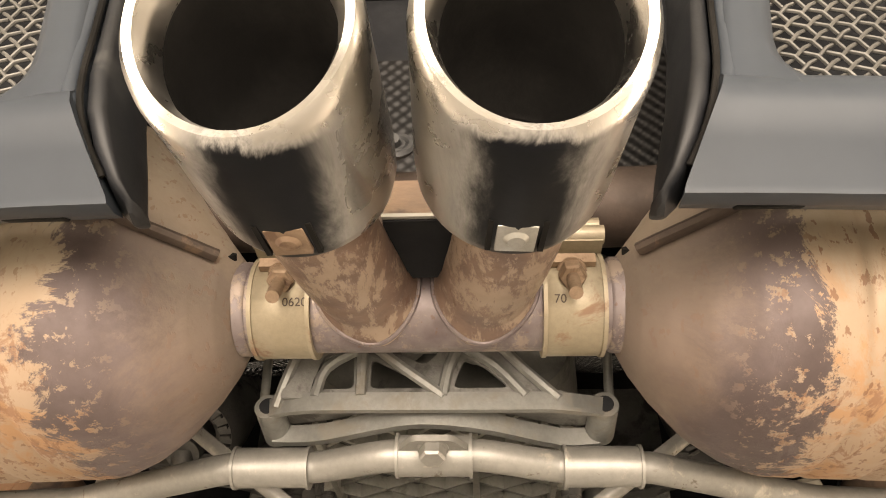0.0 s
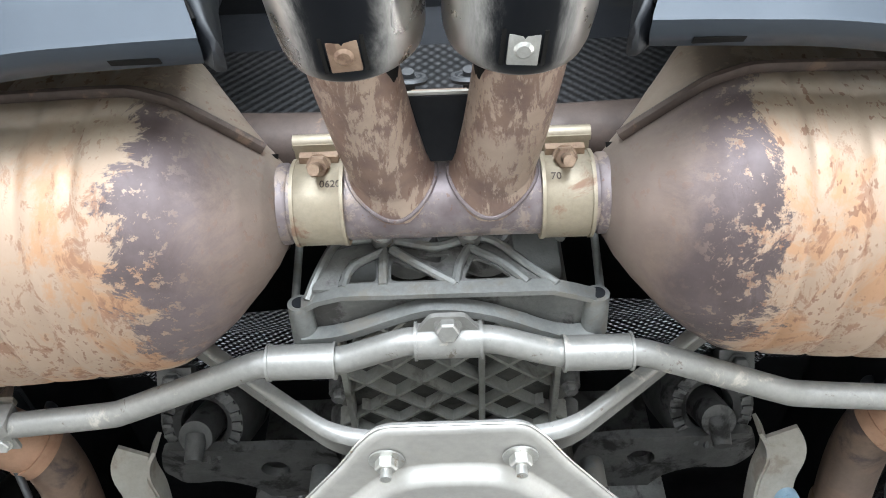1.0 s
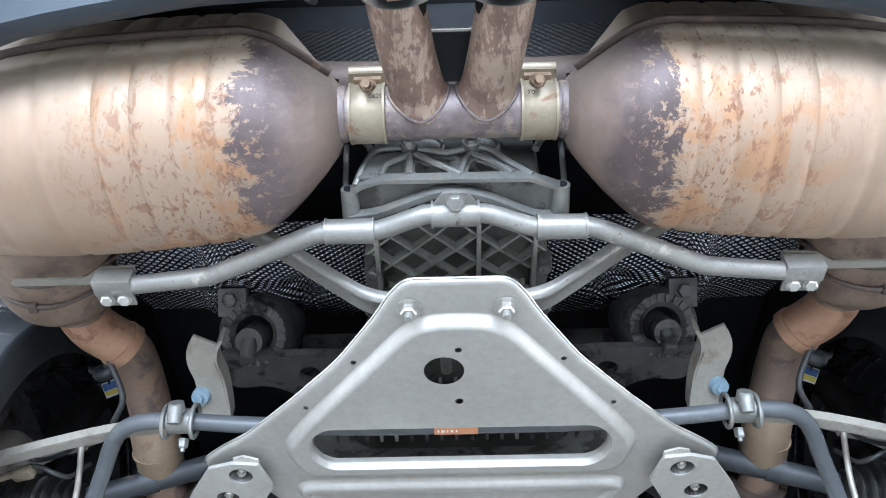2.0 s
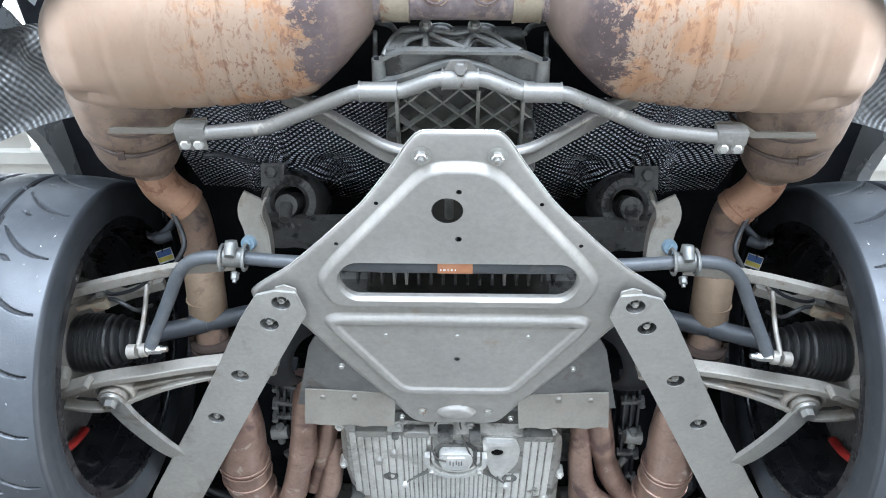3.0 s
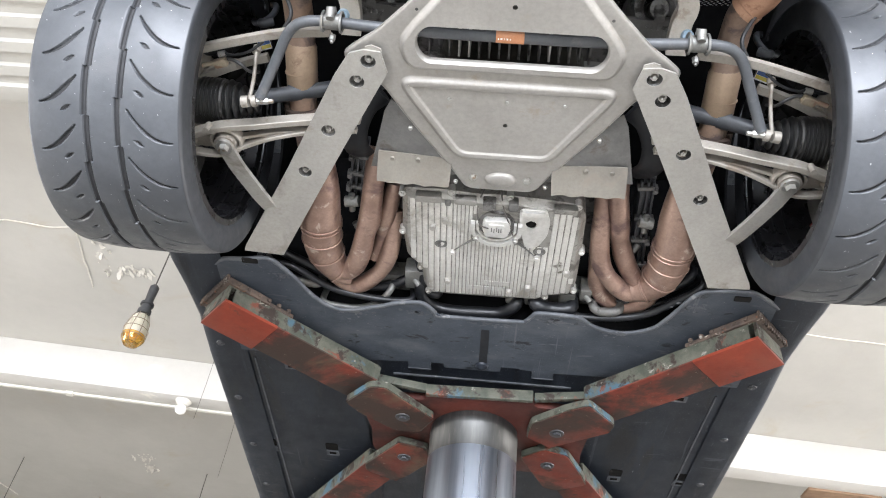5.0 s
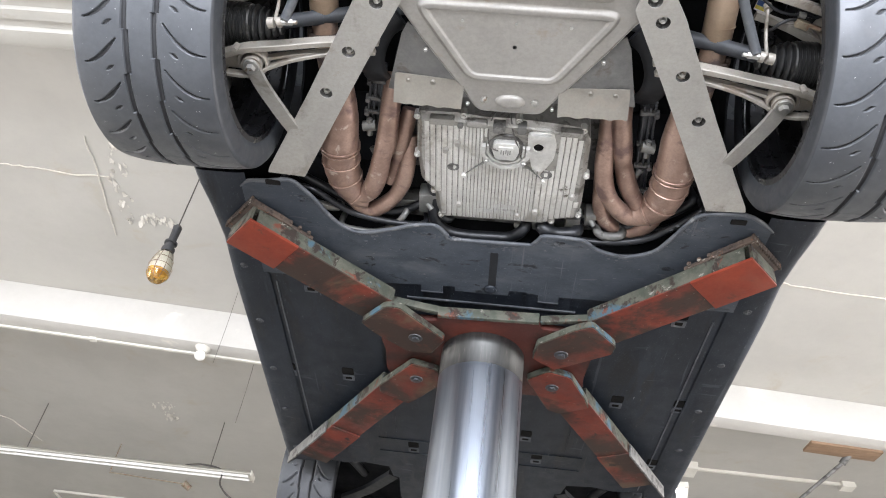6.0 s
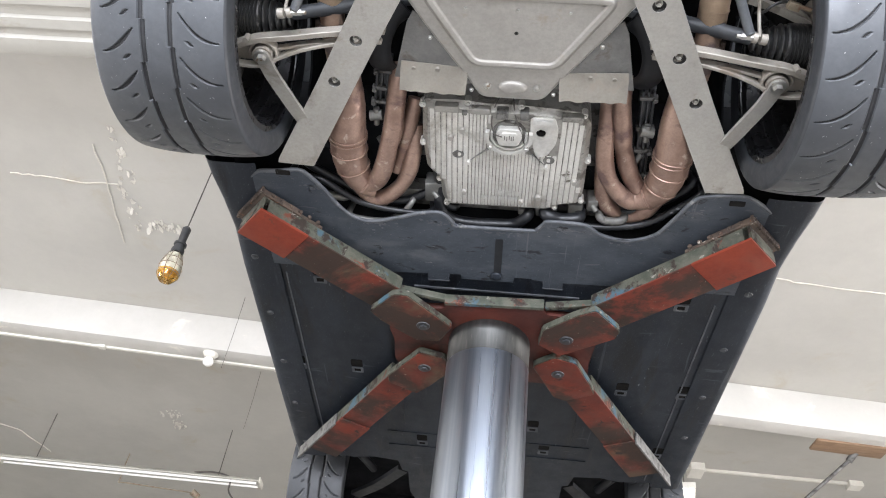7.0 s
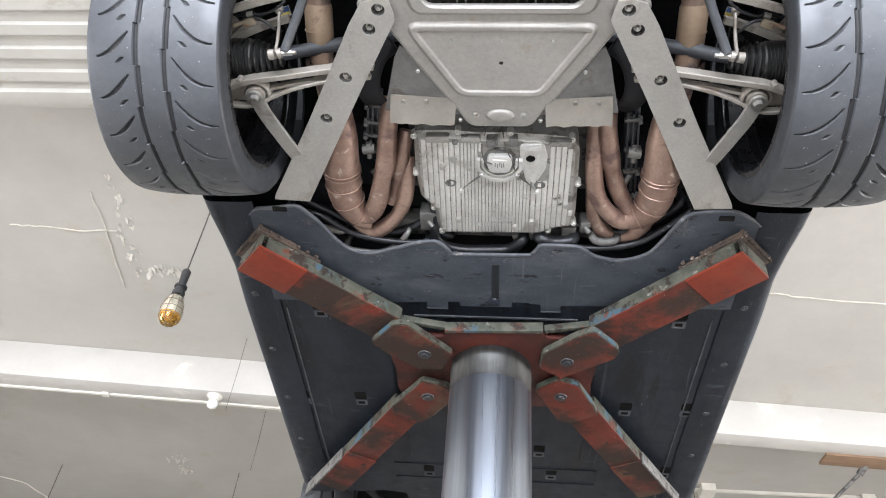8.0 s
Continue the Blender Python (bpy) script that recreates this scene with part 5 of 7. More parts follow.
for x in (-.086, .086, .025):
    bm = bmesh.new()
    box(bm, (x, .815, 2.045), (.005, .17, .024))
    soften(bm, .001)
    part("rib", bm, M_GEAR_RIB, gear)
for x, y in ((-.094, .80), (-.100, .86), (.098, .80), (.102, .86), (-.06, .925), (.06, .925)):
    bm = bmesh.new()
    rod(bm, (x, y, 2.06), (x, y, 2.035), .010, .008, 14)
    bolt(bm, (x, y, 2.036), (0, 0, -1), .005, .006, 1.2)
    part("housing_boss", bm, M_GRIME, gear)
bm = bmesh.new()
for z0, x in ((2.095, -.028), (2.095, .030)):
    rod(bm, (x, .70, z0), (x, .675, z0 - .004), .024, .020, 24)
    tube(bm, [(x + .018 * math.cos(a), .673, z0 - .004 + .018 * math.sin(a)) for a in np.linspace(0, 2 * math.pi, 25)], .003, 6, 1)
part("end_cover", bm, M_CAST_DARK, gear)


def bar(bm, pts, w, h, n=1):
    """A rectangular bar along a line: w across, h along z."""
    path = catmull(pts, n) if n > 1 else [Vector(p) for p in pts]
    rings = []
    for i, p in enumerate(path):
        d = (path[min(i + 1, len(path) - 1)] - path[max(i - 1, 0)])
        d.z = 0
        d = d.normalized() if d.length > 1e-6 else Vector((0, 1, 0))
        n2 = Vector((d.y, -d.x, 0)) * w / 2
        rings.append([p + n2 - Vector((0, 0, h / 2)), p - n2 - Vector((0, 0, h / 2)), p - n2 + Vector((0, 0, h / 2)), p + n2 + Vector((0, 0, h / 2))])
    loft(bm, rings)


bm = bmesh.new()
ridge = [(-.106, .684, 2.030), (-.092, .674, 2.028), (-.074, .667, 2.026), (.074, .668, 2.026), (.092, .676, 2.028), (.107, .684, 2.030)]
bar(bm, ridge, .0045, .012)
arc = [(-.108, .711, 2.024), (-.090, .709, 2.023), (-.070, .703, 2.022), (-.025, .684, 2.022), (0, .681, 2.022), (.034, .690, 2.022), (.080, .713, 2.022), (.107, .716, 2.024)]
bar(bm, arc, .0065, .012, 3)
for x in (-.107, .108):
    rod(bm, (x, .682, 2.031), (x, .718, 2.028), .0088, .0098, 20)
soften(bm, .0008, 1)
bracket = part("gearbox_bracket", bm, M_CAST, car, "cast aluminium gearbox bracket")
# recessed web between ridge and arc, its shade put into a darker casting
bm = bmesh.new()
prism(bm, [(x, y) for x, y, z in ridge] + [(x, y) for x, y, z in arc[::-1]], 2.0315, 2.035)
part("recessed_web", bm, M_CAST_DARK, bracket)
for x in (-.107, .108):
    # Bore drawn as a near-black plug for the shade inside.
    bm = bmesh.new()
    rod(bm, (x, .6812, 2.0313), (x, .690, 2.0305), .0056, seg=18)
    part("eye_bore", bm, M_BODY, bracket)
# open frame of the bracket towards the gearbox bolts
bm = bmesh.new()
for pts in ([(-.100, .676, 2.028), (-.093, .668, 2.046), (-.083, .666, 2.073), (-.069, .665, 2.077), (-.046, .664, 2.076), (-.024, .665, 2.071), (-.006, .665, 2.067), (.019, .664, 2.074), (.037, .664, 2.069), (.057, .666, 2.048), (.078, .668, 2.028)],
            [(-.074, .667, 2.030), (-.068, .666, 2.050), (-.046, .665, 2.064)], [(-.046, .665, 2.072), (-.045, .666, 2.030)],
            [(-.040, .665, 2.066), (-.020, .666, 2.050), (.007, .667, 2.030)], [(.019, .665, 2.070), (.010, .666, 2.050), (.006, .667, 2.030)], [(.019, .665, 2.064), (.040, .666, 2.050), (.058, .667, 2.030)]):
    tube(bm, pts, .0036, 8, 3, 1.0)
face = [(-.097, 2.030), (-.085, 2.068), (-.070, 2.074), (-.046, 2.076), (-.024, 2.070), (-.006, 2.065), (.019, 2.074), (.037, 2.068), (.058, 2.046), (.078, 2.030)]
gaps = [[(-.078, 2.036), (-.071, 2.060), (-.052, 2.066), (-.050, 2.036)], [(-.040, 2.036), (-.040, 2.058), (-.018, 2.046), (-.004, 2.036)], [(-.024, 2.062), (-.006, 2.052), (.004, 2.062), (-.006, 2.062)],
        [(.012, 2.036), (.020, 2.058), (.034, 2.050), (.048, 2.036)]]
# Web behind the open ribs, darkened to stand for the shade there.
web_bm = bmesh.new()
prism(web_bm, rounded(face, .004), .668, .6705, [rounded(g, .005) for g in gaps])
bmesh.ops.transform(web_bm, matrix=Matrix(((1, 0, 0, 0), (0, 0, 1, 0), (0, 1, 0, 0), (0, 0, 0, 1))), verts=web_bm.verts)
part("bracket_web", web_bm, M_CAST_DARK, bracket)
part("bracket_frame", bm, M_CAST, bracket)
for x in (-.046, .018):
    bm = bmesh.new()
    rod(bm, (x, .664, 2.076), (x, .654, 2.072), .0095, .0085, 16)
    bolt(bm, (x, .654, 2.072), (0, -.85, -.5), .0055, .007, 1.25)
    part("bracket_bolt", bm, M_ZINC, bracket)
for s in (-1, 1):
    bm = bmesh.new()
    rod(bm, (s * .112, .69, 2.035), (s * .121, .70, 2.14), .0032, seg=10)
    tube(bm, sides([(.085, .668, 2.075), (.095, .67, 2.10), (.12, .69, 2.15)], s), .004, 8, 3)
    part("stay_rod", bm, M_CAST, car)

# ---- suspension ----
bm = bmesh.new()
bar_line = [(.499, 1.158, 1.944), (.494, 1.148, 1.950), (.462, 1.085, 1.975), (.440, 1.040, 1.988), (.420, 1.016, 1.993), (.392, 1.004, 1.994), (.345, 1.001, 1.992), (.25, 1.002, 1.984), (.12, 1.004, 1.980), (0, 1.004, 1.980)]
tube(bm, sides(bar_line, -1) + bar_line[:-1][::-1], .0105, 18, 4)
sway = part("sway_bar", bm, M_SWAY, car, "blue-grey painted sway bar")
bm = bmesh.new()
tube(bm, [(-.031, 1.004, 1.980), (.022, 1.004, 1.980)], .0112, 24, 1)
label = part("paper_label", bm, M_LABEL, sway, "orange paper label wrapped round the bar")
bm = bmesh.new()
for k, wd in enumerate((.002, .004, .0015, .003, .002)):
    box(bm, (-.026 + k * .0055, 1.0015, 1.9690), (wd, .0035, .0006))
part("print_bar", bm, M_WHITE, label)
for s in (-1, 1):
    # rubber-bushed bracket of the sway bar
    bm = bmesh.new()
    for x in (.327, .362):
        tube(bm, [(s * x, 1.001 + .017 * math.cos(a), 1.992 + .022 * math.sin(a)) for a in np.linspace(0, 2 * math.pi, 29)], .0028, 8, 1)
    rod(bm, (s * .330, 1.001, 1.992), (s * .359, 1.001, 1.992), .0155, seg=22)
    rod(bm, (s * .345, .982, 1.992), (s * .345, .972, 1.998), .011, .009, 14)
    clamp = part("bush_clamp", bm, M_CAST, sway)
    bm = bmesh.new()
    bolt(bm, (s * .345, 1.026, 1.984), (0, .5, -1), .0058, .010, 1.2, .006)
    part("clamp_bolt", bm, M_CAST, clamp)
    bm = bmesh.new()
    rod(bm, (s * .345, .975, 1.992), (s * .345, .984, 1.975), .0095, .008, 14)
    part("clamp_bolt", bm, M_CAST, clamp)
    # drop link
    bm = bmesh.new()
    tube(bm, sides([(.522, 1.165, 1.945), (.524, 1.150, 2.00), (.527, 1.12, 2.055)], s), .0042, 10, 3)
    rod(bm, (s * .522, 1.166, 1.943), (s * .536, 1.168, 1.943), .0115, .0125, 18)
    rod(bm, (s * .527, 1.12, 2.05), (s * .527, 1.118, 2.065), .009, seg=14)
    rod(bm, (s * .506, 1.164, 1.944), (s * .516, 1.165, 1.943), .0115, seg=18)
    link = part("drop_link", bm, M_ARM, car)
    bm = bmesh.new()
    rod(bm, (s * .506, 1.164, 1.944), (s * .482, 1.163, 1.944), .0078, .0072, 6)
    rod(bm, (s * .482, 1.163, 1.944), (s * .472, 1.162, 1.944), .005, .0045, 12)
    part("link_bolt", bm, M_ZINC, link, "bright zinc link bolt")
    # upper transverse arm: a channel-section bar
    bm = bmesh.new()
    line = [(.355, 1.040, 2.014), (.45, 1.045, 2.006), (.56, 1.066, 1.994), (.655, 1.090, 1.985)]
    bar(bm, sides(line, s), .013, .004, 4)
    for dy in (-.007, .007):
        bar(bm, sides([(x, y + dy, z + .005) for x, y, z in line], s), .003, .013, 4)
    part("transverse_arm", bm, M_ARM, car, "forged light-alloy suspension arm")
    # lower control arm with its joint
    bm = bmesh.new()
    top = [(.300, 1.196), (.385, 1.204), (.45, 1.212), (.52, 1.222), (.575, 1.228), (.600, 1.232), (.640, 1.246), (.675, 1.262)]
    bot = [(.675, 1.292), (.635, 1.300), (.600, 1.300), (.565, 1.284), (.50, 1.256), (.43, 1.238), (.39, 1.232), (.310, 1.222)]
    rise = lambda x: max(0, min(.036, (.62 - x) * .18))
    bar(bm, sides([(x, y + .45 * rise(x), 1.934 + rise(x)) for x, y in top], s), .014, .026, 3)
    bar(bm, sides([(x, y + .45 * rise(x), 1.930 + rise(x)) for x, y in bot], s), .009, .020, 3)
    bar(bm, sides([(x, (y + 1.252) / 2 - .006 + .45 * rise(x), 1.938 + rise(x)) for x, y in bot[2:]], s), .008, .018, 3)
    prism(bm, sides([p for p in top + bot if p[0] > .52], s), 1.948, 1.953)
    loft(bm, [[(s * .587 + r * math.cos(a), 1.272 + r * math.sin(a), z) for a in np.linspace(0, 2 * math.pi, 33)[:-1]] for r, z in ((.036, 1.955), (.036, 1.937), (.033, 1.933), (.029, 1.933), (.027, 1.938), (.026, 1.955))], cap=False)
    rod(bm, (s * .587, 1.272, 1.955), (s * .587, 1.272, 1.924), .024, .0235, 26)
    soften(bm, .0015, 1, 50)
    lower_arm = part("lower_arm", bm, M_ARM, car, "forged light-alloy lower control arm")
    bm = bmesh.new()
    rod(bm, (s * .587, 1.272, 1.925), (s * .587, 1.272, 1.918), .0185, .0175, 22)
    rod(bm, (s * .587, 1.272, 1.918), (s * .587, 1.273, 1.906), .0115, .0105, 6)
    part("joint_bolt", bm, M_ZINC, lower_arm)
    for p0, p1, r0, r1 in (((.612, 1.222, 1.93), (.612, 1.218, 1.905), .007, .006), ((.665, 1.225, 1.945), (.655, 1.222, 1.918), .015, .011)):
        bm = bmesh.new()
        rod(bm, (s * p0[0], *p0[1:]), (s * p1[0], *p1[1:]), r0, r1, 14)
        part("arm_stud", bm, M_ARM, lower_arm)
    # trailing link
    bm = bmesh.new()
    bar(bm, sides([(.587, 1.272, 1.926), (.574, 1.325, 1.928), (.552, 1.385, 1.932), (.535, 1.440, 1.942), (.522, 1.50, 1.962), (.512, 1.60, 2.00)], s), .034, .010, 4)
    rod(bm, (s * .587, 1.272, 1.934), (s * .587, 1.272, 1.922), .019, seg=22)
    soften(bm, .0015, 1, 50)
    part("trailing_link", bm, M_STRAP, car)
    # drive shaft and boot
    bm = bmesh.new()
    rod(bm, (s * .54, 1.222, 2.028), (s * .25, 1.215, 2.115), .0165, seg=22)
    rod(bm, (s * .47, 1.220, 2.050), (s * .445, 1.2195, 2.057), .0185, seg=22)
    shaft = part("drive_shaft", bm, M_SHAFT, car, "blue-black painted drive shaft")
    bm = bmesh.new()
    prof = [(.528, .017), (.531, .021), (.536, .021), (.539, .0185)]
    for k in range(4):
        x0, r0 = .541 + k * .0135, .023 + k * .0058
        prof += [(x0, r0 - .006), (x0 + .004, r0 + .004), (x0 + .0075, r0 + .006), (x0 + .0105, r0 + .001)]
    prof += [(.597, .040), (.602, .046)]
    for k in range(6):
        x0 = .604 + k * .0078
        prof += [(x0, .0455 + k * .0006), (x0 + .002, .0490 + k * .0006), (x0 + .0050, .0490 + k * .0006), (x0 + .0068, .0455 + k * .0006)]
    prof += [(.656, .049), (.668, .047), (.676, .03)]
    loft(bm, [[(s * x, 1.226 + r * math.cos(a), 2.022 - (x - .54) * .10 + r * math.sin(a)) for a in np.linspace(0, 2 * math.pi, 37)[:-1]] for x, r in prof])
    boot = part("shaft_boot", bm, M_BOOT, shaft, "ribbed black rubber boot")
    for x, r in ((.5335, .0214), (.6005, .0455), (.661, .0492)):
        bm = bmesh.new()
        rod(bm, (s * (x - .002), 1.226, 2.022 - (x - .54) * .10), (s * (x + .002), 1.226, 2.022 - (x - .54) * .10), r + .0008, seg=36)
        part("boot_band", bm, M_GRIME, boot)
    # knuckle behind the boot
    bm = bmesh.new()
    tube(bm, sides([(.672, 1.10, 1.99), (.668, 1.13, 2.03), (.668, 1.17, 2.09), (.668, 1.23, 2.11), (.668, 1.29, 2.07), (.672, 1.31, 2.00), (.675, 1.28, 1.95)], s), .020, 12, 4)
    rod(bm, (s * .66, 1.23, 2.02), (s * .70, 1.23, 2.02), .075, seg=28)
    part("knuckle", bm, M_ARM, car)
    # brake lines and fittings over the arm
    bm = bmesh.new()
    tube(bm, sides([(.625, 1.125, 1.995), (.60, 1.118, 2.005), (.57, 1.112, 2.008), (.545, 1.118, 2.0), (.535, 1.14, 2.01), (.53, 1.17, 2.05)], s), .0035, 8, 4)
    part("brake_line", bm, M_RUBBER, car)
    bm = bmesh.new()
    box(bm, (s * .588, 1.118, 2.001), (.030, .018, .014), Matrix.Rotation(.3 * s, 4, "Z"))
    soften(bm, .004)
    rod(bm, (s * .600, 1.118, 2.0), (s * .625, 1.124, 1.996), .005, seg=10)
    part("line_fitting", bm, M_CLAMP, car)
    # hanger bracket with a blue cap
    bm = bmesh.new()
    bar(bm, sides([(.322, .952, 2.082), (.330, .965, 2.074), (.331, .980, 2.066), (.324, 1.00, 2.056), (.320, 1.03, 2.040), (.320, 1.052, 2.030)], s), .036, .004, 4)
    bar(bm, sides([(.303, .952, 2.092), (.311, .965, 2.084), (.312, .980, 2.076), (.305, 1.00, 2.066), (.301, 1.03, 2.050), (.301, 1.052, 2.040)], s), .004, .024, 4)
    soften(bm, .001, 1, 60)
    hanger = part("hanger_bracket", bm, M_ARM, car, "stamped pale metal hanger bracket")
    bm = bmesh.new()
    rod(bm, (s * .334, 1.018, 2.046), (s * .335, 1.014, 2.038), .0125, .011, 22)
    rod(bm, (s * .335, 1.014, 2.038), (s * .335, 1.011, 2.033), .006, seg=6)
    part("blue_cap", bm, M_BLUE, hanger, "pale blue plastic cap")
    # subframe mount: toothed ring round a stud
    bm = bmesh.new()
    c = Vector((s * .290, 1.040, 2.178))
    tilt = Matrix.Rotation(radians(-38), 3, "X")
    loft(bm, [[c + tilt @ Vector((r * math.cos(a), r * math.sin(a), z)) for a in np.linspace(0, 2 * math.pi, 41)[:-1]] for r, z in ((.026, .02), (.027, -.012), (.034, -.018), (.046, -.016), (.053, -.004), (.056, .03), (.056, .09))], cap=False)
    for k in range(22):
        a = 2 * math.pi * k / 22
        box(bm, c + tilt @ Vector((.040 * math.cos(a), .040 * math.sin(a), -.019)), (.011, .004, .006), tilt.to_4x4() @ Matrix.Rotation(a, 4, "Z"))
    mount = part("subframe_mount", bm, M_GRIME, car, "dirty toothed subframe mount")
    bm = bmesh.new()
    rod(bm, c + tilt @ Vector((0, .004, .03)), c + tilt @ Vector((0, .006, -.045)), .021, .019, 20)
    rod(bm, c + tilt @ Vector((0, .006, -.040)), c + tilt @ Vector((0, .030, -.058)), .012, .010, 14)
    part("mount_stud", bm, M_GRIME, mount)
    bm = bmesh.new()
    bolt(bm, c + tilt @ Vector((s * .030, -.050, -.02)), tilt @ Vector((0, 0, -1)), .010, .010, 1.3)
    box(bm, c + tilt @ Vector((s * .030, -.046, .0)), (.04, .04, .03), tilt.to_4x4())
    soften(bm, .004)
    part("mount_bolt", bm, M_GRIME, mount)
    # dark boomerang arm with a hole
    bm = bmesh.new()
    prism(bm, rounded(sides([(.335, 1.04), (.345, 1.085), (.325, 1.115), (.28, 1.110), (.245, 1.125), (.215, 1.175), (.16, 1.20), (.12, 1.16), (.14, 1.05), (.20, 1.045), (.28, 1.045)], s), .014, 4), 2.138, 2.150, [circle(s * .213, 1.088, .0165, 22)])
    soften(bm, .002, 1, 60)
    part("subframe_arm", bm, M_GRIME, car, "dirty pressed subframe arm")
    # shock absorber with a sticker, near-black to hold the wheel well's shade
    bm = bmesh.new()
    rod(bm, (s * .640, 1.23, 2.10), (s * .575, 1.27, 2.36), .024, seg=22)
    shock = part("shock_absorber", bm, M_SOOT_SHADE, car)
    bm = bmesh.new()
    q0 = Vector((s * .573, 1.228, 2.240))
    tag = Matrix.Rotation(radians(-42), 4, "X") @ Matrix.Rotation(radians(14 * s), 4, "Y") @ Matrix.Rotation(radians(20 * s), 4, "Z")
    box(bm, q0, (.030, .026, .002), tag)
    sticker = part("sticker", bm, M_WHITE, shock, "white, blue and yellow sticker")
    for y0, y1, m in ((-.011, .001, M_STICKER_BLUE), (.002, .010, M_YELLOW)):
        bm = bmesh.new()
        box(bm, q0 + tag.to_3x3() @ Vector((0, (y0 + y1) / 2, -.0015)), (.027, y1 - y0, .002), tag)
        part("print_patch", bm, m, sticker)
    # rubber ring of a hose clip beside the pipe
    bm = bmesh.new()
    tube(bm, [(s * (.560 + .026 * math.cos(a)), 1.150 + .012 * math.cos(a), 2.245 + .036 * math.sin(a)) for a in np.linspace(0, 2 * math.pi, 29)], .007, 10, 1)
    tube(bm, sides([(.560, 1.150, 2.209), (.55, 1.14, 2.19), (.53, 1.14, 2.20)], s), .010, 10, 3)
    part("hose_ring", bm, M_SHAFT, car, "black rubber ring clip")
    # control arm and lines behind the boot
    bm = bmesh.new()
    bar(bm, sides([(.52, 1.165, 2.10), (.57, 1.172, 2.085), (.62, 1.185, 2.07), (.668, 1.200, 2.05)], s), .018, .012, 4)
    bar(bm, sides([(.54, 1.155, 2.075), (.58, 1.172, 2.08), (.62, 1.175, 2.085), (.66, 1.20, 2.07)], s), .014, .014, 4)
    soften(bm, .003, 1, 60)
    part("upper_arm", bm, M_ARM, car, "cast light-alloy upper arm")
    bm = bmesh.new()
    tube(bm, sides([(.50, 1.08, 2.03), (.53, 1.098, 2.018), (.565, 1.105, 2.012), (.585, 1.102, 2.015), (.62, 1.112, 2.02), (.655, 1.11, 2.05)], s), .0032, 8, 4)
    part("sensor_lead", bm, M_HOSE, car)
    bm = bmesh.new()
    rod(bm, (s * .578, 1.102, 2.012), (s * .592, 1.104, 2.010), .0065, seg=12)
    part("lead_clip", bm, M_ZINC, car)
    # catalyst and header pipes
    if s < 0:
        cat = [(.414, 1.39, 2.035), (.416, 1.43, 2.020), (.420, 1.47, 2.012), (.425, 1.53, 2.006), (.428, 1.60, 2.004), (.428, 1.645, 2.004), (.420, 1.690, 2.004), (.402, 1.730, 2.003), (.380, 1.750, 2.003), (.362, 1.757, 2.003)]
        pipes = [([(.405, 1.725, 1.998), (.375, 1.731, 1.996), (.349, 1.70, 1.994), (.330, 1.645, 1.994), (.318, 1.590, 2.000), (.306, 1.545, 2.010), (.299, 1.49, 2.020), (.292, 1.43, 2.04), (.285, 1.38, 2.08)], .0265),
                 ([(.415, 1.745, 2.008), (.388, 1.788, 2.006), (.360, 1.799, 2.006), (.325, 1.778, 2.006), (.288, 1.735, 2.010), (.266, 1.68, 2.015), (.254, 1.615, 2.03), (.25, 1.56, 2.06)], .0225),
                 ([(.305, 1.70, 2.03), (.286, 1.64, 2.035), (.277, 1.59, 2.035), (.262, 1.53, 2.045), (.25, 1.48, 2.07)], .022)]
    else:
        cat = [(.414, 1.39, 2.035), (.416, 1.43, 2.020), (.420, 1.47, 2.012), (.424, 1.53, 2.006), (.424, 1.60, 2.004), (.421, 1.645, 2.004), (.410, 1.685, 2.004), (.390, 1.712, 2.003), (.368, 1.726, 2.002), (.352, 1.730, 2.002)]
        pipes = [([(.385, 1.712, 2.000), (.350, 1.733, 1.998), (.318, 1.715, 1.998), (.286, 1.678, 2.000), (.262, 1.63, 2.002), (.250, 1.565, 2.010), (.247, 1.50, 2.030), (.25, 1.45, 2.07)], .0235),
                 ([(.362, 1.705, 2.015), (.338, 1.672, 2.025), (.317, 1.625, 2.028), (.300, 1.57, 2.026), (.291, 1.53, 2.022), (.284, 1.49, 2.026), (.276, 1.44, 2.035), (.27, 1.38, 2.08)], .0245),
                 ([(.422, 1.705, 2.012), (.405, 1.765, 2.014), (.372, 1.806, 2.016), (.328, 1.812, 2.018), (.290, 1.782, 2.022), (.268, 1.735, 2.026), (.260, 1.68, 2.035), (.26, 1.63, 2.07)], .0215)]
    bm = bmesh.new()
    tube(bm, sides(cat, s), .04, 28, 4, radii=[.030, .040, .047, .049, .049, .0475, .0435, .036, .030, .026])
    catalyst = part("catalyst", bm, M_HEADER, car, "brown heat-tinted catalyst and manifold pipes")
    for i0, k in ((3, .45), (3, .62), (4, .3), (5, .7), (7, .3)):
        bm = bmesh.new()
        p0, p1 = Vector(cat[i0]), Vector(cat[i0 + 1])
        q = p0.lerp(p1, k)
        d = (p1 - p0).normalized()
        e1 = d.cross(Vector((0, 0, 1))).normalized()
        e2 = e1.cross(d)
        r = (.049, .049, .0475, .0435, .036, .030, .026)[i0 - 3] * (1 - k) + (.049, .0475, .0435, .036, .030, .026)[i0 - 3] * k + .0012
        ring = [q + r * (math.cos(a) * e1 + math.sin(a) * e2) for a in np.linspace(0, 2 * math.pi, 37)]
        tube(bm, [(s * p.x, p.y, p.z) for p in ring], .0022 if i0 < 7 else .0035, 7, 1)
        part("weld_band", bm, M_HEADER, catalyst)
    for pts, r in pipes:
        bm = bmesh.new()
        m = len(pts)
        tube(bm, sides(pts, s), r, 20, 5, radii=[r * (1 + .07 * math.sin(2.3 * k + 4 * s)) for k in range(m)])
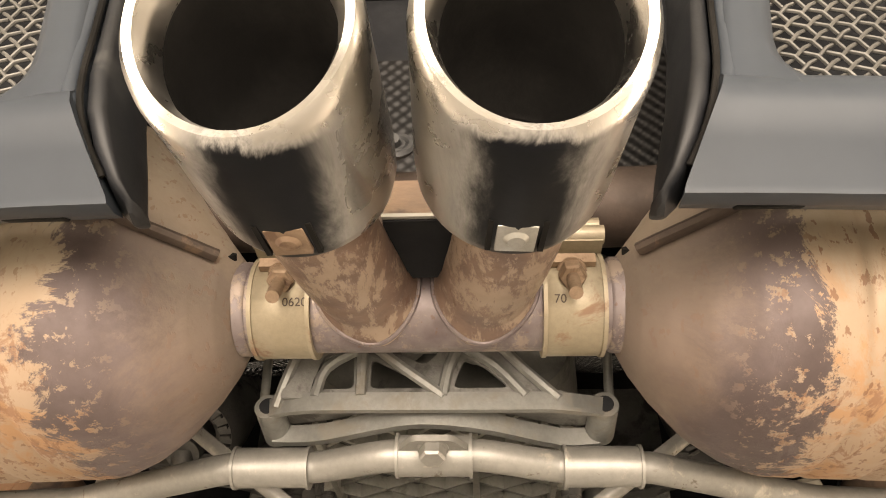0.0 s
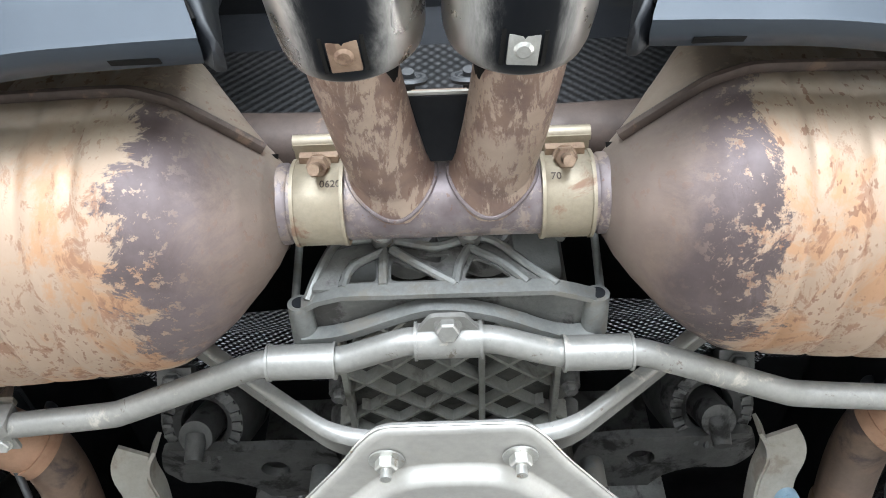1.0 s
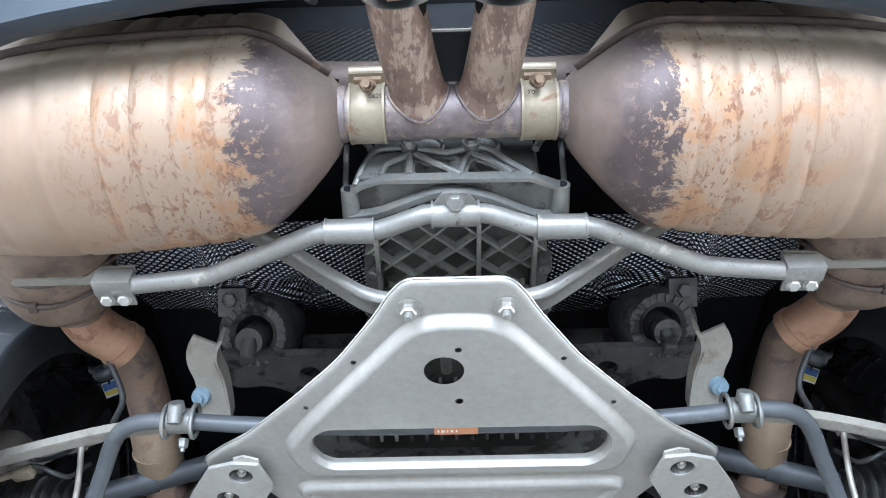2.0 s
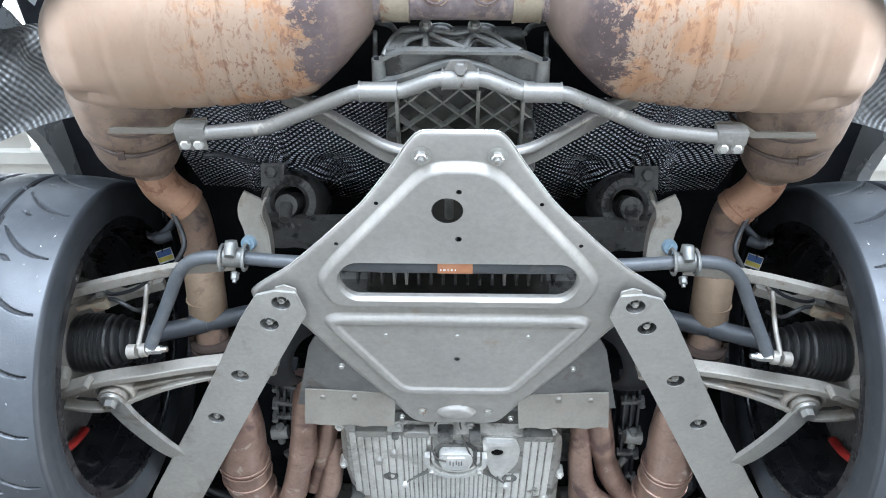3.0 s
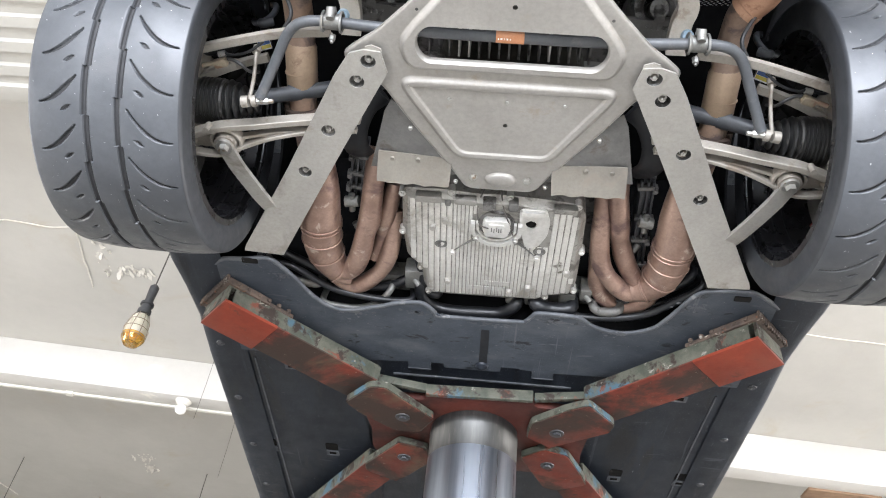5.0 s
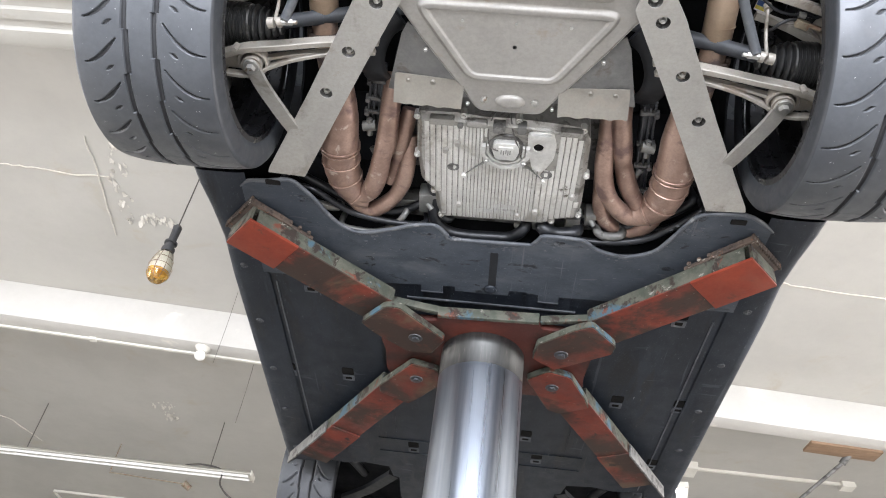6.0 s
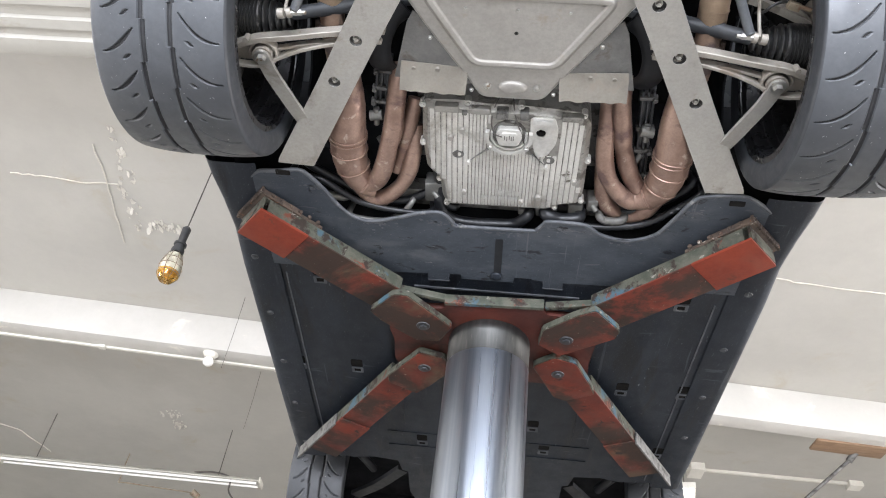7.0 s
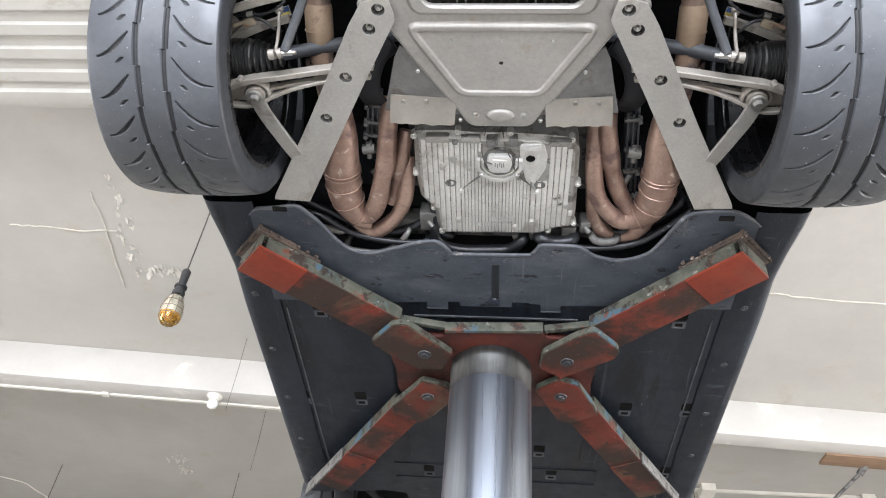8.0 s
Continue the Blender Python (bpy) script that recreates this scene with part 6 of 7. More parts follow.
        part("header_pipe", bm, M_HEADER, catalyst)
    # dark module beside the catalyst
    bm = bmesh.new()
    long, mid_y, mx, lean = (.30, 1.545, .350, 5.0) if s > 0 else (.17, 1.455, .338, 8.0)
    turn = Matrix.Rotation(radians(-lean * s), 4, "Z")
    box(bm, (s * mx, mid_y, 2.085), (.036, long, .05), turn)
    for dx in (-.014, .000, .013):
        box(bm, (s * (mx + dx), mid_y, 2.054), (.006, long * .97, .016), turn)
    soften(bm, .003)
    module = part("ignition_module", bm, M_COIL, car, "black ribbed ignition module")
    for q in (-.42, -.1, .15, .45):
        bm = bmesh.new()
        yy = mid_y + q * long
        cx = mx + (yy - mid_y) * math.tan(radians(lean))
        box(bm, (s * cx, yy, 2.050), (.046, .010, .016), turn)
        soften(bm, .003)
        rod(bm, (s * (cx + .016), yy, 2.046), (s * (cx + .016), yy, 2.034), .007, .006, 12)
        part("cross_clip", bm, M_GRIME, module)
    bm = bmesh.new()
    rod(bm, (s * .335, 1.515, 2.035), (s * .368, 1.520, 2.035), .014, seg=18)
    rod(bm, (s * .350, 1.495, 2.035), (s * .352, 1.545, 2.032), .008, seg=12)
    part("sensor", bm, M_CAST, car)
    bm = bmesh.new()
    rod(bm, (s * .352, 1.60, 2.045), (s * .340, 1.625, 2.04), .008, seg=10)
    part("sensor", bm, M_CAST, car)

# ---- engine ----
bm = bmesh.new()
box(bm, (0, 1.50, 2.19), (.50, .70, .18))
box(bm, (0, 1.81, 2.06), (.62, .06, .05))
soften(bm, .004)
block = part("engine_block", bm, M_CAST_DARK, car)
for s in (-1, 1):
    bm = bmesh.new()
    bolt(bm, (s * .145, 1.022, 2.020), (0, -.3, -1), .010, .012, 1.5, .012)
    rod(bm, (s * .145, 1.022, 2.02), (s * .145, 1.03, 2.10), .013, seg=14)
    part("cover_bolt", bm, M_CAST, block)
for k in range(17):
    bm = bmesh.new()
    box(bm, (-.16 + k * .0195, 1.035, 2.030), (.0045, .07, .05))
    soften(bm, .001, 1)
    part("cooling_fin", bm, M_SUMP if k in (3, 4, 12) else M_GRIME, block)
for s in (-1, 1):
    # deflector panels beside the sump
    bm = bmesh.new()
    poly = [(.095, 1.335, 1.972), (.150, 1.262, 1.972), (.205, 1.185, 1.974), (.236, 1.165, 1.980), (.252, 1.200, 1.984), (.268, 1.270, 1.982), (.286, 1.346, 1.976), (.200, 1.349, 1.971), (.100, 1.350, 1.970)]
    loft(bm, [sides([(x, y, z + o) for x, y, z in poly], s) for o in (0, .003)])
    cover = part("deflector", bm, M_DEFLECT, car, "dull stained sheet-metal deflector with a bent lip")
    bm = bmesh.new()
    n = 12
    front = [(.112 + .158 * k / n, 1.366 - .004 * k / n + .0020 * math.sin(2.1 * k + s), 1.944 + .0015 * math.sin(1.3 * k)) for k in range(n + 1)]
    mid_l = [(.110 + .160 * k / n, 1.350 - .004 * k / n, 1.950 + .001 * math.sin(1.7 * k)) for k in range(n + 1)]
    crease = [(.108 + .160 * k / n, 1.318 - .010 * k / n, 1.9655) for k in range(n + 1)]
    back = [(.106 + .160 * k / n, 1.305 - .010 * k / n, 1.9695) for k in range(n + 1)]
    lines = [back, crease, mid_l, front, [(x, y + .001, z + .003) for x, y, z in front], [(x, y, z + .0035) for x, y, z in mid_l], [(x, y, z + .003) for x, y, z in crease], [(x, y, z + .003) for x, y, z in back]]
    loft(bm, [sides([ln[k] for ln in lines], s) for k in range(n + 1)])
    part("bent_lip", bm, M_LIP, cover)
    for k in (.45, .8):
        bm = bmesh.new()
        rod(bm, (s * (.108 + .160 * k), 1.312, 1.969), (s * (.108 + .160 * k), 1.312, 1.963), .0075, .005, 14)
        part("dimple", bm, M_LIP, cover)
    # soft black flap beside it
    bm = bmesh.new()
    tube(bm, sides([(.262, 1.185, 2.03), (.300, 1.215, 2.02), (.325, 1.275, 2.015), (.328, 1.34, 2.03), (.315, 1.40, 2.07)], s), .030, 14, 4, .35)
    part("rubber_flap", bm, M_BLACK, cover)
Z1 = 1.985
base = rounded([(-.222, 1.428), (-.12, 1.425), (-.06, 1.432), (.02, 1.430), (.12, 1.436), (.185, 1.443), (.206, 1.478), (.210, 1.60), (.212, 1.70), (.208, 1.752), (.150, 1.765), (.120, 1.785), (-.160, 1.790), (-.174, 1.762), (-.180, 1.690), (-.215, 1.655), (-.225, 1.56)], .012, 4)
bm = bmesh.new()
rows = [[bm.verts.new((x, y, z)) for x, y in inset(base, d)] for d, z in ((0, 2.09), (0, Z1 + .018), (.006, Z1 + .014), (.010, Z1 + .004), (.014, Z1))]
for a, b in zip(rows, rows[1:]):
    bridge(bm, a, b)
bmesh.ops.triangle_fill(bm, use_beauty=True, edges=[bm.edges.get((rows[-1][i], rows[-1][(i + 1) % len(rows[-1])])) for i in range(len(rows[-1]))], normal=(0, 0, -1))
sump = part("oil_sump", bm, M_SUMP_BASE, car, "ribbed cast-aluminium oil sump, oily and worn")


def inside(poly, x, y):
    hit = False
    for (x0, y0), (x1, y1) in zip(poly, poly[1:] + poly[:1]):
        if (y0 > y) != (y1 > y) and x < (x1 - x0) * (y - y0) / (y1 - y0) + x0:
            hit = not hit
    return hit


inner = inset(base, .016)
rnd_sump = random.Random(21)
bosses = [(-.120, 1.505), (-.112, 1.722), (.092, 1.726), (.182, 1.66), (.045, 1.748), (-.150, 1.53)]
for k in range(40):
    x = -.212 + k * .0145 if k < 8 else (-.098 + (k - 8) * .0093 if k < 28 else .092 + (k - 28) * .0148)
    half_r = .0068 if k < 8 or k > 27 else .0043
    ys = [y for y in np.linspace(1.43, 1.79, 181) if inside(inner, x, y) and math.hypot(x - 0, y - 1.512) > .060 and not (.050 < x < .128 and y < 1.575) and not (abs(x) < .13 and y < 1.452)]
    runs, start = [], None
    for a, b in zip(ys, ys[1:] + [9]):
        start = a if start is None else start
        if b - a > .01:
            runs.append((start, a))
            start = None
    for y0, y1 in runs:
        if y1 - y0 > .02:
            bm = bmesh.new()
            drop = rnd_sump.uniform(.0014, .0026)
            loft(bm, [[(x - half_r, y, Z1 + .001), (x - half_r * .62, y, Z1 - drop * k2), (x + half_r * .62, y, Z1 - drop * k2), (x + half_r, y, Z1 + .001)] for y, k2 in ((float(y0), .2), (float(y0) + .006, 1), (float(y1) - .006, 1), (float(y1), .2))])
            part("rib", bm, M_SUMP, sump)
for x, y in bosses:
    bm = bmesh.new()
    rod(bm, (x, y, Z1 + .002), (x, y, Z1 - .011), .0095, .0070, 16)
    part("boss", bm, M_STRAP, sump)
# Dents drawn as shallow discs, their shade in the dark casting.
for x, y in ((-.130, 1.588), (.108, 1.590)):
    bm = bmesh.new()
    loft(bm, [[(x + r * 1.25 * math.cos(a), y + r * math.sin(a), Z1 - h) for a in np.linspace(0, 2 * math.pi, 21)[:-1]] for r, h in ((.0125, -.001), (.0120, .0035), (.0105, .0040), (.0095, .0030), (.001, .0010))], cap=False)
    part("blind_hole", bm, M_CAST_DARK, sump)
for k, (x, y) in enumerate(base[::9]):
    bm = bmesh.new()
    rod(bm, (x, y, Z1 + .03), (x, y, Z1 + .008), .0085, .0085, 14)
    bolt(bm, (x, y, Z1 + .009), (0, 0, -1), .0048, .005, 1.25)
    part("flange_bolt", bm, M_SUMP, sump)
bm = bmesh.new()
rod(bm, (0, 1.508, Z1), (0, 1.508, Z1 - .005), .044, .042, 28)
soften(bm, .0015)
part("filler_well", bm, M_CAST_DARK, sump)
bm = bmesh.new()
for rad, wd, hh, z in ((.0535, .010, .014, Z1 - .013), (.043, .006, .010, Z1 - .009)):
    ring = [(rad * 1.06 * math.cos(a), 1.508 + rad * math.sin(a), z) for a in np.linspace(-.25, math.pi + .25, 8)]
    bar(bm, ring, wd, hh)
soften(bm, .0025)
part("filler_collar", bm, M_SUMP, sump, "bright eight-sided filler collar")
for s in (-1, 1):
    bm = bmesh.new()
    loft(bm, [[(s * x + w * .62, y + w * .62 * s, z), (s * x - w * .62, y - w * .62 * s, z), (s * x - w * .3, y - w * .3 * s, z - h), (s * x + w * .3, y + w * .3 * s, z - h)]
              for x, y, z, w, h in ((.040, 1.548, Z1 + .001, .013, .014), (.068, 1.574, Z1 + .001, .011, .010), (.100, 1.608, Z1 + .001, .008, .006))])
    part("collar_leg", bm, M_CAST, sump)
    bm = bmesh.new()
    bolt(bm, (s * .102, 1.611, Z1 - .003), (0, 0, -1), .0055, .007, 1.3)
    part("collar_bolt", bm, M_SUMP, sump)
    bm = bmesh.new()
    bolt(bm, (s * .046, 1.540, Z1 - .019), (0, 0, -1), .005, .006, 1.5)
    part("collar_bolt", bm, M_ZINC, sump)
bm = bmesh.new()
prism(bm, rounded([(-.028, 1.480), (.028, 1.480), (.034, 1.500), (.024, 1.532), (-.024, 1.532), (-.034, 1.500)], .008), Z1 - .022, Z1 - .002)
prism(bm, rounded([(-.018, 1.488), (.018, 1.488), (.018, 1.518), (-.018, 1.518)], .004), Z1 - .0255, Z1 - .021)
soften(bm, .0018)
part("filler_cap", bm, M_SUMP, sump)
bm = bmesh.new()
for k, (dx, dy) in enumerate(((-.011, 0), (-.005, .003), (.001, -.002), (.006, .002), (.011, 0))):
    box(bm, (dx, 1.503 + dy, Z1 - .0258), (.0022, .013, .0012))
part("raised_print", bm, M_CAST_DARK, sump)
# oily lumps and a clamp bar along the rear edge
for x, y, w, d, h in ((-.16, 1.438, .06, .020, .010), (-.075, 1.440, .05, .018, .008), (-.02, 1.446, .030, .024, .016), (.035, 1.444, .022, .026, .014), (.155, 1.447, .055, .016, .010), (-.115, 1.447, .014, .012, .013)):
    bm = bmesh.new()
    box(bm, (x, y, Z1 + .002), (w, d, .012 + h))
    soften(bm, .004)
    part("cast_lump", bm, M_SUMP_BASE if w > .04 else M_CAST_DARK, sump)
bm = bmesh.new()
prism(bm, rounded([(.050, 1.452), (.112, 1.448), (.124, 1.49), (.120, 1.535), (.098, 1.578), (.072, 1.578), (.054, 1.51)], .012), Z1 - .005, Z1 + .004, [circle(.080, 1.499, .0125, 20)])
soften(bm, .0015, 1, 60)
box(bm, (.082, 1.458, Z1 - .008), (.050, .012, .012))
part("drain_boss", bm, M_SUMP, sump, "smooth bright drain boss")
bm = bmesh.new()
rod(bm, (.080, 1.499, Z1 + .003), (.080, 1.499, Z1 - .001), .0122, seg=18)
rod(bm, (.080, 1.499, Z1 - .001), (.080, 1.499, Z1 - .004), .006, seg=6)
part("drain_plug", bm, M_SOOT_SHADE, sump)
for j, n in ((0, 11), (1, 15)):
    for k in range(n):
        bm = bmesh.new()
        box(bm, (-.018 - .045 * (j == 1) + k * .0068, 1.715 + j * .022, Z1 - .0055), (.004 if k % 3 else .0025, .013, .003))
        part("raised_print", bm, M_SUMP, sump)
# hoses and wires round the engine
for pts, r, m, name in (([(-.185, 1.77, 2.02), (-.180, 1.815, 2.003), (-.150, 1.850, 1.998), (-.10, 1.862, 1.996), (-.02, 1.860, 1.996), (.035, 1.852, 1.996), (.070, 1.815, 2.0)], .0165, M_HOSE, "coolant_hose"),
                        ([(-.20, 1.66, 2.04), (-.185, 1.72, 2.02), (-.172, 1.79, 2.01), (-.14, 1.815, 2.01)], .012, M_HOSE, "coolant_hose"),
                        ([(-.56, 1.70, 2.03), (-.48, 1.745, 2.02), (-.40, 1.80, 2.02), (-.30, 1.815, 2.02), (-.22, 1.78, 2.03)], .012, M_HOSE, "coolant_hose"),
                        ([(-.445, 1.852, 1.985), (-.40, 1.866, 1.985), (-.345, 1.866, 1.985), (-.295, 1.840, 1.990), (-.262, 1.800, 2.005)], .0090, M_CAST, "braided_hose"),
                        ([(-.60, 1.765, 2.0), (-.53, 1.780, 1.998), (-.455, 1.796, 2.0)], .0115, M_CAST, "braided_hose"),
                        ([(-.60, 1.72, 2.0), (-.52, 1.72, 1.99), (-.455, 1.765, 1.985), (-.40, 1.80, 1.985), (-.30, 1.822, 1.985), (-.21, 1.822, 1.99)], .009, M_HOSE, "coolant_hose"),
                        ([(.22, 1.83, 1.99), (.31, 1.826, 1.985), (.40, 1.80, 1.985), (.46, 1.745, 1.985), (.52, 1.68, 1.99)], .010, M_HOSE, "coolant_hose"),
                        ([(.12, 1.80, 1.992), (.16, 1.812, 1.988), (.21, 1.806, 1.992)], .019, M_HOSE, "oil_filter"),
                        ([(.27, 1.80, 1.995), (.30, 1.808, 1.990), (.335, 1.80, 1.995)], .012, M_CAST_DARK, "metal_hose"),
                        ([(-.02, 1.40, 2.03), (-.045, 1.45, 1.99), (-.040, 1.49, 1.965), (-.012, 1.505, 1.962)], .0018, M_WIRE, "wire"),
                        ([(.00, 1.40, 2.03), (.012, 1.45, 1.985), (.030, 1.49, 1.965), (.04, 1.53, 1.972)], .0018, M_WIRE, "wire"),
                        ([(.24, 1.80, 2.03), (.33, 1.80, 2.02), (.43, 1.76, 2.03), (.50, 1.69, 2.03)], .012, M_HOSE, "coolant_hose"),
                        ([(.28, 1.82, 2.03), (.38, 1.81, 2.02), (.46, 1.78, 2.02), (.53, 1.70, 2.02)], .008, M_HOSE, "coolant_hose"),
                        ([(-.47, .99, 2.10), (-.44, 1.02, 2.05), (-.455, 1.05, 2.03)], .004, M_RUBBER, "wire"),
                        ([(.47, .99, 2.10), (.44, 1.02, 2.05), (.455, 1.05, 2.03)], .004, M_RUBBER, "wire"),
                        ([(-.43, .96, 2.20), (-.40, .95, 2.19), (-.365, .96, 2.19), (-.34, .98, 2.21)], .004, M_SHAFT, "wire")):
    bm = bmesh.new()
    if r > .007:
        first, last = pts[0], pts[-1]
        pts = [(first[0], first[1] + .01, first[2] + .06), *pts, (last[0], last[1] + .01, last[2] + .06)]
    tube(bm, pts, r, 14, 5)
    part(name, bm, m, car)
for x, y, w, d in ((.12, 1.80, .06, .05), (.20, 1.80, .04, .06), (-.20, 1.76, .05, .07), (.245, 1.77, .03, .04), (.06, 1.815, .04, .02)):
    bm = bmesh.new()
    box(bm, (x, y, 2.03), (w, d, .05))
    rod(bm, (x, y, 2.01), (x + .012, y + .01, 1.998), .008, seg=12)
    soften(bm, .006)
    part("engine_fitting", bm, M_CAST, car)

# ---- undertrays and sills ----
rear_edge = [(-.700, 1.690), (-.672, 1.668), (-.62, 1.660), (-.560, 1.655), (-.530, 1.680), (-.501, 1.717), (-.476, 1.762), (-.448, 1.803), (-.420, 1.826), (-.388, 1.837), (-.350, 1.832), (-.310, 1.817), (-.273, 1.802), (-.240, 1.790),
             (-.184, 1.781), (-.160, 1.790), (-.140, 1.815), (-.122, 1.829), (.080, 1.826), (.096, 1.822), (.112, 1.800), (.126, 1.787), (.215, 1.785), (.240, 1.797), (.268, 1.822), (.305, 1.835), (.346, 1.839), (.390, 1.828),
             (.426, 1.803), (.448, 1.765), (.468, 1.725), (.494, 1.672), (.520, 1.650), (.567, 1.639), (.62, 1.642), (.66, 1.660), (.700, 1.690)]
front_edge = [(.70, 2.040), (.363, 2.040), (.193, 2.045), (.193, 2.074), (.134, 2.074), (.132, 2.043), (.099, 2.040), (.097, 2.036), (.046, 2.036), (.044, 2.060), (-.113, 2.060), (-.115, 2.040), (-.151, 2.042), (-.151, 2.073), (-.215, 2.073),
              (-.215, 2.045), (-.351, 2.055), (-.70, 2.055)]
bm = bmesh.new()
prism(bm, rear_edge + front_edge, 1.947, 1.951)
tray = part("rear_undertray", bm, M_TRAY_REAR, car, "black plastic rear undertray, scuffed")
# Lip paler than the tray: dust, plus the light its roll catches.
bm = bmesh.new()
tube(bm, [(x, y + .0015 + .0012 * math.sin(37 * x), 1.951 + .001 * math.sin(53 * x)) for x, y in rear_edge], .0058, 10, 3)
part("rolled_lip", bm, M_DUST_GLINT, tray)
rnd = random.Random(9)
for x, y, w, h in ((-.36, 1.84, .05, .022), (-.19, 1.815, .055, .02), (0, 1.845, .075, .018), (.19, 1.81, .06, .02), (.33, 1.838, .05, .018), (.50, 1.70, .04, .03), (-.53, 1.71, .04, .03)):
    bm = bmesh.new()
    for _ in range(26):
        px, py, r = x + rnd.gauss(0, w * .5), y + abs(rnd.gauss(0, h * .6)) * .8 - .004, rnd.uniform(.0015, .0055)
        prism(bm, [(px + r * rnd.uniform(.5, 1.6) * math.cos(a), py + r * rnd.uniform(.4, 1.0) * math.sin(a)) for a in np.linspace(0, 2 * math.pi, 8)[:-1]], 1.9464, 1.9472)
    tagged(part("dust_scuff", bm, M_DUST_GLINT, tray, "grey dusty scuffs"), kind="stuff")
bm = bmesh.new()
bar(bm, [(-.26, 2.119, 1.9525), (.25, 2.119, 1.9525)], .006, .005)
bar(bm, [(-.215, 2.0745, 1.9475), (-.151, 2.0745, 1.9475)], .004, .004)
bar(bm, [(.134, 2.0755, 1.9475), (.194, 2.0755, 1.9475)], .004, .004)
part("front_ledge", bm, M_DUST_GLINT, tray)
# Groove drawn as a dark strip that stands for its shade.
bm = bmesh.new()
prism(bm, rounded([(-.017, 1.87), (.005, 1.87), (.005, 2.02), (-.017, 2.02)], .004), 1.9455, 1.949)
part("cable_channel", bm, M_BLACK, tray)
bm = bmesh.new()
tube(bm, [(-.008, 2.035, 1.948), (-.008, 2.035, 1.940), (-.008, 2.035, 1.934)], .018, 20, 1, radii=[.019, .016, .006])
part("knob", bm, M_TRAY, tray)
for s in (-1, 1):
    # Slot drawn as a near-black strip for its inner shade.
    bm = bmesh.new()
    prism(bm, rounded(sides([(.585, 1.655), (.625, 1.655), (.625, 1.672), (.585, 1.672)], s), .003), 1.9445, 1.948)
    part("drain_slot", bm, M_SOOT_SHADE, tray)
bm = bmesh.new()
half_tray = [(.690, 2.030), (.690, 3.30), (.56, 3.32), (.47, 3.30), (.37, 3.315), (.355, 3.40), (.33, 3.41), (.33, 3.60), (.30, 3.70), (.29, 4.30)]
prism(bm, half_tray + [(-x, y) for x, y in half_tray[::-1]], 1.955, 1.959)
main_tray = part("main_undertray", bm, M_TRAY, car, "large flat black plastic undertray, scratched")
for a, b in (((-.40, 3.06), (.40, 3.06)), ((-.40, 3.17), (.40, 3.17)), ((-.33, 2.12), (-.33, 3.0)), ((.33, 2.12), (.33, 3.0)), ((-.665, 2.10), (-.665, 3.28)), ((.655, 2.10), (.655, 3.28))):
    bm = bmesh.new()
    # Edge ribs are pale: the light caught by the tray's edge, as colour.
    edge_rib = abs(a[0] - b[0]) < .01 and abs(a[0]) > .6
    bar(bm, [(*a, 1.9535), (*b, 1.9535)], .004 if edge_rib else .008, .004)
    part("tray_rib", bm, M_DUST_GLINT if edge_rib else M_TRAY, main_tray)
for x, y in ((-.694, 2.62), (-.484, 2.614), (.457, 2.617), (.668, 2.607), (-.708, 3.07), (.662, 3.05), (-.262, 3.12), (.226, 3.105), (-.56, 2.11), (.56, 2.11), (-.16, 2.93), (.17, 2.93)):
    # Recesses and clip holes are near-black patches in place of their shade.
    bm = bmesh.new()
    prism(bm, rounded([(x - .021, y - .046), (x + .021, y - .046), (x + .021, y - .004), (x - .021, y - .004)], .008), 1.9535, 1.958)
    hole_part = part("clip_recess", bm, M_SOOT_SHADE, main_tray)
    bm = bmesh.new()
    prism(bm, rounded([(x - .021, y + .002), (x + .021, y + .002), (x + .021, y + .034), (x - .021, y + .034)], .004), 1.9525, 1.957, [rounded([(x - .012, y + .009), (x + .012, y + .009), (x + .012, y + .027), (x - .012, y + .027)], .002)])
    clip = part("clip", bm, M_DUST_GLINT, main_tray)
    bm = bmesh.new()
    box(bm, (x, y + .018, 1.9552), (.026, .020, .0015))
    part("clip_hole", bm, M_SOOT_SHADE, clip)
for s in (-1, 1):
    bm = bmesh.new()
    prof = [(.680, 1.950), (.700, 1.946), (.770, 1.946), (.786, 1.949), (.797, 1.958), (.806, 1.975), (.822, 2.03), (.838, 2.12), (.845, 2.30), (.82, 2.50)]
    rows = []
    for y, o in ((1.640, .022), (1.70, .018), (1.80, .004), (1.92, -.006), (2.1, 0), (2.6, .002), (3.1, .004), (3.32, .004)):
        rows.append([bm.verts.new((s * (x + o * max(0, min(1, (x - .70) / .08))), y, z)) for x, z in prof])
    for a, b in zip(rows, rows[1:]):
        for k in range(len(prof) - 1):
            bm.faces.new((a[k], a[k + 1], b[k + 1], b[k]))
    bmesh.ops.solidify(bm, geom=bm.faces[:], thickness=0.003)
    sill = part("side_sill", bm, M_TRAY, car, "black side sill with screws")
    for y in (2.03, 2.315, 2.605, 2.893, 3.205):
        bm = bmesh.new()
        x = s * (.745 + (.006 if s < 0 else -.012))
        rod(bm, (x, y, 1.947), (x, y, 1.9435), .0125, .0105, 20)
        rod(bm, (x, y, 1.9435), (x, y, 1.9415), .006, .0055, 12)
        part("sill_screw", bm, M_COIL, sill)
    # front axle: dark struts seen past the tray's end
    bm = bmesh.new()
    bar(bm, sides([(.36, 3.45, 1.985), (.48, 3.62, 1.98), (.60, 3.76, 1.985)], s), .05, .02, 3)
    bar(bm, sides([(.36, 3.95, 1.995), (.50, 3.86, 1.985), (.60, 3.80, 1.985)], s), .04, .02, 3)
    rod(bm, (s * .55, 3.42, 2.02), (s * .50, 3.55, 2.02), .018, seg=14)
    part("front_arm", bm, M_BLACK, car)
